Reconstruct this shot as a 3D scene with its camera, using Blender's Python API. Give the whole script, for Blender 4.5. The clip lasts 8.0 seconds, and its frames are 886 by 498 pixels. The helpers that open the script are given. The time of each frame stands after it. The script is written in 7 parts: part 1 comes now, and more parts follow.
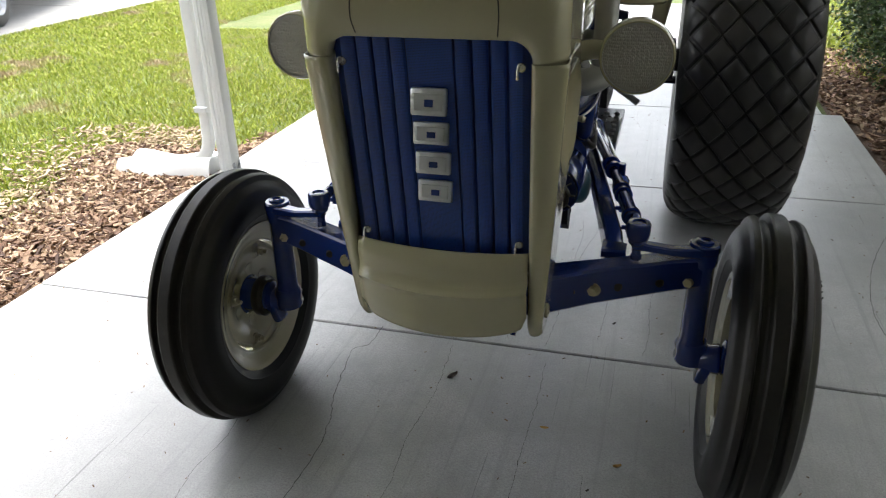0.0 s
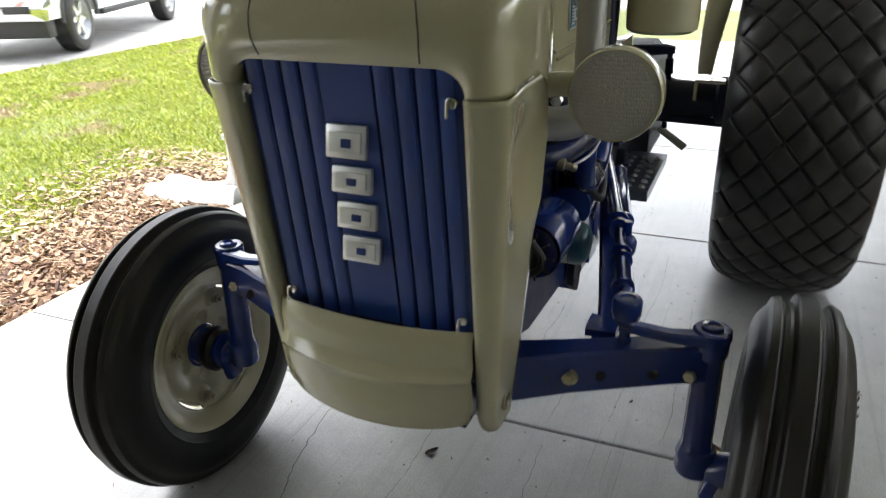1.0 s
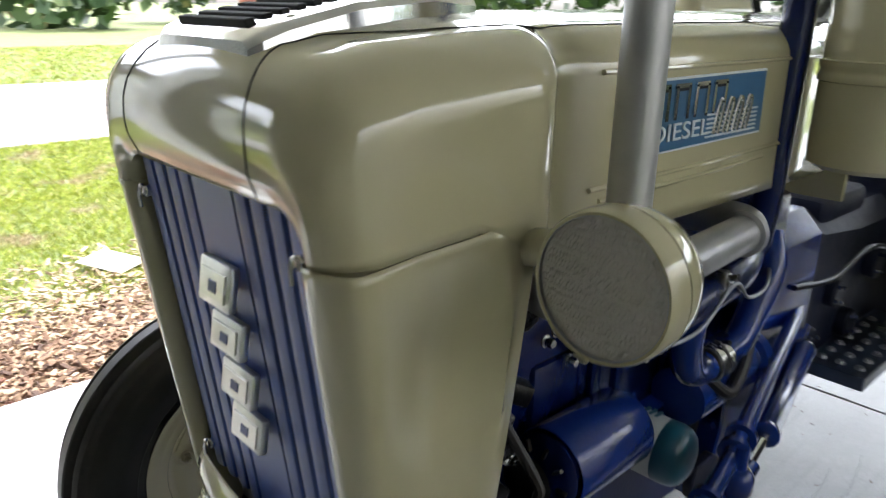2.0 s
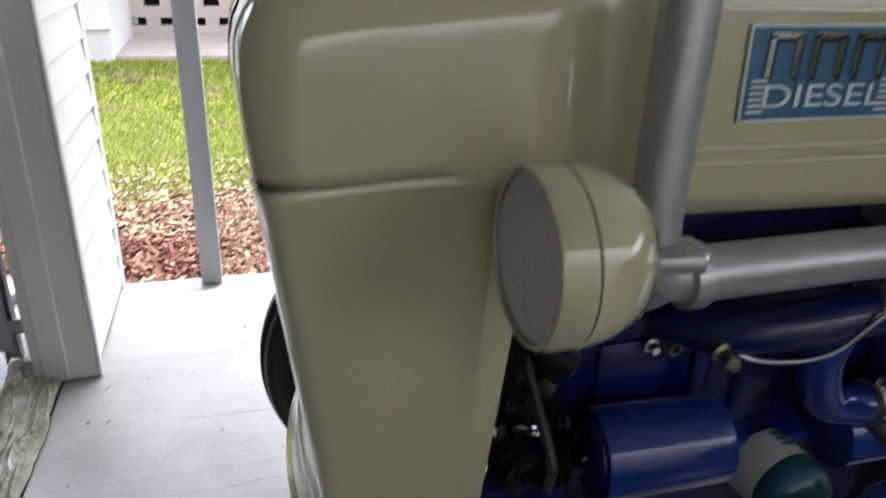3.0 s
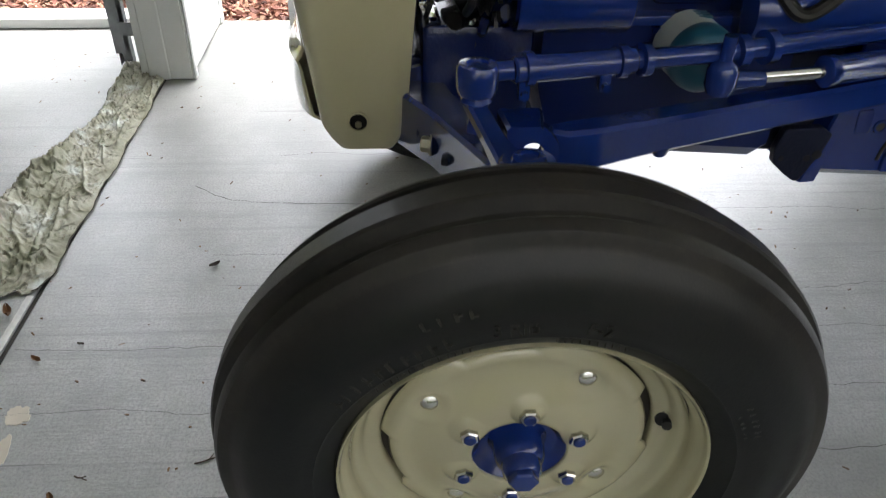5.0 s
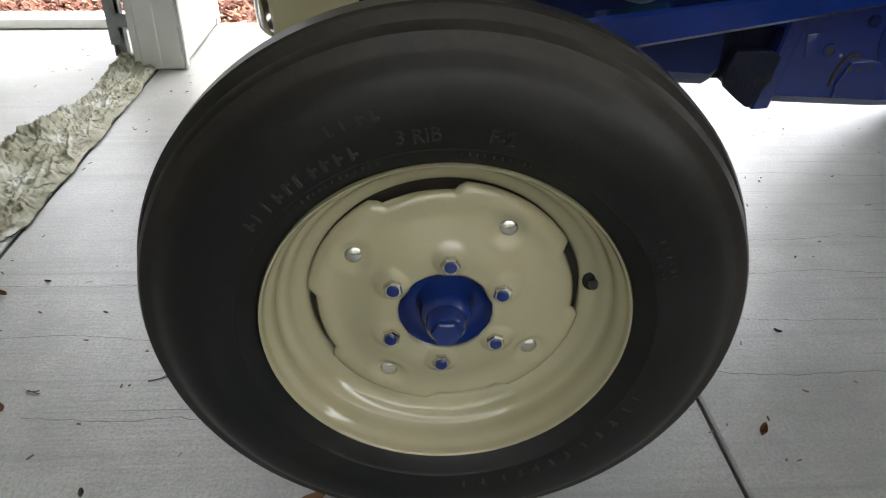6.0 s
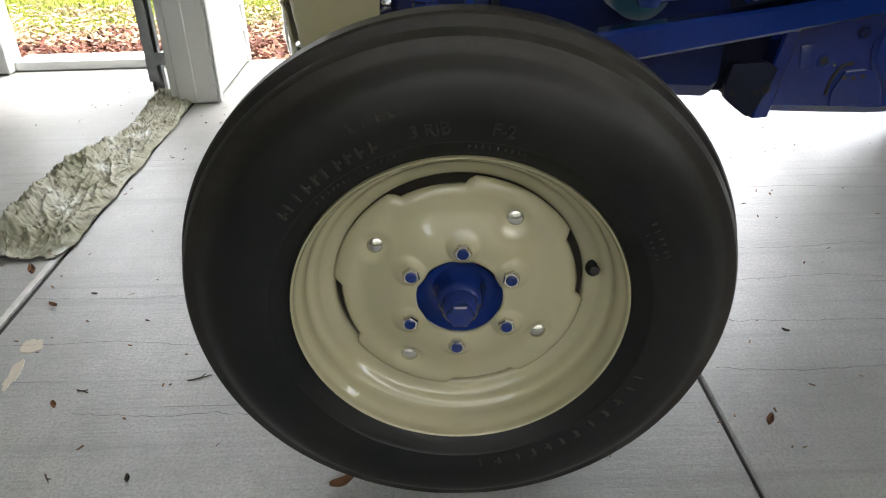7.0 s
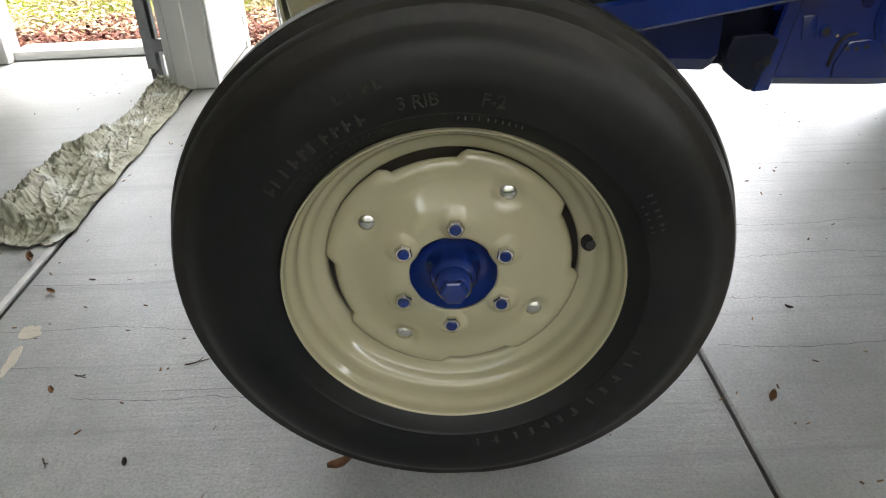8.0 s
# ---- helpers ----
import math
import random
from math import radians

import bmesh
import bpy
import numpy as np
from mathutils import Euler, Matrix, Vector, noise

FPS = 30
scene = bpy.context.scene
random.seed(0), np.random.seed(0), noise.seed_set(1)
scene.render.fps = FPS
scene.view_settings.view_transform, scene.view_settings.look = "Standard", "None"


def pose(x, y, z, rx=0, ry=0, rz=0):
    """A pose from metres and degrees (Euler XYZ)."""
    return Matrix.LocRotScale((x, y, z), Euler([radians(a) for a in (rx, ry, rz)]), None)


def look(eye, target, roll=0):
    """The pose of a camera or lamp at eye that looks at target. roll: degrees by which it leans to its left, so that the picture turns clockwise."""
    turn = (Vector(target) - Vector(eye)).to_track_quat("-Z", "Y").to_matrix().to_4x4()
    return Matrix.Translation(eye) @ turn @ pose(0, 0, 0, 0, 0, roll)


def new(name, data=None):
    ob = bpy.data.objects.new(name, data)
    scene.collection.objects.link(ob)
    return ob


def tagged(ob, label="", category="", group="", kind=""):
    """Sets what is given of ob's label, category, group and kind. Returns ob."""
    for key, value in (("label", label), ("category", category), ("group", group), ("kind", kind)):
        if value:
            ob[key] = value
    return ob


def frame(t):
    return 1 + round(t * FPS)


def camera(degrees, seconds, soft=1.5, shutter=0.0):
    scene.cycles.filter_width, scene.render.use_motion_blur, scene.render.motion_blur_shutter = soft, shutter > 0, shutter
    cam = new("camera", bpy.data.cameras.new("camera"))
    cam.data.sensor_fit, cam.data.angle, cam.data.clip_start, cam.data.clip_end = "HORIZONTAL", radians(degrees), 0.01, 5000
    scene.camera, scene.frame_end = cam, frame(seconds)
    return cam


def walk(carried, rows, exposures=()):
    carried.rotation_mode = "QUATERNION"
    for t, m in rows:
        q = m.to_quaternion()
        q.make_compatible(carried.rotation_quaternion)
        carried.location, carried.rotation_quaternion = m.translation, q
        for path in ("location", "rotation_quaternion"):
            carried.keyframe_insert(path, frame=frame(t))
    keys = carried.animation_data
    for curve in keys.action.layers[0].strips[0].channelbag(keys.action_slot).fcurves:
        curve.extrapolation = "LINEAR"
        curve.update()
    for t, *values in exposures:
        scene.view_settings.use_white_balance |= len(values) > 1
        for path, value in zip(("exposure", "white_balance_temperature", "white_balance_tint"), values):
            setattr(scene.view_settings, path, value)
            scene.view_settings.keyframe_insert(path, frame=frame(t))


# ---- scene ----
cam = camera(62.4, 8.0, soft=1.1, shutter=0.3)
PATH = [
    (0, (0.38, -1.657, 1.431), (-0.15, 0.058, 0.551), -1.5),
    (0.5, (0.375, -1.554, 1.408), (-0.243, 0.138, 0.54), -1.6),
    (1, (0.534, -1.294, 1.364), (-0.203, 0.386, 0.567), -1.1),
    (1.5, (0.656, -1.012, 1.385), (-0.446, 0.49, 0.659), 1.2),
    (1.7, (0.656, -0.877, 1.355), (-0.537, 0.586, 0.695), 1.8),
    (2.8, (0.802, -0.323, 1.401), (-0.961, 0.245, 0.647), 0.8),
    (3, (0.812, -0.333, 1.362), (-0.952, 0.129, 0.543), 2.1),
    (3.5, (0.812, -0.378, 1.27), (-0.899, -0.001, 0.305), 2.8),
    (4, (0.907, -0.359, 1.221), (-0.675, 0.108, 0.089), 5.7),
    (4.5, (1.167, -0.192, 1.158), (-0.466, 0.074, 0.034), 4.6),
    (5, (1.269, -0.143, 1.083), (-0.352, -0.023, -0.081), 1.4),
    (5.2, (1.268, -0.143, 1.031), (-0.329, 0.073, -0.154), 2.7),
    (6.3, (1.472, -0.019, 0.89), (-0.255, 0.015, -0.118), -0.2),
    (6.5, (1.492, -0.023, 0.893), (-0.248, 0.003, -0.093), -0.8),
    (7, (1.518, -0.028, 0.894), (-0.229, -0.014, -0.078), -1.3),
    (7.5, (1.52, -0.019, 0.884), (-0.22, -0.002, -0.101), -1.5),
    (8, (1.512, -0.01, 0.873), (-0.219, -0.016, -0.128), -2.4),
]
EXPOSURES = [(0, 2.4, 6500, 10), (0.5, 2.45, 6500, 10), (1.0, 2.82, 6550, 10), (1.5, 3.0, 6400, 10), (1.7, 3.0, 6350, 10), (2.8, 2.76, 6200, 14), (3, 2.6, 6200, 14), (3.5, 2.28, 6200, 14), (4, 2.58, 6200, 14), (4.5, 2.95, 6400, 10), (5, 2.95, 6500, 10), (6.3, 3.12, 6700, 10), (8, 3.12, 6700, 10)]
walk(cam, [(t, look(eye, target, roll)) for t, eye, target, roll in PATH], EXPOSURES)

# ---- sky and sun: bright, hazy daylight ----
world = bpy.data.worlds.new("sky")
world.use_nodes = True
scene.world = world
wn = world.node_tree
sky = wn.nodes.new("ShaderNodeTexSky")
sky.sky_type = "NISHITA"
sky.sun_disc = False
sky.sun_elevation = radians(68)
sky.sun_rotation = radians(304)
sky.dust_density = 4.0
sky.ozone_density = 2.0
hazy = wn.nodes.new("ShaderNodeHueSaturation")
hazy.inputs["Saturation"].default_value = 0.3
wn.links.new(sky.outputs[0], hazy.inputs["Color"])
wn.links.new(hazy.outputs[0], wn.nodes["Background"].inputs[0])
wn.nodes["Background"].inputs[1].default_value = 0.15
sun = new("sun", bpy.data.lights.new("sun", "SUN"))
sun.data.energy = 0.85
sun.data.angle = radians(25)
sun.data.color = (1.0, 0.98, 0.93)
sun.matrix_world = look((-2.1, 1.5, 6.5), (0, 0, 0))

# ---- mesh helpers ----


def part(name, bm, mat, parent=None, label="", smooth=True, crease=35, kind="", loc=None):
    bmesh.ops.recalc_face_normals(bm, faces=bm.faces[:])
    if smooth:
        lim = radians(crease)
        for f in bm.faces:
            f.smooth = True
        for e in bm.edges:
            if len(e.link_faces) == 2 and e.calc_face_angle(0) > lim:
                e.smooth = False
    me = bpy.data.meshes.new(name)
    bm.to_mesh(me)
    bm.free()
    for m in mat if isinstance(mat, (list, tuple)) else [mat]:
        me.materials.append(m)
    ob = new(name, me)
    if parent is not None:
        ob.parent = parent
    if loc is not None:
        ob.matrix_basis = loc
    return tagged(ob, label=label, kind=kind)


def thing(name, label, category, m=None, group="", kind=""):
    ob = new(name)
    ob.empty_display_size = 0.1
    if m is not None:
        ob.matrix_basis = m
    return tagged(ob, label, category, group, kind)


def box(bm, c, s, rot=None, bev=0.0, seg=2):
    r = bmesh.ops.create_cube(bm, size=1.0)
    vs = r["verts"]
    bmesh.ops.scale(bm, verts=vs, vec=s)
    if bev > 0:
        es = list({e for v in vs for e in v.link_edges})
        q = bmesh.ops.bevel(bm, geom=es, offset=bev, segments=seg, affect="EDGES", profile=0.5)
        vs = list({v for f in q["faces"] for v in f.verts} | {v for v in vs if v.is_valid})
    m = Matrix.Translation(c) @ (rot.to_4x4() if rot is not None else Matrix())
    bmesh.ops.transform(bm, verts=vs, matrix=m)
    return vs


def loft(bm, rings, closed=True, cap0=True, cap1=True):
    vr = [[bm.verts.new(p) for p in ring] for ring in rings]
    n = len(vr[0])
    for a, b in zip(vr, vr[1:]):
        for i in range(n if closed else n - 1):
            j = (i + 1) % n
            try:
                bm.faces.new((a[i], a[j], b[j], b[i]))
            except ValueError:
                pass
    if closed and cap0:
        bm.faces.new(vr[0][::-1])
    if closed and cap1:
        bm.faces.new(vr[-1])
    return vr


def lathe(bm, prof, m=None, n=48, shut=False):
    """prof: (radius, height) pairs turned round local z; m places it; shut joins the last to the first."""
    m = m or Matrix()
    rings = []
    for r, h in prof:
        if r < 1e-6:
            rings.append([bm.verts.new(m @ Vector((0, 0, h)))])
        else:
            rings.append([bm.verts.new(m @ Vector((r * math.cos(2 * math.pi * i / n), r * math.sin(2 * math.pi * i / n), h))) for i in range(n)])
    pairs = list(zip(rings, rings[1:])) + ([(rings[-1], rings[0])] if shut else [])
    for a, b in pairs:
        for i in range(n):
            j = (i + 1) % n
            if len(a) == 1 and len(b) == 1:
                continue
            if len(a) == 1:
                bm.faces.new((a[0], b[i], b[j]))
            elif len(b) == 1:
                bm.faces.new((a[i], a[j], b[0]))
            else:
                bm.faces.new((a[i], a[j], b[j], b[i]))


def along(p, q):
    """Pose at p whose local z runs to q."""
    d = Vector(q) - Vector(p)
    return Matrix.Translation(p) @ d.to_track_quat("Z", "Y").to_matrix().to_4x4()


def rod(bm, p, q, r, r2=None, n=16, bev=0.0):
    L = (Vector(q) - Vector(p)).length
    r2 = r if r2 is None else r2
    b = min(bev, r * 0.6, L * 0.4)
    if b > 0:
        prof = [(0, 0), (r - b, 0), (r, b), (r2, L - b), (r2 - b, L), (0, L)]
    else:
        prof = [(0, 0), (r, 0), (r2, L), (0, L)]
    lathe(bm, prof, along(p, q), n)


def spline(pts, steps=6):
    P = [Vector(p) for p in pts]
    P = [2 * P[0] - P[1]] + P + [2 * P[-1] - P[-2]]
    out = []
    for i in range(1, len(P) - 2):
        for k in range(steps):
            t = k / steps
            a, b, c, d = P[i - 1 : i + 3]
            out.append(0.5 * ((2 * b) + (c - a) * t + (2 * a - 5 * b + 4 * c - d) * t * t + (3 * b - a - 3 * c + d) * t**3))
    out.append(P[-2])
    return out


def tube(bm, pts, r, n=12, steps=6, cap=True, r_end=None):
    pts = spline(pts, steps) if steps > 1 else [Vector(p) for p in pts]
    up = Vector((0.13, 0.21, 0.97))
    rings = []
    for i, p in enumerate(pts):
        d = (pts[min(i + 1, len(pts) - 1)] - pts[max(i - 1, 0)]).normalized()
        a = d.cross(up)
        if a.length < 1e-3:
            a = d.cross(Vector((1, 0, 0)))
        a.normalize()
        b = a.cross(d)
        up = b
        rr = r if r_end is None else r + (r_end - r) * i / (len(pts) - 1)
        rings.append([p + rr * (math.cos(2 * math.pi * k / n) * a + math.sin(2 * math.pi * k / n) * b) for k in range(n)])
    loft(bm, rings, True, cap, cap)


def hexnut(bm, m, r, h, bore=0.0):
    """Hexagon nut or bolt head with chamfered rim on local z."""
    n = 6
    rings = []
    for rr, hh in ((r, 0), (r, h * 0.85), (r * 0.86, h)):
        rings.append([m @ Vector((rr * math.cos(math.pi / 3 * i), rr * math.sin(math.pi / 3 * i), hh)) for i in range(n)])
    loft(bm, rings)
    if bore:
        lathe(bm, [(0, h * 1.02), (bore, h * 1.02), (bore, h * 0.6)], m, 12)


def bolt(name, parent, p, q, r, h, mat, label=""):
    bm = bmesh.new()
    m = along(p, q)
    lathe(bm, [(0, 0), (r * 1.35, 0), (r * 1.35, h * 0.18), (0, h * 0.18)], m, 16)
    hexnut(bm, m @ Matrix.Translation((0, 0, h * 0.18)), r, h * 0.82)
    return part(name, bm, mat, parent, label, crease=25)


def mesh_from(name, verts, faces, mat, smooth=False, parent=None, label="", kind=""):
    me = bpy.data.meshes.new(name)
    me.from_pydata(verts, [], faces)
    if smooth:
        me.polygons.foreach_set("use_smooth", [True] * len(me.polygons))
    me.update()
    for m in mat if isinstance(mat, (list, tuple)) else [mat]:
        me.materials.append(m)
    ob = new(name, me)
    if parent is not None:
        ob.parent = parent
    return tagged(ob, label=label, kind=kind)


# ---- materials ----
def material(name):
    m = bpy.data.materials.new(name)
    m.use_nodes = True
    t = m.node_tree
    return m, t, t.nodes["Principled BSDF"]


def noise_node(t, scale, detail=4.0, rough=0.55, coord="Object", stretch=None):
    tc = t.nodes.new("ShaderNodeTexCoord")
    n = t.nodes.new("ShaderNodeTexNoise")
    n.inputs["Scale"].default_value = scale
    n.inputs["Detail"].default_value = detail
    n.inputs["Roughness"].default_value = rough
    src = tc.outputs[coord]
    if stretch:
        mp = t.nodes.new("ShaderNodeMapping")
        mp.inputs["Scale"].default_value = stretch
        t.links.new(src, mp.inputs[0])
        src = mp.outputs[0]
    t.links.new(src, n.inputs["Vector"])
    return n


def ramp(t, src, stops):
    r = t.nodes.new("ShaderNodeValToRGB")
    while len(r.color_ramp.elements) < len(stops):
        r.color_ramp.elements.new(0.5)
    for e, (p, c) in zip(r.color_ramp.elements, stops):
        e.position = p
        e.color = (*c, 1.0) if len(c) == 3 else c
    t.links.new(src, r.inputs[0])
    return r.outputs[0]


def mix(t, fac, a, b, kind="MIX"):
    m = t.nodes.new("ShaderNodeMix")
    m.data_type, m.blend_type = "RGBA", kind
    for s, v in ((m.inputs[0], fac), (m.inputs[6], a), (m.inputs[7], b)):
        if hasattr(v, "is_linked"):
            t.links.new(v, s)
        else:
            s.default_value = v if isinstance(v, (int, float)) else (*v, 1.0)
    return m.outputs[2]


def bump(t, p, src, strength, dist, prev=None):
    b = t.nodes.new("ShaderNodeBump")
    b.inputs["Strength"].default_value = strength
    b.inputs["Distance"].default_value = dist
    t.links.new(src, b.inputs["Height"])
    if prev is not None:
        t.links.new(prev, b.inputs["Normal"])
    t.links.new(b.outputs[0], p.inputs["Normal"])
    return b.outputs[0]


def paint(name, col, rough=0.22, vary=0.12, coat=0.35, orange=0.02, rscale=3.0, dust=0.0):
    m, t, p = material(name)
    n = noise_node(t, rscale, 5)
    c = ramp(t, n.outputs[0], [(0.3, [v * (1 - vary) for v in col]), (0.7, [min(1, v * (1 + vary)) for v in col])])
    if dust:
        d = noise_node(t, 60, 6, 0.7)
        f = ramp(t, d.outputs[0], [(0.5, (0, 0, 0)), (0.8, (dust, dust, dust))])
        c = mix(t, f, c, (0.35, 0.33, 0.3))
    t.links.new(c, p.inputs["Base Color"])
    r = ramp(t, noise_node(t, 14, 4).outputs[0], [(0.3, (rough * 0.9,) * 3), (0.75, (rough * 1.15,) * 3)])
    t.links.new(r, p.inputs["Roughness"])
    p.inputs["Coat Weight"].default_value = coat
    p.inputs["Coat Roughness"].default_value = 0.06
    bump(t, p, noise_node(t, 160, 2).outputs[0], orange, 0.002)
    return m


CREAM = paint("cream_paint", (0.425, 0.392, 0.243), 0.12, 0.02, 0.8, 0.008)
CREAM_IN = paint("cream_paint_wheel", (0.41, 0.378, 0.245), 0.10, 0.015, 0.9, 0.03)
BLUE = paint("blue_enamel", (0.0070, 0.025, 0.15), 0.12, 0.15, 0.5, 0.25, 6.0)
BLUE.node_tree.nodes["Principled BSDF"].inputs["Specular IOR Level"].default_value = 0.35
PAN_BLUE = paint("blue_engine_paint", (0.0045, 0.020, 0.14), 0.18, 0.12, 0.5, 0.3, 5.0)
BLUE_GRILLE = paint("blue_grille_paint", (0.014, 0.036, 0.165), 0.34, 0.1, 0.15, 0.03)
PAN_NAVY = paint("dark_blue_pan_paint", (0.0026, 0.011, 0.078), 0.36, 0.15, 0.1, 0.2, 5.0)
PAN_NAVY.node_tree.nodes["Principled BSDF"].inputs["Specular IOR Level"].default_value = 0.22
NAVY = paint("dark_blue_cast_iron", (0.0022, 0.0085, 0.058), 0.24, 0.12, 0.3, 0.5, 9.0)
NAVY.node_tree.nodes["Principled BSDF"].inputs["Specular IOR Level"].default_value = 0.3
STEP_BLUE = paint("worn_step_paint", (0.022, 0.036, 0.075), 0.3, 0.3, 0.3, 0.2, 12.0)
# matt near-black blue for the rear castings, bracket and clutch housing front
DEEP_NAVY = paint("dark_matt_casting", (0.0035, 0.006, 0.022), 0.55, 0.3, 0.0, 0.6, 9.0)
DEEP_NAVY.node_tree.nodes["Principled BSDF"].inputs["Specular IOR Level"].default_value = 0.25
BLACK = paint("black_greasy_metal", (0.004, 0.004, 0.005), 0.3, 0.4, 0.1, 0.6, 9.0)
BLACK.node_tree.nodes["Principled BSDF"].inputs["Specular IOR Level"].default_value = 0.3
WHITE = paint("white_painted_trim", (0.66, 0.67, 0.66), 0.45, 0.05, 0.0, 0.03, 4.0, 0.12)
SIDING = paint("white_vinyl_siding", (0.78, 0.79, 0.79), 0.4, 0.04, 0.0, 0.05, 5.0, 0.08)
GREY_POST = paint("grey_aluminium_post", (0.33, 0.34, 0.36), 0.45, 0.06, 0.0, 0.04)
TRUCK_WHITE = paint("white_car_paint", (0.75, 0.76, 0.78), 0.15, 0.02, 0.8, 0.01)
RUST_POST = paint("red_brown_post_paint", (0.20, 0.065, 0.035), 0.6, 0.25, 0.0, 0.2)
TEAL = paint("teal_filter_paint", (0.012, 0.085, 0.13), 0.3, 0.15, 0.3, 0.02)
OFFWHITE = paint("white_filter_paint", (0.42, 0.44, 0.41), 0.4, 0.1, 0.1, 0.02)
SILVER = paint("aluminium_heat_paint", (0.42, 0.42, 0.42), 0.38, 0.12, 0.0, 0.05, 10.0)
SILVER.node_tree.nodes["Principled BSDF"].inputs["Metallic"].default_value = 0.7


def metal(name, col, rough):
    m, t, p = material(name)
    p.inputs["Metallic"].default_value = 1.0
    c = ramp(t, noise_node(t, 25, 5).outputs[0], [(0.3, [v * 0.8 for v in col]), (0.7, col)])
    t.links.new(c, p.inputs["Base Color"])
    r = ramp(t, noise_node(t, 40, 5).outputs[0], [(0.3, (rough * 0.7,) * 3), (0.75, (rough * 1.5,) * 3)])
    t.links.new(r, p.inputs["Roughness"])
    bump(t, p, noise_node(t, 220, 3).outputs[0], 0.08, 0.001)
    return m


CHROME = metal("chrome", (0.78, 0.78, 0.77), 0.09)
ZINC = metal("zinc_plated_steel", (0.76, 0.75, 0.71), 0.20)
BRASSY = metal("yellow_zinc_bolt", (0.46, 0.42, 0.30), 0.35)
SATIN = metal("satin_silver", (0.86, 0.86, 0.83), 0.42)
STEEL = metal("galvanised_steel", (0.36, 0.37, 0.38), 0.42)


def rubber(name, col, dust):
    m, t, p = material(name)
    big = noise_node(t, 4, 6, 0.65)
    fine = noise_node(t, 55, 7, 0.75)
    a = ramp(t, big.outputs[0], [(0.35, col), (0.7, [col[0] * 1.9 + 0.004, col[1] * 1.7 + 0.003, col[2] * 1.5 + 0.002])])
    f = ramp(t, fine.outputs[0], [(0.46, (0, 0, 0)), (0.80, (dust,) * 3)])
    g = ramp(t, noise_node(t, 9, 5, 0.7).outputs[0], [(0.45, (0, 0, 0)), (0.7, (dust,) * 3)])
    c = mix(t, f, a, (0.10, 0.08, 0.062))
    t.links.new(mix(t, g, c, (0.075, 0.066, 0.056)), p.inputs["Base Color"])
    r = ramp(t, big.outputs[0], [(0.3, (0.30,) * 3), (0.75, (0.50,) * 3)])
    t.links.new(r, p.inputs["Roughness"])
    b = bump(t, p, noise_node(t, 320, 3).outputs[0], 0.2, 0.001)
    bump(t, p, noise_node(t, 18, 5).outputs[0], 0.12, 0.004, b)
    p.inputs["Specular IOR Level"].default_value = 0.27
    return m


def sidewall_wear(m, r0, r1, amount):
    """Brown dust worn into the outer part of the sidewall, patchy at its edge."""
    t = m.node_tree
    p = t.nodes["Principled BSDF"]
    tc = t.nodes.new("ShaderNodeTexCoord")
    flat = t.nodes.new("ShaderNodeVectorMath")
    flat.operation = "MULTIPLY"
    flat.inputs[1].default_value = (1, 1, 0)
    far = t.nodes.new("ShaderNodeVectorMath")
    far.operation = "LENGTH"
    t.links.new(tc.outputs["Object"], flat.inputs[0])
    t.links.new(flat.outputs[0], far.inputs[0])
    wob = t.nodes.new("ShaderNodeMath")
    wob.operation = "MULTIPLY_ADD"
    wob.inputs[1].default_value = 0.05
    t.links.new(noise_node(t, 14, 6, 0.7).outputs[0], wob.inputs[0])
    t.links.new(far.outputs["Value"], wob.inputs[2])
    f = ramp(t, wob.outputs[0], [(r0 + 0.025, (0, 0, 0)), (r1 + 0.025, (amount,) * 3)])
    old = p.inputs["Base Color"].links[0].from_socket
    t.links.new(mix(t, f, old, (0.068, 0.055, 0.043)), p.inputs["Base Color"])
    return m


RUBBER = sidewall_wear(rubber("tyre_rubber", (0.0038, 0.0050, 0.0062), 0.035), 0.305, 0.35, 0.20)
REAR_RUBBER = rubber("weathered_turf_rubber", (0.019, 0.0205, 0.022), 0.08)
TREAD = rubber("dusty_tread_rubber", (0.010, 0.010, 0.010), 0.15)
RUBBER_MARK = rubber("worn_raised_rubber", (0.017, 0.017, 0.0165), 0.12)
HOSE = rubber("rubber_hose", (0.012, 0.012, 0.012), 0.05)


def lens_glass():
    m, t, p = material("fluted_headlamp_glass")
    p.inputs["Base Color"].default_value = (0.64, 0.61, 0.55, 1)
    p.inputs["Roughness"].default_value = 0.05
    p.inputs["Transmission Weight"].default_value = 0.35
    p.inputs["IOR"].default_value = 1.7
    p.inputs["Coat Weight"].default_value = 0.6
    p.inputs["Coat Roughness"].default_value = 0.03
    return m


LENS = lens_glass()


def reflector():
    m, t, p = material("lamp_reflector")
    p.inputs["Metallic"].default_value = 1.0
    p.inputs["Base Color"].default_value = (0.9, 0.88, 0.83, 1)
    p.inputs["Roughness"].default_value = 0.10
    return m


REFLECT = reflector()


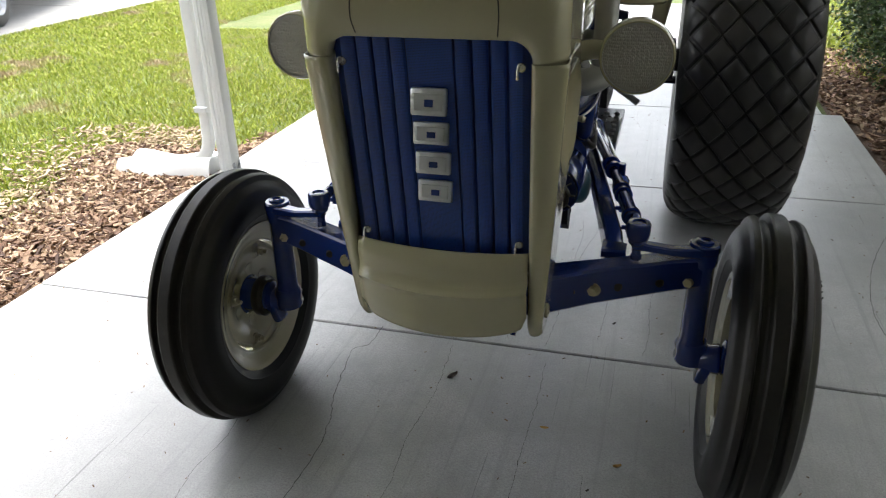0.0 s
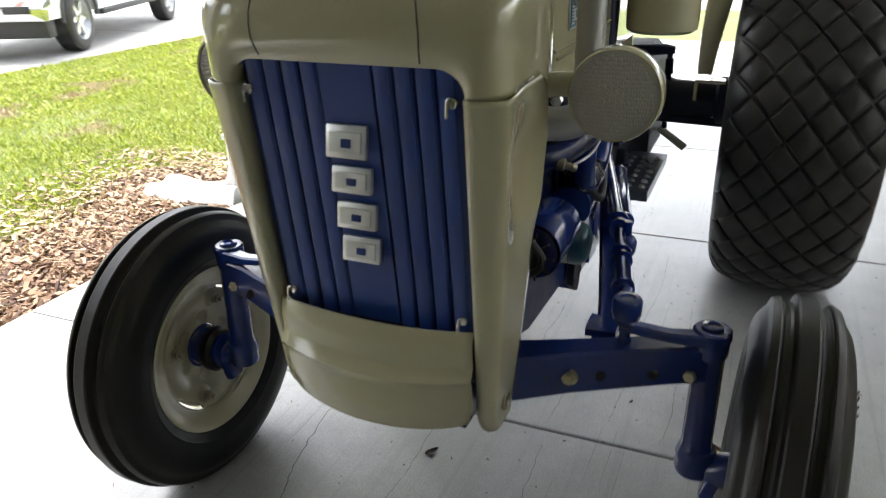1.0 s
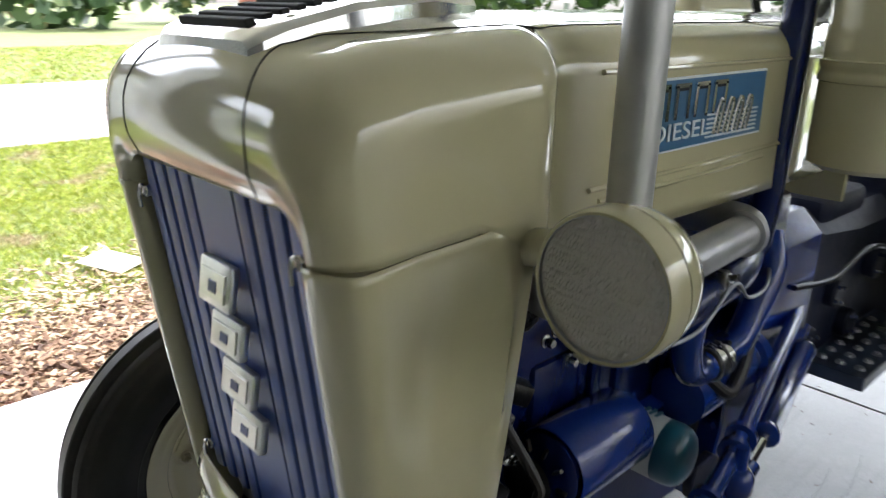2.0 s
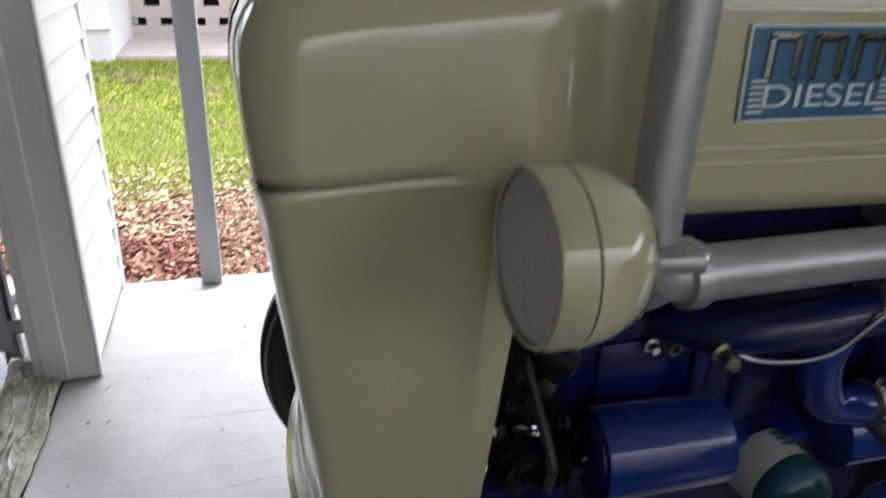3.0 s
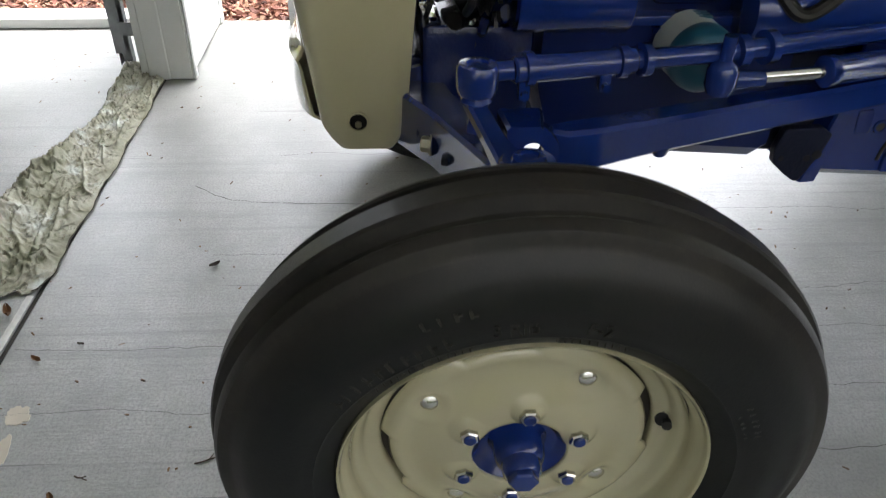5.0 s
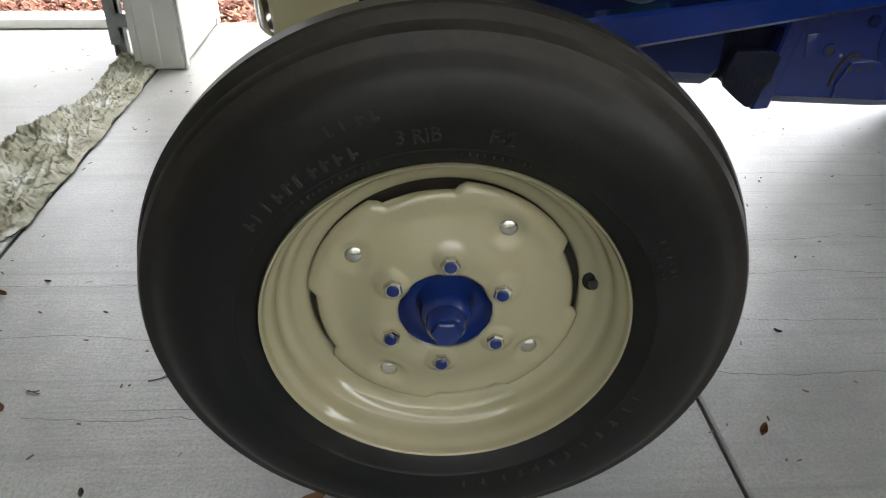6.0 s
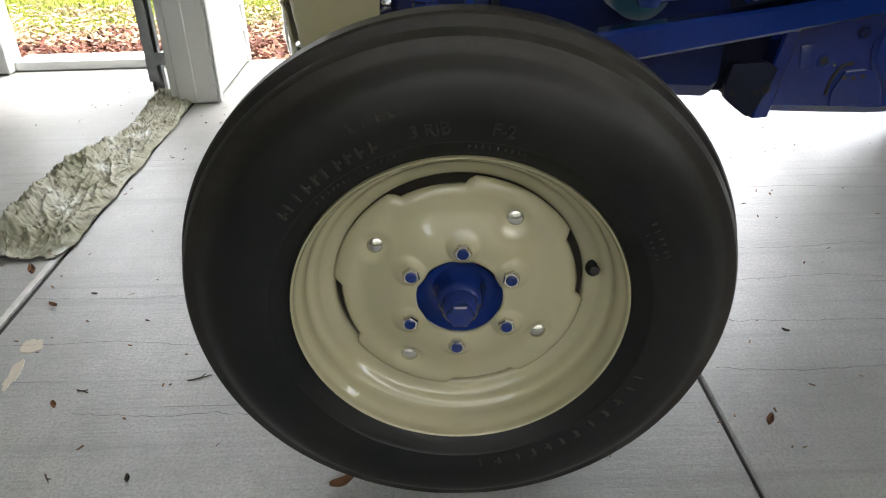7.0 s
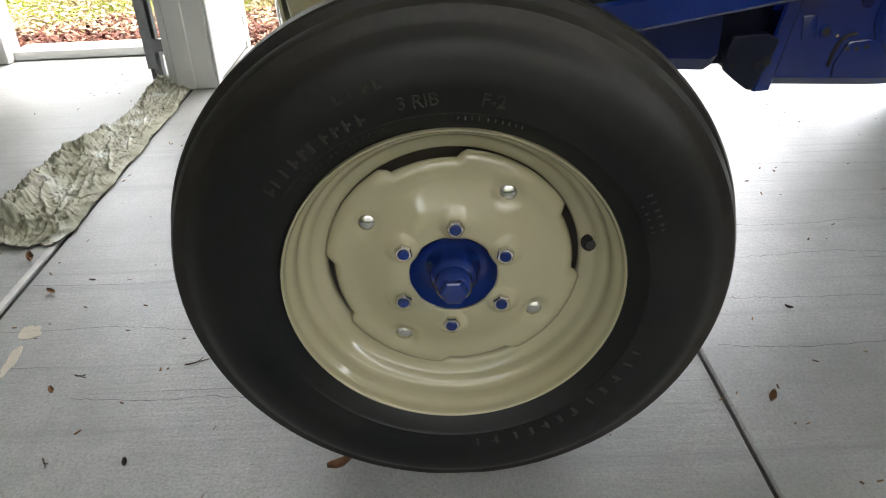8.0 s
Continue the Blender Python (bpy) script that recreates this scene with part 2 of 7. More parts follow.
def concrete(name, base, dirt, gloss=0.0):
    m, t, p = material(name)
    big = noise_node(t, 0.9, 6, 0.6)
    mid = noise_node(t, 5, 8, 0.72)
    fine = noise_node(t, 170, 5, 0.8)
    ripple = noise_node(t, 60, 4, 0.6, stretch=(1.6, 0.55, 1))
    streak = noise_node(t, 1.7, 6, 0.62, stretch=(16.0, 0.30, 1))
    line = noise_node(t, 2.3, 3, 0.5, stretch=(48.0, 0.6, 1))
    spots = noise_node(t, 26, 2, 0.5)
    c = ramp(t, big.outputs[0], [(0.30, [base[0] * 0.55, base[1] * 0.565, base[2] * 0.54]), (0.5, [v * 0.96 for v in base]), (0.68, [v * 1.10 for v in base])])
    c = mix(t, ramp(t, mid.outputs[0], [(0.36, (0.7,) * 3), (0.58, (0, 0, 0))]), c, [base[0] * 0.64, base[1] * 0.65, base[2] * 0.63])
    c = mix(t, ramp(t, fine.outputs[0], [(0.36, (0.8,) * 3), (0.56, (0, 0, 0))]), c, [v * 0.52 for v in base])
    c = mix(t, ramp(t, streak.outputs[0], [(0.53, (0, 0, 0)), (0.74, (dirt,) * 3)]), c, [v * 0.5 for v in base])
    c = mix(t, ramp(t, line.outputs[0], [(0.685, (0, 0, 0)), (0.715, (min(1, dirt * 1.2),) * 3)]), c, [v * 0.30 for v in base])
    c = mix(t, ramp(t, spots.outputs[0], [(0.72, (0, 0, 0)), (0.78, (0.6,) * 3)]), c, [v * 0.45 for v in base])
    t.links.new(c, p.inputs["Base Color"])
    t.links.new(ramp(t, mid.outputs[0], [(0.3, (0.46 - gloss,) * 3), (0.7, (0.66 - gloss,) * 3)]), p.inputs["Roughness"])
    b = bump(t, p, fine.outputs[0], 0.28, 0.002)
    b = bump(t, p, ripple.outputs[0], 0.28, 0.003, b)
    b = bump(t, p, line.outputs[0], 0.14, 0.003, b)
    bump(t, p, streak.outputs[0], 0.10, 0.004, b)
    return m


SLAB = concrete("trowelled_concrete", (0.45, 0.455, 0.448), 0.62, 0.18)
SLAB.node_tree.nodes["Principled BSDF"].inputs["Specular IOR Level"].default_value = 0.75
SLAB.node_tree.nodes["Principled BSDF"].inputs["Coat Weight"].default_value = 0.22
SLAB.node_tree.nodes["Principled BSDF"].inputs["Coat Roughness"].default_value = 0.28
DRIVE = concrete("driveway_concrete", (0.43, 0.42, 0.40), 0.2)
JOINT = concrete("joint_dirt", (0.05, 0.047, 0.042), 0.2)


def ground_mat(name, stops, scale, scale2, bumpy):
    m, t, p = material(name)
    a = noise_node(t, scale, 6, 0.65)
    b = noise_node(t, scale2, 5, 0.7)
    c = mix(t, 0.5, ramp(t, a.outputs[0], stops), ramp(t, b.outputs[0], stops))
    t.links.new(c, p.inputs["Base Color"])
    p.inputs["Roughness"].default_value = 0.9
    bump(t, p, b.outputs[0], 0.6, bumpy)
    return m


SOIL = ground_mat("lawn_soil", [(0.3, (0.06, 0.085, 0.02)), (0.52, (0.10, 0.13, 0.03)), (0.7, (0.20, 0.17, 0.085))], 1.3, 40, 0.02)
MULCH_BED = ground_mat("mulch_bed", [(0.3, (0.045, 0.026, 0.018)), (0.6, (0.13, 0.08, 0.05)), (0.75, (0.24, 0.17, 0.11))], 6, 60, 0.02)


def island_mat(name, stops, rough=0.8, translucent=0.0, patch=None):
    """Colour by piece, with a slow change over the ground."""
    m, t, p = material(name)
    g = t.nodes.new("ShaderNodeNewGeometry")
    c = ramp(t, g.outputs["Random Per Island"], stops)
    if patch:
        n = noise_node(t, patch[0], 4, 0.6)
        c = mix(t, ramp(t, n.outputs[0], [(patch[2], (0, 0, 0)), (patch[3], (1, 1, 1))]), c, patch[1])
    t.links.new(c, p.inputs["Base Color"])
    p.inputs["Roughness"].default_value = rough
    p.inputs["Transmission Weight"].default_value = 0.0
    if translucent:
        p.inputs["Subsurface Weight"].default_value = translucent
        p.inputs["Subsurface Radius"].default_value = (0.02, 0.03, 0.01)
    return m


GRASS = island_mat("grass_blades", [(0.0, (0.15, 0.205, 0.014)), (0.45, (0.29, 0.355, 0.026)), (0.85, (0.42, 0.45, 0.055)), (1.0, (0.50, 0.42, 0.18))], 0.6, 0.0, (1.5, (0.38, 0.28, 0.17), 0.56, 0.66))
CHIPS = island_mat("wood_chips", [(0.0, (0.045, 0.022, 0.014)), (0.35, (0.13, 0.07, 0.04)), (0.7, (0.25, 0.16, 0.10)), (1.0, (0.42, 0.31, 0.21))], 0.85)
STRAW = island_mat("dry_straw_chips", [(0.0, (0.20, 0.14, 0.08)), (0.5, (0.38, 0.29, 0.18)), (1.0, (0.55, 0.45, 0.30))], 0.85)
RED_CHIPS = island_mat("red_wood_chips", [(0.0, (0.05, 0.018, 0.012)), (0.5, (0.15, 0.05, 0.032)), (0.85, (0.24, 0.11, 0.07)), (1.0, (0.36, 0.25, 0.17))], 0.85)
LEAVES = island_mat("hedge_leaves", [(0.0, (0.018, 0.04, 0.01)), (0.5, (0.04, 0.085, 0.02)), (0.9, (0.09, 0.15, 0.035)), (1.0, (0.2, 0.16, 0.06))], 0.5)
DEAD = island_mat("dead_leaves", [(0.0, (0.10, 0.05, 0.025)), (1.0, (0.26, 0.16, 0.08))], 0.8)
BARK = ground_mat("bark", [(0.3, (0.05, 0.035, 0.025)), (0.7, (0.16, 0.12, 0.09))], 8, 50, 0.01)


def cloth():
    m, t, p = material("camouflage_tarpaulin")
    a = noise_node(t, 6, 5, 0.62)
    c = ramp(t, a.outputs[0], [(0.34, (0.17, 0.17, 0.11)), (0.45, (0.30, 0.30, 0.22)), (0.57, (0.40, 0.39, 0.31)), (0.67, (0.60, 0.64, 0.60))])
    b = noise_node(t, 24, 7, 0.75, stretch=(0.7, 2.0, 1))
    c = mix(t, ramp(t, b.outputs[0], [(0.56, (0, 0, 0)), (0.62, (0.8,) * 3)]), c, (0.12, 0.11, 0.07))
    f = noise_node(t, 160, 5, 0.7)
    c = mix(t, ramp(t, f.outputs[0], [(0.54, (0, 0, 0)), (0.72, (0.5,) * 3)]), c, (0.14, 0.105, 0.07))
    t.links.new(c, p.inputs["Base Color"])
    p.inputs["Roughness"].default_value = 0.7
    bump(t, p, f.outputs[0], 0.3, 0.003)
    return m


TARP = cloth()


def plain(name, col, rough=0.6, metallic=0.0):
    m, t, p = material(name)
    c = ramp(t, noise_node(t, 12, 4).outputs[0], [(0.3, [v * 0.88 for v in col]), (0.7, col)])
    t.links.new(c, p.inputs["Base Color"])
    p.inputs["Roughness"].default_value = rough
    p.inputs["Metallic"].default_value = metallic
    return m


DARK = plain("dark_gap", (0.006, 0.006, 0.006), 0.8)
CEIL = plain("white_ceiling_panel", (0.70, 0.70, 0.69), 0.7)
GARAGE_WALL = plain("painted_garage_wall", (0.66, 0.66, 0.63), 0.8)
BADGE_BLUE = paint("badge_blue", (0.03, 0.11, 0.22), 0.35, 0.08, 0.3, 0.02)
BADGE_WHITE = plain("badge_white", (0.62, 0.66, 0.68), 0.4)
HOUSE_TAN = paint("tan_house_siding", (0.62, 0.55, 0.42), 0.6, 0.05, 0.0, 0.05)
HOUSE_WHITE = paint("white_house_wall", (0.78, 0.78, 0.76), 0.6, 0.04, 0.0, 0.05)
BLOCK = paint("pink_concrete_block", (0.55, 0.47, 0.42), 0.8, 0.06, 0.0, 0.2)
DARK_GLASS = plain("dark_car_glass", (0.01, 0.012, 0.014), 0.05)
DARK_PLASTIC = plain("dark_grey_plastic", (0.03, 0.03, 0.032), 0.55)
RED_WIRE = plain("red_wire_insulation", (0.25, 0.015, 0.012), 0.5)
PAPER = plain("white_paper", (0.75, 0.75, 0.74), 0.8)
FLAKE = paint("beige_paint_residue", (0.62, 0.57, 0.47), 0.6, 0.08, 0.0, 0.1, 20.0)
PALE_EDGE = paint("flaking_white_edge", (0.66, 0.66, 0.64), 0.7, 0.2, 0.0, 0.3, 30.0, 0.5)
# dark brown that carries the shade seen through the wheel disc's gaps
GAP_SHADE = plain("shaded_gap_brown", (0.035, 0.029, 0.023), 0.8)
HEM = plain("dark_olive_hem", (0.06, 0.055, 0.035), 0.85)

# ---- the place: carport slab, garage, yard ----
TURN = Matrix.Rotation(0.0162, 4, "Z")  # the house stands a degree off the tractor's line
EDGE, ROOF = -2.018, 2.55


def G(u, v, z=0.0):
    return TURN @ Vector((u, v, z))


def slab_box(name, lo, hi, mat, parent=None, label="", kind="structure", bev=0.004):
    bm = bmesh.new()
    c = [(a + b) / 2 for a, b in zip(lo, hi)]
    box(bm, c, [b - a for a, b in zip(lo, hi)], bev=bev, seg=1)
    bmesh.ops.transform(bm, verts=bm.verts[:], matrix=TURN)
    return part(name, bm, mat, parent, label, smooth=False, kind=kind)


# ground sheet with the driveway strip cut to its own level
bm = bmesh.new()
bmesh.ops.create_grid(bm, x_segments=2, y_segments=2, size=400)
bmesh.ops.translate(bm, verts=bm.verts[:], vec=(0, 0, -0.05))
tagged(part("ground", bm, SOIL, smooth=False), "patchy green lawn soil round the carport", "ground", kind="structure")

floor = tagged(slab_box("floor", (EDGE, -6.2, -0.25), (1.68, -0.981, 0.0), SLAB), "smooth grey concrete garage floor", "floor")
JOINTS = [-0.971, 0.453, 2.094, 3.72, 5.4, 7.2, 9.0]
slab = tagged(new("pavement"), "pale grey trowelled concrete carport slab with cut joints", "concrete slab", kind="structure")
for a, b in zip(JOINTS, JOINTS[1:]):
    hi = 1.72 if a < 2 else 1.62 if a < 3.7 else 1.5
    slab_box("panel", (EDGE, a + 0.004, -0.25), (hi, b - 0.004, 0.0), SLAB, slab, kind="")
slab_box("joint_filler", (EDGE + 0.01, -0.99, -0.24), (1.5, 9.0, -0.009), JOINT, slab, "dirt in the cut joints", kind="")

# driveway beyond the lawn
bm = bmesh.new()
for i in range(12):
    y0 = -22 + i * 5.0
    box(bm, (-10.4, y0 + 2.49, -0.082), (5.9, 4.975, 0.1), bev=0.01, seg=1)
tagged(part("road", bm, DRIVE, smooth=False), "pale concrete driveway with joints", "driveway", kind="structure")
bm = bmesh.new()
box(bm, (-3, 16.5, -0.086), (30, 6.0, 0.1), bev=0.01, seg=1)
tagged(part("road", bm, DRIVE, smooth=False), "pale concrete street across the front lawn", "street", kind="structure")

# garage shell behind the camera, open towards the carport
WALL_V0, WALL_V1 = -0.998, -0.884
RET_U = -1.350  # end of the short return wall


def siding(name, u0, u1, v, z0, z1, pitch=0.115, parent=None, mat=None):
    """Overlapping boards on a wall that faces +v."""
    k = 0
    z = z0
    while z < z1 - 1e-3:
        t = min(z + pitch, z1)
        bm = bmesh.new()
        rings = []
        for u in (u0, u1):
            rings.append([G(u, v, z), G(u, v + 0.014, z + 0.003), G(u, v + 0.015, z + 0.012), G(u, v + 0.004, t), G(u, v - 0.004, t)])
        loft(bm, rings)
        part("board", bm, mat or SIDING, parent, smooth=False)
        z = t
        k += 1


wall_n = tagged(new("wall_north"), "short white vinyl-sided return wall beside the garage door", "wall", kind="structure")
slab_box("core", (EDGE + 0.06, WALL_V0, 0.004), (RET_U - 0.02, WALL_V1, ROOF), WHITE, wall_n, kind="")
siding("board", EDGE + 0.05, RET_U - 0.005, WALL_V1 + 0.006, 0.035, ROOF - 0.02, parent=wall_n)
slab_box("starter_strip", (EDGE + 0.04, WALL_V1 - 0.003, 0.006), (RET_U - 0.002, WALL_V1 + 0.012, 0.034), WHITE, wall_n, kind="")
slab_box("corner_trim", (EDGE - 0.002, WALL_V1 - 0.02, 0.003), (EDGE + 0.052, WALL_V1 + 0.022, ROOF), WHITE, wall_n, "grey-white corner trim", kind="")
slab_box("jamb_casing", (RET_U - 0.022, WALL_V0 - 0.048, 0.003), (RET_U, WALL_V1 + 0.02, ROOF), WHITE, wall_n, "weathered white jamb casing", kind="")
slab_box("door_stop", (RET_U + 0.0005, WALL_V0 - 0.02, 0.005), (RET_U + 0.009, WALL_V0 + 0.055, ROOF), WHITE, wall_n, kind="")
slab_box("jamb_edge", (RET_U - 0.03, WALL_V1 + 0.0235, 0.004), (RET_U + 0.003, WALL_V1 + 0.034, ROOF), WHITE, wall_n, kind="")

wall_w = tagged(new("wall_west"), "white garage side wall with an open doorway", "wall", kind="structure")
slab_box("pier", (EDGE + 0.0, -1.085, 0.004), (EDGE + 0.07, WALL_V0 - 0.002, ROOF), WHITE, wall_w, kind="")
slab_box("pier", (EDGE + 0.0, -6.2, 0.004), (EDGE + 0.14, -1.99, ROOF), WHITE, wall_w, kind="")
slab_box("door_casing", (EDGE + 0.02, -1.988, 0.003), (EDGE + 0.155, -1.93, 2.08), WHITE, wall_w, "white door casing", kind="")
slab_box("lintel", (EDGE + 0.0, -1.99, 2.08), (EDGE + 0.11, -1.086, ROOF), WHITE, wall_w, kind="")
slab_box("door_sill", (EDGE - 0.04, -1.93, 0.003), (EDGE + 0.10, -1.086, 0.045), WHITE, wall_w, "white painted door sill", kind="")
tagged(slab_box("wall_south", (EDGE, -6.35, 0.003), (2.9, -6.2, ROOF), GARAGE_WALL), "plain garage rear wall", "wall")
tagged(slab_box("wall_east", (2.75, -6.2, -0.08), (2.9, -0.9, ROOF), GARAGE_WALL), "plain garage side wall", "wall")
# added wall, never in view: blocks low eastern sky and bounces light back
tagged(slab_box("unseen_east_wall", (3.4, -0.9, -0.2), (3.6, 5.0, 2.65), HOUSE_WHITE), "unseen white wall added to shape the light from the east", "wall")
# ceiling stays out of view; its northern length is there to dim the slab
tagged(slab_box("ceiling", (EDGE - 0.35, -6.35, ROOF), (2.9, 6.0, ROOF + 0.12), CEIL), "unseen white panelled carport and garage ceiling, run long to cut sky light", "ceiling")
tagged(slab_box("floor_2", (1.69, -6.2, -0.25), (2.74, -0.981, -0.002), SLAB), "grey concrete garage floor strip", "floor")
tagged(slab_box("beam", (EDGE + 0.02, 1.75, ROOF - 0.2), (EDGE + 0.12, 6.0, ROOF - 0.003), WHITE), "white carport eaves beam", "beam")

# garage door track
trk = thing("garage_door_track", "galvanised steel garage door track with slotted bracket", "door track")
bm = bmesh.new()
tx, ty = -1.472, -1.125
box(bm, G(tx - 0.018, ty, 1.1), (0.003, 0.046, 2.16), TURN.to_3x3())
box(bm, G(tx, ty + 0.022, 1.1), (0.03, 0.003, 2.16), TURN.to_3x3())
box(bm, G(tx, ty - 0.022, 1.1), (0.03, 0.003, 2.16), TURN.to_3x3())
part("rail", bm, STEEL, trk, smooth=False)
bm = bmesh.new()
box(bm, G(tx + 0.0165, ty - 0.012, 1.115), (0.003, 0.04, 2.1), TURN.to_3x3())
part("angle_iron", bm, STEEL, trk, smooth=False)
for i in range(9):
    bm = bmesh.new()
    box(bm, G(tx + 0.019, ty - 0.012, 0.72 + i * 0.055), (0.003, 0.02, 0.012), TURN.to_3x3())
    part("slot", bm, OFFWHITE, trk, smooth=False)
for z in (0.16, 1.0, 1.8):
    bm = bmesh.new()
    box(bm, G(tx + 0.03, ty + 0.06, z), (0.004, 0.11, 0.05), TURN.to_3x3())
    rod(bm, G(tx + 0.03, ty + 0.08, z), G(tx + 0.042, ty + 0.08, z), 0.009, n=6)
    part("bracket", bm, STEEL, trk, smooth=False)
tube_bm = bmesh.new()
tube(tube_bm, [G(tx - 0.005, ty + 0.04, 2.15), G(tx - 0.005, ty - 0.05, 2.33), G(tx - 0.005, ty - 0.3, 2.42), G(tx - 0.005, ty - 2.5, 2.45)], 0.02, 8)
part("curved_rail", tube_bm, STEEL, trk)


def square_post(name, u, v, s, h, mat, label, group=""):
    post = thing(name, label, "post", group=group)
    bm = bmesh.new()
    box(bm, G(u, v, h / 2 + 0.003), (s, s, h - 0.008), TURN.to_3x3(), bev=0.004, seg=2)
    part("shaft", bm, mat, post)
    for dv in (-0.5, 0.5):
        bm = bmesh.new()
        box(bm, G(u + s * 0.5 + 0.002, v + dv * s * 0.7, 0.03), (0.004, s * 0.28, 0.055), TURN.to_3x3(), bev=0.001, seg=1)
        rod(bm, G(u + s * 0.5 + 0.003, v + dv * s * 0.7, 0.035), G(u + s * 0.5 + 0.01, v + dv * s * 0.7, 0.035), 0.006, n=6)
        part("foot_bracket", bm, STEEL, post)
    return post


square_post("carport_post", -1.985, -0.53, 0.078, ROOF, GREY_POST, "slim grey aluminium carport post on the slab edge", "carport posts")
p2 = square_post("carport_post", -1.945, 1.865, 0.085, ROOF, WHITE, "white aluminium carport post beside a downspout", "carport posts")
for du in (-0.02, 0.0, 0.02):
    bm = bmesh.new()
    box(bm, G(-1.945 + du, 1.865 - 0.0435, ROOF / 2), (0.006, 0.004, ROOF - 0.02), TURN.to_3x3())
    part("flute", bm, WHITE, p2, smooth=False)

# downspout and splash block
dsp = thing("downspout", "white corrugated rainwater downspout beside the post", "downspout")
bm = bmesh.new()
P = [G(-2.055, 1.87, 2.5), G(-2.055, 1.87, 0.30), G(-2.06, 1.865, 0.17), G(-2.09, 1.855, 0.09), G(-2.17, 1.845, 0.035)]
ring = []
for i in range(20):
    a = 2 * math.pi * i / 20
    ring.append((0.034 * math.copysign(abs(math.cos(a)) ** 0.5, math.cos(a)) * (1 + 0.05 * math.cos(8 * a)), 0.026 * math.copysign(abs(math.sin(a)) ** 0.5, math.sin(a)) * (1 + 0.05 * math.cos(8 * a))))
pts = [P[0]] + spline(P[1:], 6)
rings = []
for i, p in enumerate(pts):
    d = (pts[min(i + 1, len(pts) - 1)] - pts[max(i - 1, 0)]).normalized()
    b = Vector((0, 1, 0))
    a = b.cross(d).normalized()
    b = d.cross(a)
    rings.append([p + x * a + y * b for x, y in ring])
loft(bm, rings)
part("pipe", bm, WHITE, dsp)
bm = bmesh.new()
box(bm, G(-2.055, 1.86, 0.36), (0.076, 0.075, 0.03), TURN.to_3x3(), bev=0.003, seg=1)
part("strap", bm, WHITE, dsp)

spl = thing("splash_block", "white moulded plastic splash block under the downspout", "splash block")
bm = bmesh.new()
rings = []
for i in range(15):
    s = i / 14
    w = 0.11 + 0.045 * s
    u = -2.03 - 0.60 * s
    wob = 0.012 * math.sin(s * 9)
    h = 0.075 - 0.028 * s + 0.012 * math.sin(s * 7 + 1)
    prof = []
    for k in range(13):
        q = -1 + 2 * k / 12
        prof.append(G(u, 1.87 + w * q + wob, -0.055 + (h + 0.06) * (1 - abs(q) ** 6) - 0.03 * math.exp(-(q * 2.4) ** 2) * (0.4 + s)))
    prof += [G(u, 1.87 + w + wob, -0.07), G(u, 1.87 - w + wob, -0.07)]
    rings.append(prof)
loft(bm, rings)
part("tray", bm, WHITE, spl, crease=60)

# red-brown post at the far edge of the lawn
rp = thing("roof_post", "red-brown painted wooden post with a black shoe", "post")
bm = bmesh.new()
box(bm, (-7.50, 3.80, 1.4), (0.15, 0.15, 2.8), Matrix.Rotation(0.3, 3, "Z"), bev=0.008)
part("shaft", bm, RUST_POST, rp)
bm = bmesh.new()
box(bm, (-7.50, 3.80, 0.0), (0.17, 0.17, 0.14), Matrix.Rotation(0.3, 3, "Z"), bev=0.006)
part("shoe", bm, DARK_PLASTIC, rp)

bm = bmesh.new()
box(bm, (-3.33, 0.60, -0.005), (0.30, 0.21, 0.004), Euler((0.05, 0.08, 0.5)).to_matrix())
sheet = thing("paper_sign", "white paper sheet lying on the lawn", "paper")
part("sheet", bm, PAPER, sheet, smooth=False)
bm = bmesh.new()
box(bm, (-3.33, 0.60, -0.0015), (0.13, 0.012, 0.003), Euler((0.05, 0.08, 0.5)).to_matrix())
part("printed_bar", bm, DARK_PLASTIC, sheet, smooth=False)

# neighbouring house seen across the lawn
hs = thing("house", "neighbouring house with white wall, tan siding and pierced block base", "house")
bm = bmesh.new()
box(bm, (-9.2, -3.35, 1.25), (4.0, 3.3, 2.7), bev=0.01, seg=1)
part("wall", bm, HOUSE_WHITE, hs, smooth=False)
for z in (0.28, 1.02):
    bm = bmesh.new()
    box(bm, (-7.185, -3.35, z), (0.03, 3.32, 0.02))
    part("ledge", bm, WHITE, hs, smooth=False)
bm = bmesh.new()
box(bm, (-10.6, -0.55, 1.9), (4.0, 2.3, 1.35), bev=0.01, seg=1)
part("wall", bm, HOUSE_TAN, hs, smooth=False)
for i in range(8):
    bm = bmesh.new()
    box(bm, (-8.59, -0.55, 1.29 + i * 0.165), (0.02, 2.3, 0.155), Matrix.Rotation(-0.06, 3, "Y"))
    part("clapboard", bm, HOUSE_TAN, hs, smooth=False)
bm = bmesh.new()
box(bm, (-8.0, -0.55, -0.03), (1.5, 2.3, 0.09), bev=0.01, seg=1)
part("stoop", bm, BLOCK, hs, "pinkish concrete walk", smooth=False)
bm = bmesh.new()
box(bm, (-8.82, -0.55, 0.6), (0.1, 2.2, 1.19))
part("dark_void", bm, DARK, hs, smooth=False)
for r in range(11):
    z = 0.06 + 0.11 * r
    if r % 2 == 0:
        cells = [(-0.55, 2.3)]
    else:
        off = 0.16 if r % 4 == 1 else 0.0
        cells = [(-1.62 + off + k * 0.33, 0.15) for k in range(7)]
    for y, w in cells:
        bm = bmesh.new()
        box(bm, (-8.68, y, z), (0.14, w, 0.128 if r % 2 == 0 else 0.094))
        part("pierced_block", bm, BLOCK, hs, "pinkish pierced concrete block", smooth=False)
bm = bmesh.new()
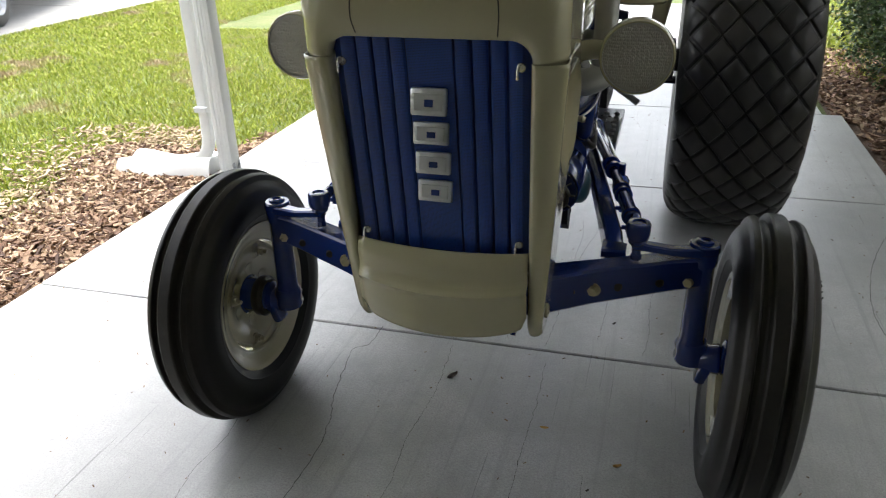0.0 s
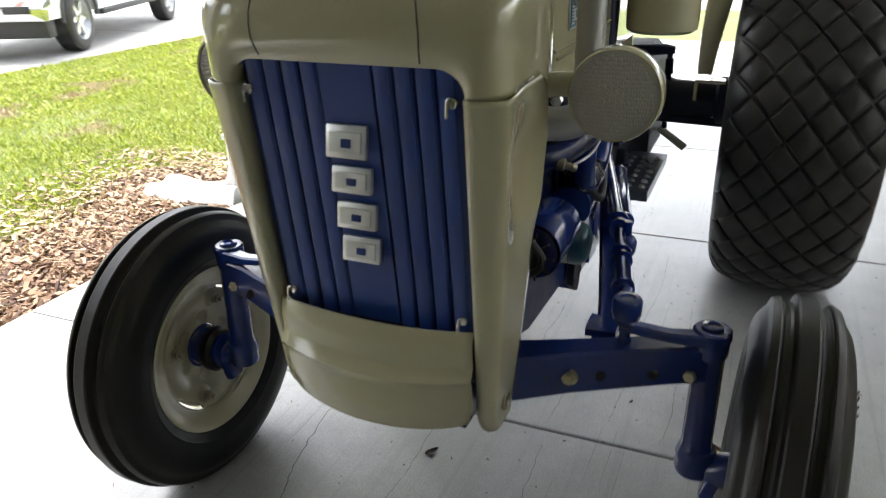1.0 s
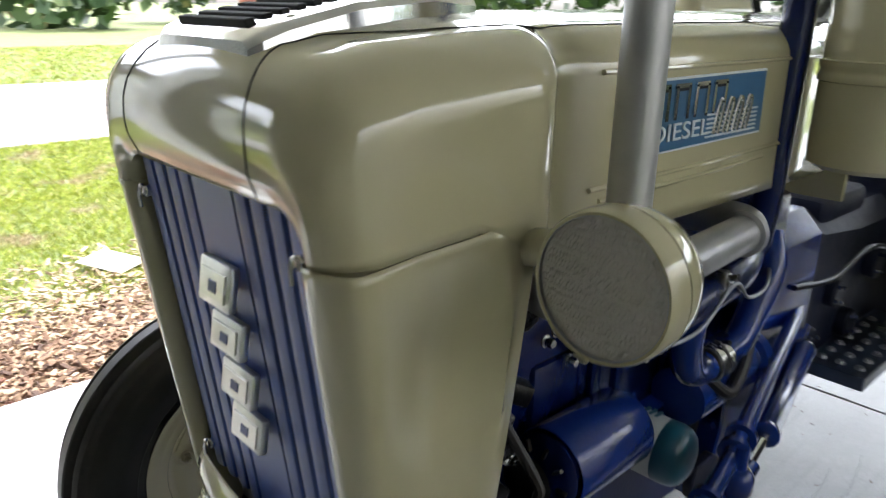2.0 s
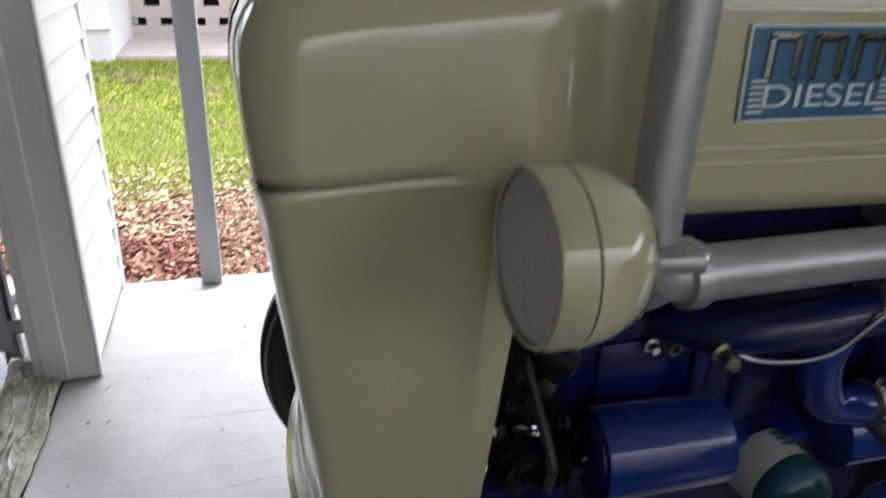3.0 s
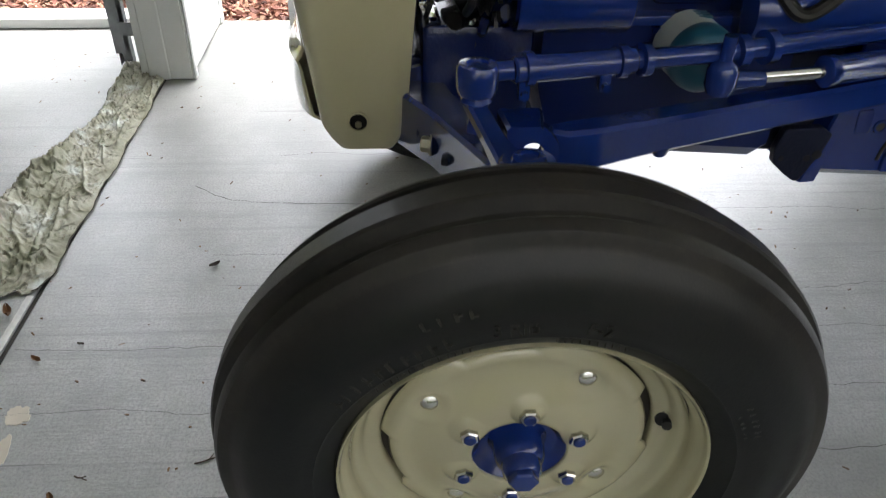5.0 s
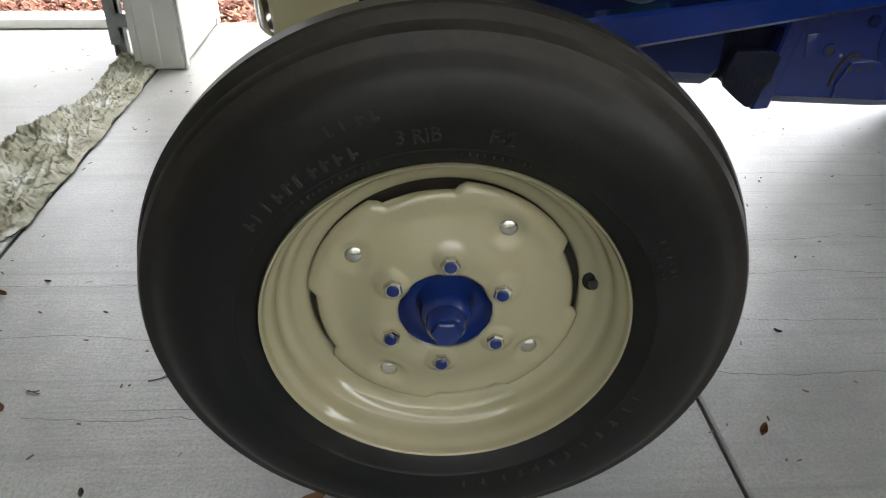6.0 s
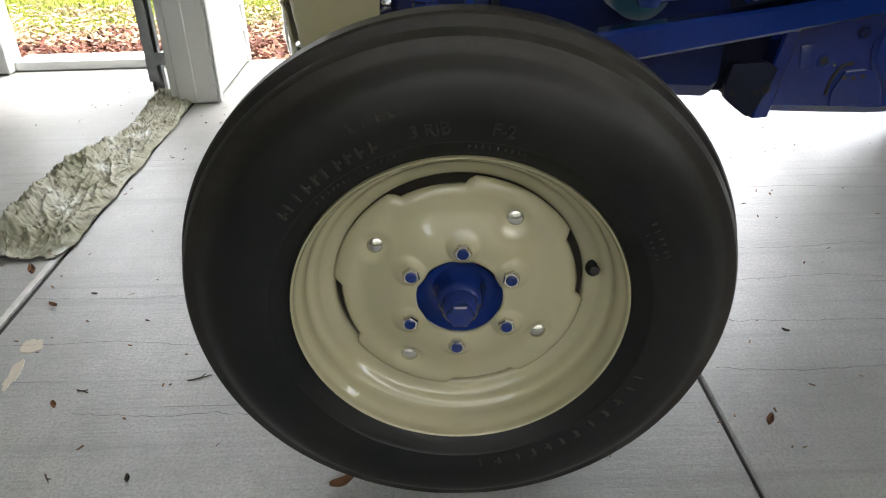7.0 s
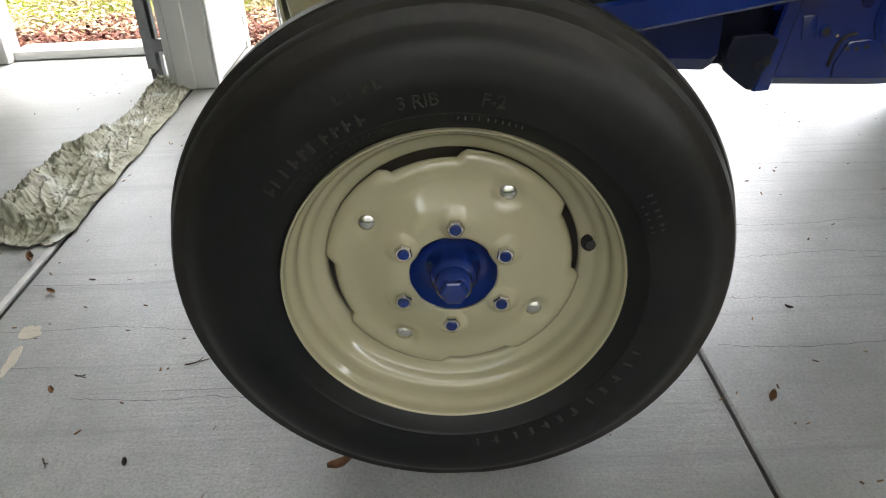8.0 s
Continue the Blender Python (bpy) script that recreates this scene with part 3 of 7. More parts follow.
box(bm, (-10, -2.2, 2.75), (6.2, 6.0, 0.16), bev=0.02, seg=1)
part("roof", bm, BARK, hs, smooth=False)

from mathutils.bvhtree import BVHTree

# ---- the tractor: nose towards -y, its own middle on x = 0 ----
XC = -0.05
tractor = thing("tractor", "restored cream and blue farm tractor parked on the slab", "tractor", Matrix.Translation((XC, 0, 0)))


def T(name, bm, mat, label="", parent=None, **k):
    return part(name, bm, mat, parent if parent is not None else tractor, label, **k)


# -- sheet metal --
def y_front(z):
    return -0.341 + 0.13 * (1.143 - min(z, 1.27))


SEAM = 1.146


def seam_lift(y):
    """The seam rises a little towards the rear."""
    return 0.012 * max(0.0, min(1.0, (y + 0.34) / 0.2))



def half_w(z):
    """Half width of the nose, wider at the top."""
    return 0.221 + (0.262 - 0.221) * max(0.0, min(1.0, (z - 0.53) / 0.6)) ** 0.9


def nose_profile(w_top, z_top, z_low, scale_w=1.0, n_side=10, n_arc=9, n_top=7, rc=0.10):
    """Right half of the cross-section, from low on the side to the middle of the top: (x, z) points."""
    zc = z_top - rc * 0.78
    pts = []
    for i in range(n_side):
        z = z_low + (zc - z_low) * i / n_side
        pts.append((min(w_top, half_w(z)) * scale_w if scale_w else w_top, z))
    for i in range(n_arc + 1):
        a = math.pi / 2 * i / n_arc
        pts.append((w_top - rc + rc * math.cos(a), zc + rc * 0.78 * math.sin(a) - 0.012 * (i / n_arc)))
    x0 = w_top - rc
    for i in range(1, n_top + 1):
        s = i / n_top
        pts.append((x0 * (1 - s), z_top - 0.012 + 0.012 * (1 - (1 - s) ** 2)))
    return pts


def mirror(pts, y):
    """Full arch from a right half; y may be a number or a function of (x, z)."""
    f = y if callable(y) else (lambda x, z: y)
    right = [Vector((x, f(x, z), z)) for x, z in pts]
    left = [Vector((-p.x, p.y, p.z)) for p in right[:-1]][::-1]
    return right + left


def opening_profile(z_low, n_side=10, n_arc=9, n_top=7, grow=0.0):
    pts = []
    w, zt, rc = 0.2 + grow, 1.186 + grow, 0.042
    for i in range(n_side):
        z = z_low + (zt - rc - z_low) * i / n_side
        pts.append((0.195 + grow + 0.006 * min(1, (z - 0.53) / 0.6), z))
    for i in range(n_arc + 1):
        a = math.pi / 2 * i / n_arc
        pts.append((w - rc + rc * math.cos(a), zt - rc + rc * math.sin(a)))
    for i in range(1, n_top + 1):
        pts.append(((w - rc) * (1 - i / n_top), zt))
    return pts


def squeeze(pts, k, op):
    return [((1 - k) * a[0] + k * b[0], (1 - k) * a[1] + k * b[1]) for a, b in zip(pts, op)]


def nose_rings(z_low, z_cut=None):
    """Rings from the grille opening out over the rounded front edge to the rear of the nose."""
    op = opening_profile(z_low)
    full = nose_profile(0.262, 1.335, z_low)
    ring_list = [mirror(op, lambda x, z: y_front(z) + 0.05)]
    ring_list.append(mirror(op, lambda x, z: y_front(z) + 0.008))
    ring_list.append(mirror(squeeze(op, 0.06, full), lambda x, z: y_front(z) + 0.002))
    for i in range(9):
        a = math.pi / 2 * i / 8
        k = 0.22 + 0.78 * math.sin(a)
        dep = lambda x, z, a=a: y_front(z) + (0.026 + 0.05 * max(0, (z - 1.0) / 0.33)) * (1 - math.cos(a)) - 0.006 * (1 - (x / 0.27) ** 2)
        ring_list.append(mirror(squeeze(op, k, full), dep))
    return ring_list, full


# upper nose and hood, one pressing with the long bonnet behind it
rings, full = nose_rings(SEAM + 0.0007)
for y, w, zt, zl in ((-0.26, 0.262, 1.342, SEAM + 0.0007), (-0.18, 0.262, 1.349, SEAM + 0.0007), (-0.135, 0.262, 1.353, 1.122), (-0.098, 0.261, 1.355, 1.105), (-0.07, 0.255, 1.356, 1.097), (-0.048, 0.240, 1.357, 1.092), (-0.028, 0.219, 1.358, 1.09), (-0.006, 0.2105, 1.358, 1.089), (0.022, 0.2165, 1.359, 1.089), (0.055, 0.2264, 1.359, 1.088), (0.3, 0.227, 1.362, 1.086), (0.6, 0.227, 1.364, 1.084), (0.92, 0.225, 1.364, 1.084)):
    rc = 0.10 if y < -0.08 else 0.085
    pr = nose_profile(w, zt, zl, rc=rc)
    pr = [(min(px, w) if i >= 10 else w - (0.0 if y > -0.02 else (0.262 - half_w(pz)) * 0.5), pz) for i, (px, pz) in enumerate(pr)]
    rings.append(mirror(pr, y))
for r in rings:
    for v in r:
        if v.y < -0.11:
            v.z += seam_lift(v.y) * max(0.0, min(1.0, (1.25 - v.z) / 0.1))
for s in (0, -1):  # lip behind the seam, under the hood edge
    bm = bmesh.new()
    path = [r[s] for r in rings[2:14]]
    rows = []
    for dz in (-0.014, 0.012):
        rows.append([Vector((p.x * 0.982, p.y + 0.004, SEAM + dz)) for p in path])
    loft(bm, rows, closed=False)
    T("seam_lip", bm, CREAM, "cream lip behind the seam")
bm = bmesh.new()
loft(bm, rings, closed=False)
HOOD_BVH = BVHTree.FromBMesh(bm)
hood = T("hood", bm, CREAM, "glossy cream engine hood", crease=50)
sol = hood.modifiers.new("thickness", "SOLIDIFY")
sol.thickness, sol.offset = 0.003, -1
bm = bmesh.new()
pr = nose_profile(0.222, 1.36, 1.0, rc=0.085)
loft(bm, [mirror(pr, 0.918), mirror(pr, 0.932)])
T("dash_panel", bm, CREAM)

# badge beads pressed into the bonnet side
for z, y0, y1 in ((1.295, 0.05, 0.9), (1.158, 0.04, 0.62), (1.142, 0.06, 0.5)):
    for s in (1, -1):
        bm = bmesh.new()
        tube(bm, [(s * 0.2272, y0, z), (s * 0.2272, (y0 + y1) / 2, z), (s * 0.2268, y1, z + 0.004)], 0.0035, 8, 3)
        T("bead", bm, CREAM, parent=hood)

# side panels below the seam
def panel_rear(z):
    if z > 1.09:
        return -0.088 - 0.067 * ((z - 1.09) / 0.055) ** 2
    return -0.088 - 0.043 * (1.09 - z) / 0.57


for s, nm in ((1, "side_panel"), (-1, "side_panel")):
    bm = bmesh.new()
    zs = [0.505, 0.507, 0.512, 0.522, 0.54, 0.555] + [0.58 + 0.57 * i / 22 for i in range(22)] + [1.12, 1.135, SEAM - 0.0008]
    zs = sorted(set(zs))
    grid = []
    for z in zs:
        yf = y_front(z)
        wo = half_w(z)
        wi = 0.195 + 0.006 * min(1, max(0, (z - 0.53) / 0.6))
        yr = panel_rear(z)
        low = max(0.0, (0.555 - z) / 0.05)
        yr -= 0.02 * low**2
        yf2 = yf + 0.022 * low**2
        dent = 0.026 * math.exp(-(((z - 1.01) / 0.095) ** 2))
        row = [(wi, yf2 + 0.05), (wi, yf2 + 0.004), (wi + 0.003, yf2)]
        for i in range(7):
            a = math.pi / 2 * i / 6
            row.append((wi + 0.008 + (wo - wi - 0.008) * math.sin(a), yf2 + 0.022 * (1 - math.cos(a)) - 0.002 * (1 - i / 6)))
        for i in range(1, 12):
            q = i / 11
            y = yf2 + 0.022 + (yr - yf2 - 0.022) * q
            groove = dent * math.exp(-(((q - 0.45) / 0.26) ** 2)) - 0.012 * math.exp(-(((q - 0.82) / 0.06) ** 2)) * max(0, min(1, (z - 0.85) / 0.1)) * max(0, min(1, (1.11 - z) / 0.06))
            row.append((wo - groove - 0.006 * max(0, q - 0.9) * 10, y))
        row.append((wo - 0.03, yr + 0.002))
        up = max(0.0, min(1.0, (z - 0.95) / 0.15))
        grid.append([Vector((s * x, y, z + seam_lift(y) * up)) for x, y in row])
    loft(bm, grid, closed=False)
    pn = T(nm, bm, CREAM, "cream side panel of the nose", crease=50)
    sd = pn.modifiers.new("thickness", "SOLIDIFY")
    sd.thickness, sd.offset = 0.0025, 1 if s > 0 else -1
    # drain hole near the foot
    bm = bmesh.new()
    hole_m = Matrix.Translation((s * 0.2268, -0.205, 0.557)) @ (Matrix.Rotation(radians(90 * s), 4, "Y"))
    lathe(bm, [(0.0165, -0.004), (0.0175, 0.0035), (0.0145, 0.0045), (0.0135, -0.012)], hole_m, 24)
    T("hole_rim", bm, CREAM, parent=pn)
    bm = bmesh.new()
    lathe(bm, [(0, 0.0022), (0.0138, 0.0022), (0.0138, -0.01), (0, -0.01)], hole_m, 24)
    T("hole", bm, BLACK, "dark drain hole", parent=pn)
    bm = bmesh.new()
    hexnut(bm, hole_m @ Matrix.Translation((0.004, 0, 0.0024)), 0.006, 0.004)
    T("screw_head", bm, BRASSY, parent=pn)

# chin below the grille
bm = bmesh.new()
grid = []
for i in range(49):
    s = i / 48
    z = 0.735 - 0.205 * s
    row = []
    for k in range(25):
        q = -1 + 2 * k / 24
        x = 0.1935 * q * (1 - 0.10 * max(0, s - 0.75) * 4 * abs(q) ** 8)
        y = y_front(z) - 0.004 - 0.042 * (1 - abs(q) ** 2.2) * (0.35 + 0.65 * min(1, s * 1.3))
        if s < 0.16:
            y += 0.014 * ((0.16 - s) / 0.16) ** 1.5
        ridge = math.exp(-(((s - 0.40) / 0.05) ** 2))
        y -= 0.008 * ridge + (0.012 if s > 0.40 else 0.0) * min(1, (s - 0.40) / 0.04 if s > 0.4 else 0)
        if s > 0.9:
            y += 0.04 * ((s - 0.9) / 0.1) ** 2
        zz = z - 0.018 * (1 - q * q) * s - 0.008 * (1 - q * q) * (1 - s)
        row.append(Vector((x, y, zz)))
    grid.append(row)
loft(bm, grid, closed=False)
chin = T("chin_panel", bm, CREAM, "cream lower nose panel", crease=50)
sd = chin.modifiers.new("thickness", "SOLIDIFY")
sd.thickness, sd.offset = 0.003, 1

# grille insert with vertical flutes
bm = bmesh.new()
prof = []
pitch = 0.0345
prof.append((-0.046, 0.0))
for side in (1,):
    x = 0.046
    for k in range(4):
        for q, d in ((0.0, 0.0), (0.06, 0.013), (0.16, 0.0165), (0.5, 0.0185), (0.84, 0.0165), (0.94, 0.013)):
            prof.append((x + pitch * q + 0.001, -0.0 + (0.0155 - d)))
        x += pitch
    prof.append((0.2, 0.0155))
right = [(0.0, 0.0), (0.046, 0.0)] + [(x, d) for x, d in prof if x > 0.0465]
line = [(-x, d) for x, d in right[::-1]] + right[1:]
rings = []
for i in range(13):
    z = 0.715 + (1.195 - 0.715) * i / 12
    rings.append([Vector((x, y_front(z) + 0.020 + d, z)) for x, d in line])
loft(bm, rings, closed=False)


def mesh_screen():
    m, t, p = material("perforated_blue_screen")
    tc = t.nodes.new("ShaderNodeTexCoord")
    mp = t.nodes.new("ShaderNodeMapping")
    mp.inputs["Scale"].default_value = (330, 0.0, 330)
    vo = t.nodes.new("ShaderNodeTexVoronoi")
    vo.inputs["Randomness"].default_value = 0.0
    vo.inputs["Scale"].default_value = 1.0
    t.links.new(tc.outputs["Object"], mp.inputs[0])
    t.links.new(mp.outputs[0], vo.inputs["Vector"])
    holes = ramp(t, vo.outputs["Distance"], [(0.22, (1, 1, 1)), (0.34, (0, 0, 0))])
    c = mix(t, holes, (0.014, 0.058, 0.28), (0.004, 0.009, 0.035))
    t.links.new(c, p.inputs["Base Color"])
    p.inputs["Roughness"].default_value = 0.36
    p.inputs["Coat Weight"].default_value = 0.1
    bump(t, p, vo.outputs["Distance"], 0.25, 0.001)
    return m


SCREEN = mesh_screen()
grille = T("grille", bm, SCREEN, "blue fluted perforated grille screen", crease=30)
# chrome name blocks: plain shapes in place of the maker's letters
for zc, hh in ((1.063, 0.054), (0.997, 0.045), (0.932, 0.046), (0.868, 0.046)):
    bm = bmesh.new()
    y = y_front(zc) + 0.011
    slope = Matrix.Rotation(-0.156, 3, "X")
    box(bm, (-0.003, y - 0.004, zc), (0.074, 0.012, hh), slope, bev=0.004, seg=2)
    box(bm, (-0.003, y - 0.0108, zc), (0.058, 0.003, hh * 0.62), slope, bev=0.001, seg=1)
    blk = T("nameplate_block", bm, SATIN, "chrome name block", parent=grille, crease=25)
    bm = bmesh.new()
    box(bm, (-0.001, y - 0.0125, zc - 0.001), (0.018, 0.002, hh * 0.26), slope, bev=0.0006, seg=1)
    T("block_inset", bm, BLUE_GRILLE, "blue inset", parent=blk)
for x, z in ((0.178, 1.136), (-0.178, 1.136), (0.172, 0.752), (-0.172, 0.752)):
    bm = bmesh.new()
    y = y_front(z) + 0.010
    rod(bm, (x, y + 0.03, z), (x, y, z), 0.0085, n=14, bev=0.002)
    tube(bm, [(x + 0.001, y - 0.002, z + 0.008), (x - 0.004, y - 0.003, z + 0.006), (x - 0.006, y - 0.004, z - 0.006), (x - 0.006, y - 0.003, z - 0.021)], 0.0026, 8, 4)
    T("latch", bm, ZINC, "bright grille latch hook", parent=grille)

# panel lines of the nose cap, laid on the pressing
for s in (1, -1):
    bm = bmesh.new()
    line = [(s * 0.137, -0.347, 1.192), (s * 0.141, -0.353, 1.235), (s * 0.134, -0.345, 1.285), (s * 0.118, -0.30, 1.325), (s * 0.128, -0.25, 1.342), (s * 0.155, -0.16, 1.35), (s * 0.172, 0.0, 1.35), (s * 0.178, 0.4, 1.355), (s * 0.18, 0.9, 1.36)]
    pts = [HOOD_BVH.find_nearest(p)[0] for p in spline(line, 8)]
    tube(bm, pts, 0.0012, 6, 1)
    T("panel_seam", bm, DARK, parent=hood)

# chrome hood vent ornament
bm = bmesh.new()
rings = []
for y, w, z in ((-0.325, 0.100, 1.329), (-0.315, 0.113, 1.337), (-0.29, 0.118, 1.347), (-0.2, 0.108, 1.366), (-0.08, 0.085, 1.376), (0.02, 0.05, 1.372)):
    rings.append([Vector((-w, y, z - 0.025)), Vector((-w * 0.98, y, z - 0.008)), Vector((-w * 0.9, y, z - 0.001)), Vector((-w * 0.8, y, z)), Vector((w * 0.8, y, z)), Vector((w * 0.9, y, z - 0.001)), Vector((w * 0.98, y, z - 0.008)), Vector((w, y, z - 0.025))])
loft(bm, rings)
orn = T("hood_ornament", bm, CHROME, "chrome hood vent ornament", crease=25)
for k in range(7):
    bm = bmesh.new()
    y = -0.30 + 0.022 * k
    z = 1.344 + (y + 0.30) * 0.212
    box(bm, (-0.012, y, z + 0.0005), (0.150 - 0.008 * k, 0.0115, 0.008), Matrix.Rotation(0.21, 3, "X"), bev=0.001, seg=1)
    T("vent_slot", bm, DARK, parent=orn, smooth=False)
for sx in (0.088, -0.1):
    bm = bmesh.new()
    lathe(bm, [(0.007, 0), (0.0065, 0.002), (0.003, 0.0035), (0, 0.0037)], Matrix.Translation((sx, -0.27, 1.349)), 14)
    T("screw_head", bm, ZINC, parent=orn)

# side badge
bd = None
for s in (1, -1):
    bm = bmesh.new()
    X = 0.2285
    q = [(0.133, 1.186), (0.129, 1.282), (0.461, 1.284), (0.465, 1.188)]
    loft(bm, [[Vector((s * X, y, z)) for y, z in q], [Vector((s * (X + 0.003), y, z)) for y, z in q]])
    bd = T("badge", bm, BADGE_WHITE, "blue and white hood side badge")
    bm = bmesh.new()
    q = [(0.136, 1.189), (0.132, 1.279), (0.458, 1.281), (0.462, 1.191)]
    loft(bm, [[Vector((s * (X + 0.002), y, z)) for y, z in q], [Vector((s * (X + 0.0045), y, z)) for y, z in q]])
    T("badge_face", bm, BADGE_BLUE, parent=bd)
    for k in range(4):
        y = 0.150 + k * 0.05
        # the thin dark copy, shifted down and back, draws each shape's drop shadow
        for dark, dx, dz, th in ((True, 0.005, -0.004, 0.001), (False, 0.0055, 0.0, 0.003)):
            bm = bmesh.new()
            for cy, cz, sy, sz in ((y + 0.018, 1.272, 0.036, 0.006), (y + 0.003, 1.252, 0.006, 0.04), (y + 0.033, 1.252, 0.006, 0.04)):
                box(bm, (s * (X + dx), cy + (0.004 if dark else 0), cz + dz), (th, sy, sz))
            T("name_shape", bm, DARK if dark else CHROME, parent=bd, smooth=False)
    for y0, w in ((0.139, 0.018), (0.292, 0.15)):
        for k in range(6):
            bm = bmesh.new()
            box(bm, (s * (X + 0.0052), y0 + w / 2, 1.197 + k * 0.0062), (0.001, w, 0.0026))
            T("badge_stripe", bm, BADGE_WHITE, parent=bd, smooth=False)
    for k in range(4):
        bm = bmesh.new()
        tube(bm, [(s * (X + 0.007), 0.309 + k * 0.028, 1.20), (s * (X + 0.007), 0.321 + k * 0.028, 1.245), (s * (X + 0.007), 0.331 + k * 0.028, 1.24), (s * (X + 0.007), 0.321 + k * 0.028, 1.20)], 0.0028, 6, 4)
        T("number_bar", bm, CHROME, parent=bd)


def lettering(name, body, size, m, mat, parent, depth=0.0008):
    cu = bpy.data.curves.new(name, "FONT")
    cu.body, cu.size, cu.extrude = body, size, depth
    cu.align_x, cu.align_y = "CENTER", "CENTER"
    tmp = bpy.data.objects.new(name, cu)
    scene.collection.objects.link(tmp)
    dg = bpy.context.evaluated_depsgraph_get()
    me = bpy.data.meshes.new_from_object(tmp.evaluated_get(dg))
    bpy.data.objects.remove(tmp)
    bpy.data.curves.remove(cu)
    me.materials.clear()
    me.materials.append(mat)
    ob = new(name, me)
    ob.parent = parent
    ob.matrix_basis = m
    return ob


SIDE_TEXT = Matrix(((0, 0, 1, 0), (1, 0, 0, 0), (0, 1, 0, 0), (0, 0, 0, 1)))
lettering("badge_text", "DIESEL", 0.038, Matrix.Translation((X + 0.0062, 0.224, 1.2115)) @ SIDE_TEXT @ Matrix.Diagonal((1.32, 0.86, 1, 1)), BADGE_WHITE, [o for o in tractor.children if o.name.startswith("badge")][0])


# -- headlights --
def headlight(s):
    hl = new("headlight")
    hl.parent = tractor
    hl.matrix_basis = Matrix.Translation((s * 0.374, -0.128, 1.122)) @ Matrix.Rotation(radians(2.0 * s), 4, "Z") @ Matrix.Rotation(radians(90), 4, "X") @ Matrix.Diagonal((0.915, 0.915, 0.82, 1))
    tagged(hl, label="cream round headlight with a fluted glass lens")
    bm = bmesh.new()
    lathe(bm, [(0.0745, 0.012), (0.0785, 0.014), (0.081, 0.008), (0.082, -0.002), (0.0825, -0.0195), (0.0812, -0.0204), (0.0812, -0.0216), (0.0826, -0.0225), (0.0815, -0.036), (0.079, -0.052), (0.069, -0.078), (0.052, -0.098), (0.03, -0.110), (0.0, -0.114)], None, 56)
    part("shell", bm, CREAM, hl, crease=40)
    bm = bmesh.new()
    lathe(bm, [(0.0812, -0.0204), (0.0820, -0.0210), (0.0812, -0.0216)], None, 56)
    part("seam", bm, DARK, hl)
    bm = bmesh.new()
    lathe(bm, [(0.0735, 0.006), (0.06, -0.022), (0.04, -0.045), (0.014, -0.058), (0.0, -0.06)], None, 40)
    part("reflector", bm, REFLECT, hl)
    # pressed lens: rows of short upright flutes on a shallow dome
    K = 190
    verts, faces, at = [], [], {}
    for i in range(K + 1):
        for j in range(K + 1):
            x, y = 0.0755 * (2 * i / K - 1), 0.0755 * (2 * j / K - 1)
            R = math.hypot(x, y)
            if R > 0.0755:
                continue
            dome = 0.021 - 0.011 * (R / 0.075) ** 2
            edge = max(0.0, min(1.0, (0.073 - R) / 0.004))
            bend = x + 0.0016 * math.sin(y * 260 + x * 50)
            row = math.floor(y / 0.0072)
            col = math.floor((bend + 0.0021 * (row % 2)) / 0.0046)
            fx = (bend + 0.0021 * (row % 2)) / 0.0046 - col - 0.5
            fy = y / 0.0072 - row - 0.5
            tilt = (math.sin(col * 12.9898 + row * 78.233 + s) * 43758.5453) % 1
            lean = (math.sin(col * 39.346 + row * 11.135 + s) * 24634.6345) % 1
            flute = (0.0050 * (tilt - 0.5) * fx + 0.0070 * (lean - 0.5) * fy - 0.0066 * fx * fx - 0.0044 * fy * fy) * edge
            if abs(y - 0.006) < 0.018 and abs(x) < 0.03:
                flute += 0.0026 * (math.sin(x * 620) > 0.3) * (math.sin(y * 820 + 1) > -0.1)
            at[i, j] = len(verts)
            verts.append((x, y, dome + flute - 0.0015))
    for i in range(K):
        for j in range(K):
            q = [at.get(k) for k in ((i, j), (i + 1, j), (i + 1, j + 1), (i, j + 1))]
            if None not in q:
                faces.append(tuple(q))
    ln = mesh_from("lens", verts, faces, LENS, True, hl, "fluted clear glass lens")
    ln.visible_shadow = False
    bm = bmesh.new()
    lathe(bm, [(0.0752, 0.008), (0.0755, 0.0125), (0.0746, 0.0130), (0.0738, 0.008)], None, 56, True)
    part("gasket", bm, STEEL, hl)
    return hl


headlight(1)
headlight(-1)
# lamp arms from the exhaust clamp and from the nose
for s in (1, -1):
    bm = bmesh.new()
    tube(bm, [(s * 0.255, -0.10, 1.125), (s * 0.285, -0.09, 1.128), (s * 0.31, -0.085, 1.125)], 0.021, 12, 4)
    T("lamp_arm", bm, CREAM, "cream lamp bracket arm")
    bm = bmesh.new()
    hexnut(bm, along((s * 0.268, -0.078, 1.10), (s * 0.272, -0.11, 1.095)), 0.011, 0.016)
    T("lamp_bolt", bm, ZINC)
bm = bmesh.new()
box(bm, (0.325, 0.018, 1.091), (0.05, 0.062, 0.018), Matrix.Rotation(0.10, 3, "X") @ Matrix.Rotation(-0.25, 3, "Z"), bev=0.006)
T("clamp", bm, SILVER, "silver exhaust clamp")
bolt("clamp_bolt", tractor, (0.331, 0.034, 1.089), (0.358, 0.066, 1.089), 0.011, 0.020, ZINC)

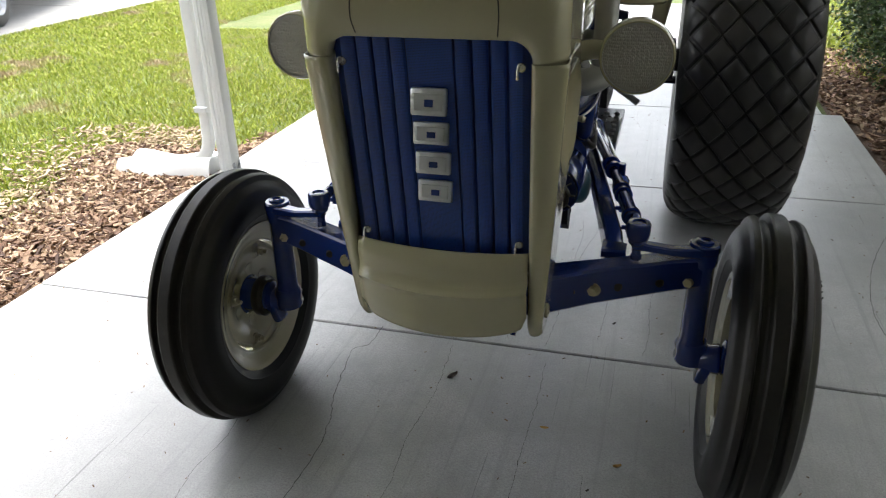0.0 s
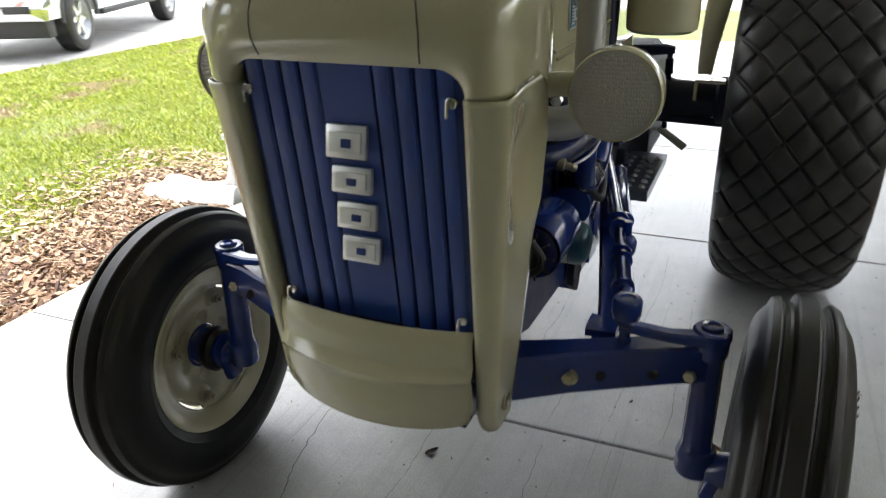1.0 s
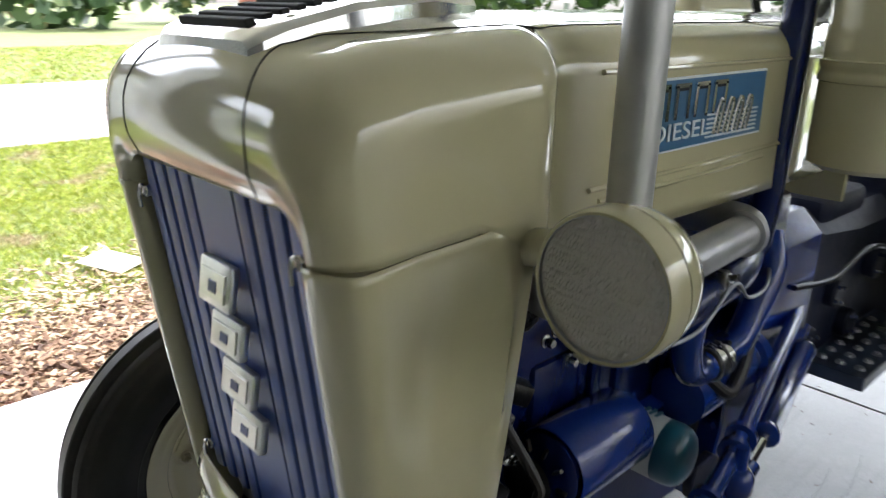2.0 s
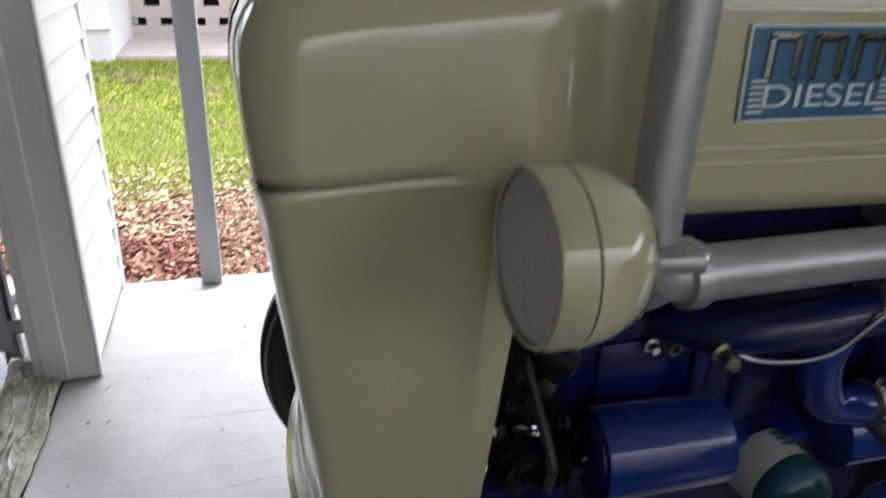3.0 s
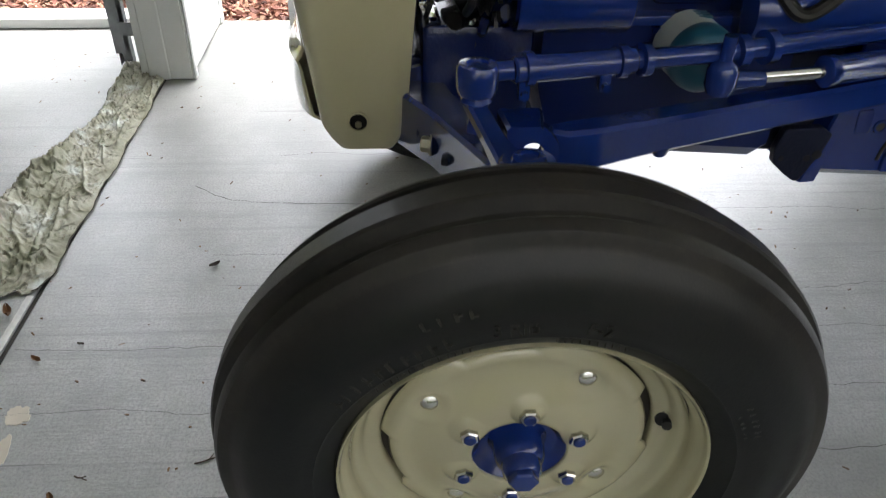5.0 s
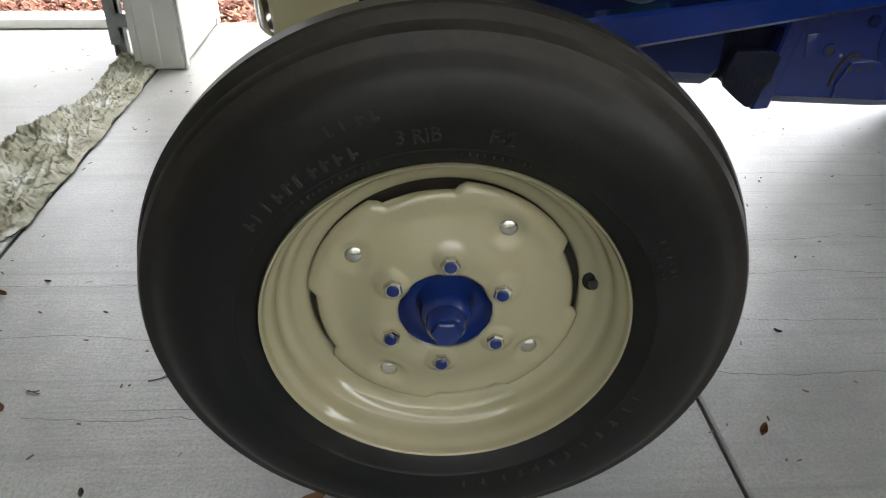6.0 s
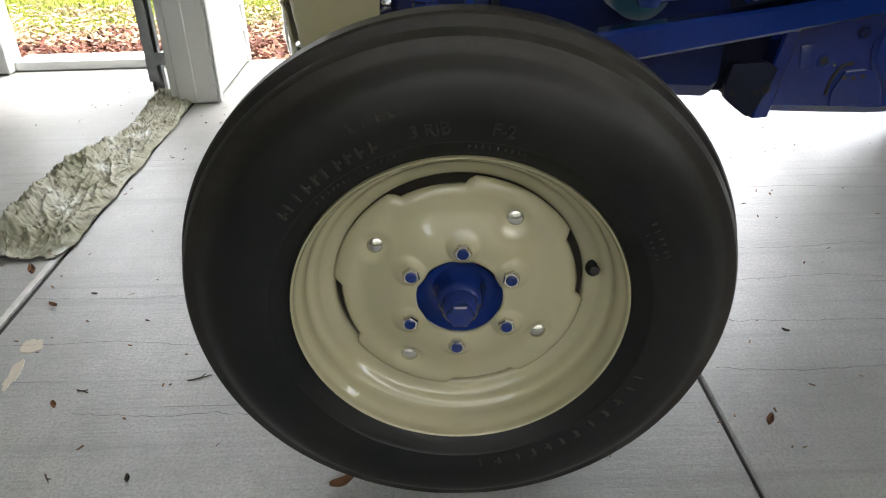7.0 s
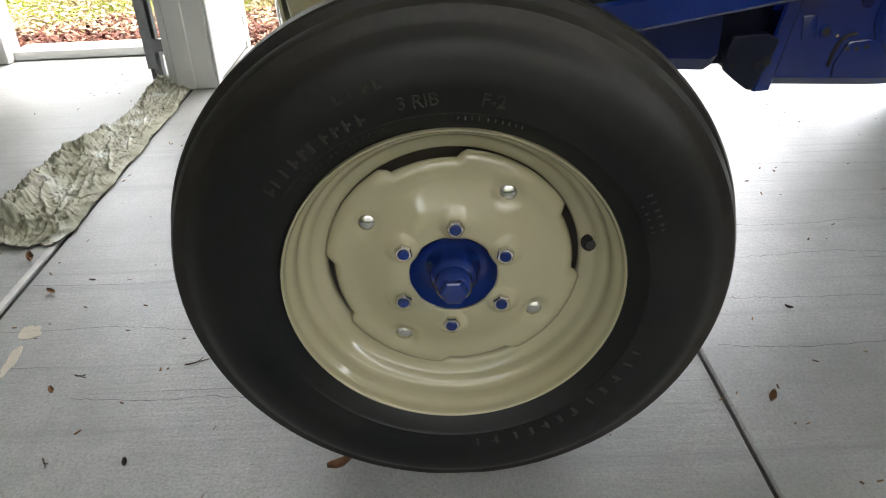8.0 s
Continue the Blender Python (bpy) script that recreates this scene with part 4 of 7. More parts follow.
# -- exhaust --
bm = bmesh.new()
tube(bm, [(0.2975, 0.0175, 1.95), (0.2975, 0.0175, 1.5), (0.2975, 0.0175, 1.2), (0.2975, 0.018, 1.10), (0.296, 0.028, 1.062), (0.294, 0.055, 1.051), (0.292, 0.1, 1.052)], 0.0252, 24, 6)
T("upright_exhaust", bm, SILVER, "silver upright exhaust pipe")
bm = bmesh.new()
tube(bm, [(0.30, 0.03, 1.062), (0.285, 0.012, 1.045), (0.25, -0.008, 1.038), (0.21, -0.018, 1.045), (0.17, -0.02, 1.065)], 0.031, 22, 5)
T("front_elbow", bm, SILVER, "silver exhaust elbow behind the lamp")
bm = bmesh.new()
tube(bm, [(0.2925, 0.07, 1.051), (0.281, 0.2, 1.049), (0.266, 0.385, 1.047)], 0.0285, 24, 4)
T("exhaust_pipe", bm, SILVER, "silver exhaust manifold pipe")
bm = bmesh.new()
lathe(bm, [(0.024, 0), (0.034, 0.002), (0.034, 0.022), (0.024, 0.024)], along((0.2935, 0.055, 1.051), (0.292, 0.085, 1.051)), 24)
T("pipe_collar", bm, SILVER)
bm = bmesh.new()
lathe(bm, [(0.024, 0), (0.036, 0.002), (0.036, 0.016), (0.024, 0.018)], along((0.2665, 0.38, 1.047), (0.265, 0.42, 1.047)), 24)
T("pipe_collar", bm, SILVER)
bm = bmesh.new()
tube(bm, [(0.266, 0.39, 1.047), (0.25, 0.43, 1.047), (0.21, 0.455, 1.045), (0.12, 0.46, 1.04)], 0.030, 18, 5)
T("exhaust_elbow", bm, SILVER)

# -- front wheels --
HUB_Z = 0.3605


def front_wheel(s, spin, cut, disc_turn):
    """Wheel with its axle on local z pointing outward; origin in the plane of the tyre's middle."""
    w = new("front_wheel")
    w.parent = tractor
    rot = Matrix(((0, 0, s, 0), (1, 0, 0, 0), (0, 1, 0, 0), (0, 0, 0, 1))) if s > 0 else Matrix(((0, 0, -1, 0), (-1, 0, 0, 0), (0, 1, 0, 0), (0, 0, 0, 1)))
    w.matrix_basis = Matrix.Translation((s * 0.708, 0, HUB_Z)) @ Matrix.Rotation(radians(-0.84), 4, "Z") @ Matrix.Rotation(radians(2.1) * s, 4, "Y") @ rot
    tagged(w, label="ribbed black front tyre on a cream steel wheel")
    # tyre: three ribs, shoulders and sidewalls
    half = [(0.0, 0.372), (0.0145, 0.3722), (0.0185, 0.3695), (0.0205, 0.360), (0.0235, 0.3535), (0.029, 0.3505), (0.0365, 0.3505), (0.0405, 0.3535), (0.0422, 0.3605), (0.0455, 0.3625), (0.053, 0.360), (0.059, 0.356), (0.0615, 0.351), (0.063, 0.344), (0.0665, 0.338), (0.075, 0.328), (0.0800, 0.3205), (0.0826, 0.3142), (0.0830, 0.3130), (0.0835, 0.3118), (0.0858, 0.303), (0.088, 0.293), (0.0889, 0.287), (0.0892, 0.284), (0.0894, 0.281), (0.0893, 0.276), (0.0875, 0.258), (0.0835, 0.2475), (0.0836, 0.246), (0.0822, 0.2448), (0.0808, 0.242), (0.074, 0.231), (0.070, 0.226), (0.067, 0.2222), (0.062, 0.2205), (0.058, 0.215)]
    prof = [(r, -h) for h, r in half[::-1]] + [(r, h) for h, r in half[1:]]
    bm = bmesh.new()
    lathe(bm, prof, None, 128)
    for fc in bm.faces:
        if math.hypot(*fc.calc_center_median().xy) > 0.3355:
            fc.material_index = 1
    tyre = part("tyre", bm, [RUBBER, TREAD], w, "worn black three-rib tyre with a dusty tread", crease=28)
    # flattened foot where it stands
    inv = w.matrix_basis.inverted()
    for v in tyre.data.vertices:
        p = w.matrix_basis @ v.co
        if p.z < 0.004:
            p.z = 0.004
            v.co = inv @ p
    # rim
    bm = bmesh.new()
    prof = [(0.2205, 0.060), (0.2212, 0.068), (0.2202, 0.0712), (0.2185, 0.0708), (0.2172, 0.068), (0.2165, 0.062), (0.2145, 0.057), (0.2105, 0.053), (0.208, 0.048), (0.2055, 0.040), (0.2045, 0.030), (0.2015, 0.0275), (0.1985, 0.0255), (0.1955, 0.0235), (0.192, 0.0165), (0.1875, 0.0115), (0.180, 0.0088), (0.1735, 0.0072), (0.1702, 0.004), (0.1697, -0.004)]
    back = [(0.1695, -0.014), (0.169, -0.022), (0.1695, -0.032), (0.1725, -0.052), (0.196, -0.057), (0.2045, -0.059), (0.2085, -0.061), (0.217, -0.0635), (0.2225, -0.066), (0.2225, -0.0695), (0.216, -0.0695), (0.205, -0.064), (0.2, -0.062), (0.192, -0.061), (0.1685, -0.056), (0.166, -0.034), (0.1665, -0.008)]
    if s < 0:  # this wheel has its disc set towards the inner flange
        back = [(0.1685, -0.050), (0.1725, -0.055), (0.196, -0.058), (0.208, -0.0605)] + back[7:13] + [(0.18, -0.052), (0.166, -0.049), (0.1655, -0.04)]
    inset = -0.050 if s < 0 else 0.0
    lathe(bm, [(r, h) for r, h in prof] + back, None, 96)
    rim = part("rim", bm, CREAM_IN, w, "cream pressed steel rim", crease=70)
    if s > 0:
        # added ring; its dark colour stands for the shade behind the scallops
        bm = bmesh.new()
        lathe(bm, [(0.1697, -0.006), (0.160, -0.011), (0.146, -0.012), (0.145, -0.018), (0.158, -0.020), (0.1693, -0.022)], None, 72)
        part("gap_backing", bm, GAP_SHADE, rim, "added dark ring that puts shade into the gaps behind the disc")
    # disc with four scalloped edges, dished middle and stamped bosses
    N, M = 180, 34
    verts, faces = [], []
    for r in range(M + 1):
        q = r / M
        for i in range(N):
            a = 2 * math.pi * i / N
            ro = 0.1672
            for c0 in (0.21, 1.78, 3.35, 4.92):
                d = (a - c0 - cut + math.pi) % (2 * math.pi) - math.pi
                ro -= 0.0115 * max(0.0, min(1.0, (0.335 - abs(d)) / 0.045))
            R = 0.0587 + (ro - 0.0587) * q
            lift = max(0.0, min(1.0, (0.137 - R) / 0.062))
            h = 0.013 + 0.0165 * lift * lift * (3 - 2 * lift)
            h += 0.0015 * math.exp(-(((R - 0.152) / 0.006) ** 2))
            for k in range(6):
                an = spin + k * math.pi / 3
                dx, dy = R * math.cos(a) - 0.0782 * math.cos(an), R * math.sin(a) - 0.0782 * math.sin(an)
                h += 0.0046 * math.exp(-((dx * dx + dy * dy) / 0.0175**2) ** 3)
            for k in range(4):
                an = disc_turn + k * math.pi / 2
                dx, dy = R * math.cos(a) - 0.1314 * math.cos(an), R * math.sin(a) - 0.1314 * math.sin(an)
                d2 = (dx * dx + dy * dy) ** 0.5
                h += 0.0014 * math.exp(-(((d2 - 0.025) / 0.004) ** 2)) - 0.0042 * math.exp(-((d2 / 0.021) ** 4))
            verts.append((R * math.cos(a), R * math.sin(a), h - (0.006 * max(0, q - 0.94) / 0.06) + inset))
    for r in range(M):
        for i in range(N):
            j = (i + 1) % N
            faces.append((r * N + i, r * N + j, (r + 1) * N + j, (r + 1) * N + i))
    disc = mesh_from("wheel_disc", verts, faces, CREAM_IN, True, w, "cream stamped wheel disc with scalloped edge")
    so = disc.modifiers.new("thickness", "SOLIDIFY")
    so.thickness, so.offset = 0.006, -1
    bm = bmesh.new()
    lift_hub = Matrix.Translation((0, 0, 0.0115 + inset * 0.6))
    lathe(bm, [(0.0, 0.060), (0.019, 0.0585), (0.0235, 0.053), (0.0245, 0.040), (0.029, 0.035), (0.0315, 0.028), (0.0325, 0.010), (0.037, 0.002), (0.044, 0.003), (0.051, 0.009), (0.0565, 0.0165), (0.0585, 0.0185), (0.0590, 0.014), (0.0585, 0.004), (0.05, 0.0), (0.05, -0.02), (0.045, -0.03), (0.045, -0.075), (0.032, -0.08), (0, -0.08)], lift_hub, 48)
    hub = part("hub", bm, BLUE, w, "glossy blue hub and grease cap")
    bm = bmesh.new()
    hexnut(bm, Matrix.Translation((0, 0, 0.0675 + inset * 0.6)), 0.0185, 0.012)
    part("cap_nut", bm, BLUE, hub)
    bm = bmesh.new()
    lathe(bm, [(0.03, -0.006), (0.058, -0.006), (0.060, -0.010), (0.060, -0.028), (0.052, -0.036), (0.03, -0.036)], Matrix.Translation((0, 0, inset)), 36)
    part("dust_seal", bm, BLACK, hub, "black hub dust seal")
    for k in range(6):
        a = spin + k * math.pi / 3
        bm = bmesh.new()
        m = Matrix.Translation((0.0757 * math.cos(a), 0.0757 * math.sin(a), 0.0325 + inset))
        lathe(bm, [(0.0138, 0), (0.0138, 0.002), (0.011, 0.003)], m, 20)
        hexnut(bm, m @ Matrix.Translation((0, 0, 0.002)) @ Matrix.Rotation(k * 0.7, 4, "Z"), 0.0122, 0.0125)
        nut = part("wheel_nut", bm, ZINC, w, "bright plated wheel nut", crease=20)
        bm = bmesh.new()
        lathe(bm, [(0, 0.0168), (0.0066, 0.0168), (0.0076, 0.0158), (0.0076, 0.006), (0, 0.006)], m, 16)
        part("stud_end", bm, BLUE, nut, "blue stud end")
    for k in range(4):
        a = disc_turn + k * math.pi / 2
        bm = bmesh.new()
        m = Matrix.Translation((0.1314 * math.cos(a), 0.1314 * math.sin(a), 0.0092 + inset))
        lathe(bm, [(0.0138, 0.0), (0.0138, 0.002), (0.0128, 0.0055), (0.0085, 0.009), (0, 0.0105)], m, 24)
        part("disc_bolt", bm, ZINC, w, "bright domed carriage bolt")
        bm = bmesh.new()
        m2 = Matrix.Translation((0.131 * math.cos(a), 0.131 * math.sin(a), 0.003 + inset)) @ Matrix.Rotation(math.pi, 4, "X")
        lathe(bm, [(0.0145, 0), (0.0145, 0.004), (0.01, 0.0045)], m2, 16)
        hexnut(bm, m2 @ Matrix.Translation((0, 0, 0.004)), 0.012, 0.010)
        rod(bm, m2 @ Vector((0, 0, 0.014)), m2 @ Vector((0, 0, 0.026)), 0.006, n=10)
        part("disc_nut", bm, BRASSY, w, "plated nut on the inner side")
    a = disc_turn - 0.835
    bm = bmesh.new()
    c, sn = math.cos(a), math.sin(a)
    tube(bm, [(0.186 * c, 0.186 * sn, 0.002), (0.1855 * c, 0.1855 * sn, 0.014), (0.183 * c - 0.004 * sn, 0.183 * sn + 0.004 * c, 0.024)], 0.0062, 10, 4)
    part("valve_stem", bm, HOSE, w)
    # dark disc on the rim stands for the shaded valve hole
    bm = bmesh.new()
    lathe(bm, [(0.0145, 0), (0.0148, 0.003), (0.006, 0.006)], Matrix.Translation((0.187 * c, 0.187 * sn, 0.007)), 16)
    part("valve_hole", bm, DARK, w)
    # raised lettering: words that can be read, bars for the rest
    def rim_m(ang, R, h, tilt=-0.25):
        return Matrix.Rotation(ang, 4, "Z") @ Matrix.Translation((R, 0, h)) @ Matrix.Rotation(-math.pi / 2, 4, "Z") @ Matrix.Rotation(tilt, 4, "X")
    def wall(R):
        for (h0, r0), (h1, r1) in zip(half[14:], half[15:]):
            if r1 <= R <= r0:
                q = (r0 - R) / (r0 - r1)
                return h0 + (h1 - h0) * q, math.atan2(h1 - h0, r0 - r1)
        return 0.08, 0.0

    if s > 0:
        for word, deg in (("3 RIB", 97), ("F-2", 79)):
            h, sl = wall(0.263)
            lettering("sidewall_text", word, 0.021, rim_m(radians(deg), 0.263, h + 0.0012, sl), RUBBER_MARK, tyre, 0.0012)
    for a0, a1, R, hh, wd in ((112, 145, 0.263, 0.017, 3.4), (105, 115, 0.290, 0.016, 2.8), (-84, -18, 0.260, 0.018, 5.4), (108, 136, 0.2395, 0.007, 2.1), (70, 88, 0.2395, 0.007, 2.1), (20, 32, 0.268, 0.007, 2.2), (20, 30, 0.256, 0.007, 2.2)):
        a = a0
        while a < a1:
            h, sl = wall(R)
            bm = bmesh.new()
            v = (a * 3.7) % 1
            vs = box(bm, (0, 0, 0), (hh * (0.16 + 0.1 * v), hh, 0.0018), bev=0.0005, seg=1)
            if v > 0.3:
                vs = vs + box(bm, (hh * 0.22, (v - 0.6) * hh, 0), (hh * 0.36, hh * 0.2, 0.0018), bev=0.0005, seg=1)
            bmesh.ops.transform(bm, verts=vs, matrix=rim_m(radians(a), R, h + 0.0003, sl))
            part("sidewall_mark", bm, RUBBER_MARK, tyre, "raised unreadable sidewall mark", smooth=False)
            a += wd * (0.8 + 0.4 * ((a * 7.3) % 1))
    return w


front_wheel(1, radians(90 - 3.5), 0.0, radians(56.5))
front_wheel(-1, radians(90 + 10), 0.5, radians(20))


# -- front axle --
def beam(bm, secs):
    """Box beam through sections (centre, half y, half z, bevel) with chamfered corners."""
    rings = []
    for (x, y, z), hy, hz, b in secs:
        rings.append([Vector((x, y + a, z + c)) for a, c in ((-hy, -hz + b), (-hy, hz - b), (-hy + b, hz), (hy - b, hz), (hy, hz - b), (hy, -hz + b), (hy - b, -hz), (-hy + b, -hz))])
    loft(bm, rings)


for s in (1, -1):
    bm = bmesh.new()
    beam(bm, [((s * 0.0, -0.125, 0.535), 0.05, 0.052, 0.006), ((s * 0.2, -0.10, 0.552), 0.045, 0.05, 0.006), ((s * 0.32, -0.058, 0.568), 0.034, 0.047, 0.006), ((s * 0.5, 0.004, 0.588), 0.032, 0.042, 0.006), ((s * 0.565, 0.012, 0.598), 0.03, 0.038, 0.006)])
    ax = T("axle_beam", bm, BLUE, "blue front axle beam")
    for x, y, z in ((0.322, -0.095, 0.563), (0.539, -0.018, 0.574)):
        bolt("axle_bolt", ax, (s * x, y + 0.006, z), (s * x - s * 0.006, y - 0.02, z), 0.0125, 0.018, BRASSY, "yellow plated axle bolt")
    for x, y, z in ((0.27, -0.106, 0.560), (0.375, -0.0735, 0.567), (0.47, -0.0405, 0.573)):
        bm = bmesh.new()
        lathe(bm, [(0, 0), (0.0095, 0), (0.0095, -0.01)], along((s * x, y - 0.0035, z), (s * x - s * 0.3, y - 1, z)), 16)
        T("axle_hole", bm, DARK, parent=ax)
    # kingpin housing, spindle, steering arm
    bm = bmesh.new()
    lathe(bm, [(0, 0), (0.026, 0.0), (0.033, 0.01), (0.034, 0.05), (0.030, 0.06), (0.0295, 0.26), (0.034, 0.27), (0.034, 0.30), (0.031, 0.305), (0, 0.305)], Matrix.Translation((s * 0.565, 0.012, 0.345)), 28)
    kp = T("kingpin_housing", bm, BLUE, "blue kingpin housing")
    bm = bmesh.new()
    rod(bm, (s * 0.565, 0.012, 0.645), (s * 0.565, 0.012, 0.668), 0.037, 0.036, 28, 0.004)
    lathe(bm, [(0.022, 0.668), (0.020, 0.673), (0.012, 0.675), (0.011, 0.671), (0, 0.671)], Matrix.Translation((s * 0.565, 0.012, 0)), 20)
    T("kingpin_cap", bm, BLUE, parent=kp)
    bm = bmesh.new()
    lathe(bm, [(0, 0), (0.038, 0.0), (0.041, 0.012), (0.038, 0.03), (0.041, 0.045), (0.036, 0.06), (0, 0.06)], Matrix.Translation((s * 0.567, 0.012, 0.335)), 24)
    rod(bm, (s * 0.575, 0.012, 0.345), (s * 0.64, 0.006, 0.352), 0.03, 0.04, 20, 0.004)
    box(bm, (s * 0.602, 0.0, 0.315), (0.03, 0.05, 0.06), Matrix.Rotation(s * 0.3, 3, "Y"), bev=0.01)
    T("spindle", bm, BLUE, parent=kp)
    bm = bmesh.new()
    beam(bm, [((s * 0.56, -0.004, 0.650), 0.020, 0.013, 0.004), ((s * 0.49, -0.018, 0.652), 0.015, 0.010, 0.004), ((s * 0.43, -0.033, 0.664), 0.014, 0.010, 0.004), ((s * 0.40, -0.037, 0.668), 0.016, 0.010, 0.004)])
    T("steering_arm", bm, BLUE, "blue steering arm")
    bm = bmesh.new()
    lathe(bm, [(0, 0.0), (0.010, 0.0), (0.012, 0.024), (0.018, 0.03), (0.022, 0.036), (0.019, 0.041), (0.026, 0.046), (0.0285, 0.056), (0.0285, 0.080), (0.025, 0.086), (0.016, 0.0865), (0.015, 0.083), (0, 0.083)], Matrix.Translation((s * 0.41, -0.036, 0.640)), 24)
    T("ball_joint", bm, BLUE, "blue tie rod ball joint")
    bm = bmesh.new()
    hexnut(bm, Matrix.Translation((s * 0.41, -0.036, 0.630)), 0.013, 0.014)
    T("joint_nut", bm, BLUE)
    # drag link running back along the engine
    bm = bmesh.new()
    A, B = Vector((s * 0.400, -0.022, 0.710)), Vector((s * 0.327, 0.33, 0.709))
    rod(bm, A + Vector((0, 0.0, 0)), A + Vector((0, 0.035, 0.003)), 0.014, n=16)
    rod(bm, A + (B - A) * 0.10, A + (B - A) * 0.60, 0.0185, n=18, bev=0.003)
    rod(bm, A + (B - A) * 0.55, B, 0.0145, n=16)
    for q in (0.14, 0.52, 0.62):
        m = along(A + (B - A) * q, B)
        lathe(bm, [(0.0145, 0), (0.0235, 0.001), (0.0235, 0.013), (0.0145, 0.014)], m, 18)
    C, D = B, Vector((s * 0.148, 1.02, 0.722))
    rod(bm, C, D, 0.0155, n=16)
    for q in (0.02, 0.09):
        m = along(C + (D - C) * q, D)
        lathe(bm, [(0.0155, 0), (0.025, 0.001), (0.025, 0.016), (0.0155, 0.017)], m, 18)
    T("drag_link", bm, BLUE, "blue steering drag link")
    for y, z in ((0.03, 0.709), (0.147, 0.710)):
        bm = bmesh.new()
        box(bm, (s * (0.396 - 0.207 * y), y, z - 0.026), (0.024, 0.016, 0.028), bev=0.003)
        rod(bm, (s * (0.374 - 0.207 * y), y, z - 0.03), (s * (0.418 - 0.207 * y), y, z - 0.03), 0.006, n=8)
        T("link_clamp", bm, BLUE)
    bm = bmesh.new()
    rod(bm, (s * 0.340, 0.335, 0.673), (s * 0.309, 0.505, 0.672), 0.0095, n=16)
    T("cylinder_rod", bm, CHROME, "bright steering cylinder rod")
    bm = bmesh.new()
    lathe(bm, [(0, 0), (0.018, 0), (0.024, 0.004), (0.024, 0.02), (0.0215, 0.024), (0.0215, 0.36), (0.024, 0.365), (0.024, 0.385), (0, 0.385)], along((s * 0.311, 0.493, 0.672), (s * 0.216, 0.9, 0.685)), 24)
    T("steering_cylinder", bm, BLUE, "blue power steering cylinder")
    bm = bmesh.new()
    lathe(bm, [(0, 0), (0.018, 0), (0.023, 0.012), (0.023, 0.036), (0.017, 0.046), (0.010, 0.05), (0.010, 0.085), (0, 0.085)], Matrix.Translation((s * 0.345, 0.325, 0.655)), 20)
    rod(bm, (s * 0.345, 0.33, 0.674), (s * 0.338, 0.39, 0.673), 0.016, 0.012, 14)
    T("ball_joint", bm, BLUE, "blue steering cylinder joint")
    # radius rod
    bm = bmesh.new()
    secs = []
    for y, x, z, hx, hz in ((0.085, 0.352, 0.570, 0.012, 0.036), (0.107, 0.352, 0.570, 0.022, 0.036), (0.16, 0.344, 0.576, 0.024, 0.033), (0.25, 0.325, 0.585, 0.024, 0.029), (0.53, 0.266, 0.607, 0.023, 0.025), (0.80, 0.206, 0.629, 0.022, 0.022), (1.05, 0.150, 0.650, 0.02, 0.02)):
        b = 0.006
        secs.append([Vector((s * x + a, y, z + c)) for a, c in ((-hx, -hz + b), (-hx, hz - b), (-hx + b, hz), (hx - b, hz), (hx, hz - b), (hx, -hz + b), (hx - b, -hz), (-hx + b, -hz))])
    loft(bm, secs)
    rr = T("radius_rod", bm, BLUE, "blue radius rod")
    bm = bmesh.new()
    rod(bm, (s * 0.332, 0.262, 0.566), (s * 0.334, 0.262, 0.546), 0.016, 0.011, 14, 0.003)
    T("rod_lug", bm, BLUE, parent=rr)
    bm = bmesh.new()
    lathe(bm, [(0.018, -0.018), (0.040, -0.018), (0.042, -0.012), (0.042, 0.012), (0.040, 0.018), (0.018, 0.018)], Matrix.Translation((s * 0.354, 0.056, 0.572)) @ Matrix.Rotation(radians(90), 4, "Y"), 28, True)
    T("rod_eye", bm, BLUE, parent=rr)
    bm = bmesh.new()
    beam(bm, [((s * 0.385, 0.040, 0.611), 0.026, 0.011, 0.005), ((s * 0.325, 0.040, 0.612), 0.034, 0.012, 0.005)])
    T("rod_bracket", bm, BLUE, parent=rr)
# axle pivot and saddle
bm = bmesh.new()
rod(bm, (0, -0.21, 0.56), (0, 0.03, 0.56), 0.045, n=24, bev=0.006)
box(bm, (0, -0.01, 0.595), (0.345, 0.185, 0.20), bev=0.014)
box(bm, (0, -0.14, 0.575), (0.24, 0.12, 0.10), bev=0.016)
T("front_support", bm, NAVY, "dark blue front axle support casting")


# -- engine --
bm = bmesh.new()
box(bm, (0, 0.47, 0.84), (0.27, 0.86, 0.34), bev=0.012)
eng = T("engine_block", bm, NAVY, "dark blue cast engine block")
for y in (0.12, 0.33, 0.55, 0.76):
    bm = bmesh.new()
    box(bm, (0.136, y, 0.80), (0.02, 0.11, 0.16), bev=0.012)
    T("core_boss", bm, NAVY, parent=eng)
for y in (0.22, 0.44, 0.66):
    bm = bmesh.new()
    box(bm, (0.138, y, 0.84), (0.014, 0.028, 0.26), bev=0.006)
    T("casting_rib", bm, NAVY, parent=eng)
bm = bmesh.new()
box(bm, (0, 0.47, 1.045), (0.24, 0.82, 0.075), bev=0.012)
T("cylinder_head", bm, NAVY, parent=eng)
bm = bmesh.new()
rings = []
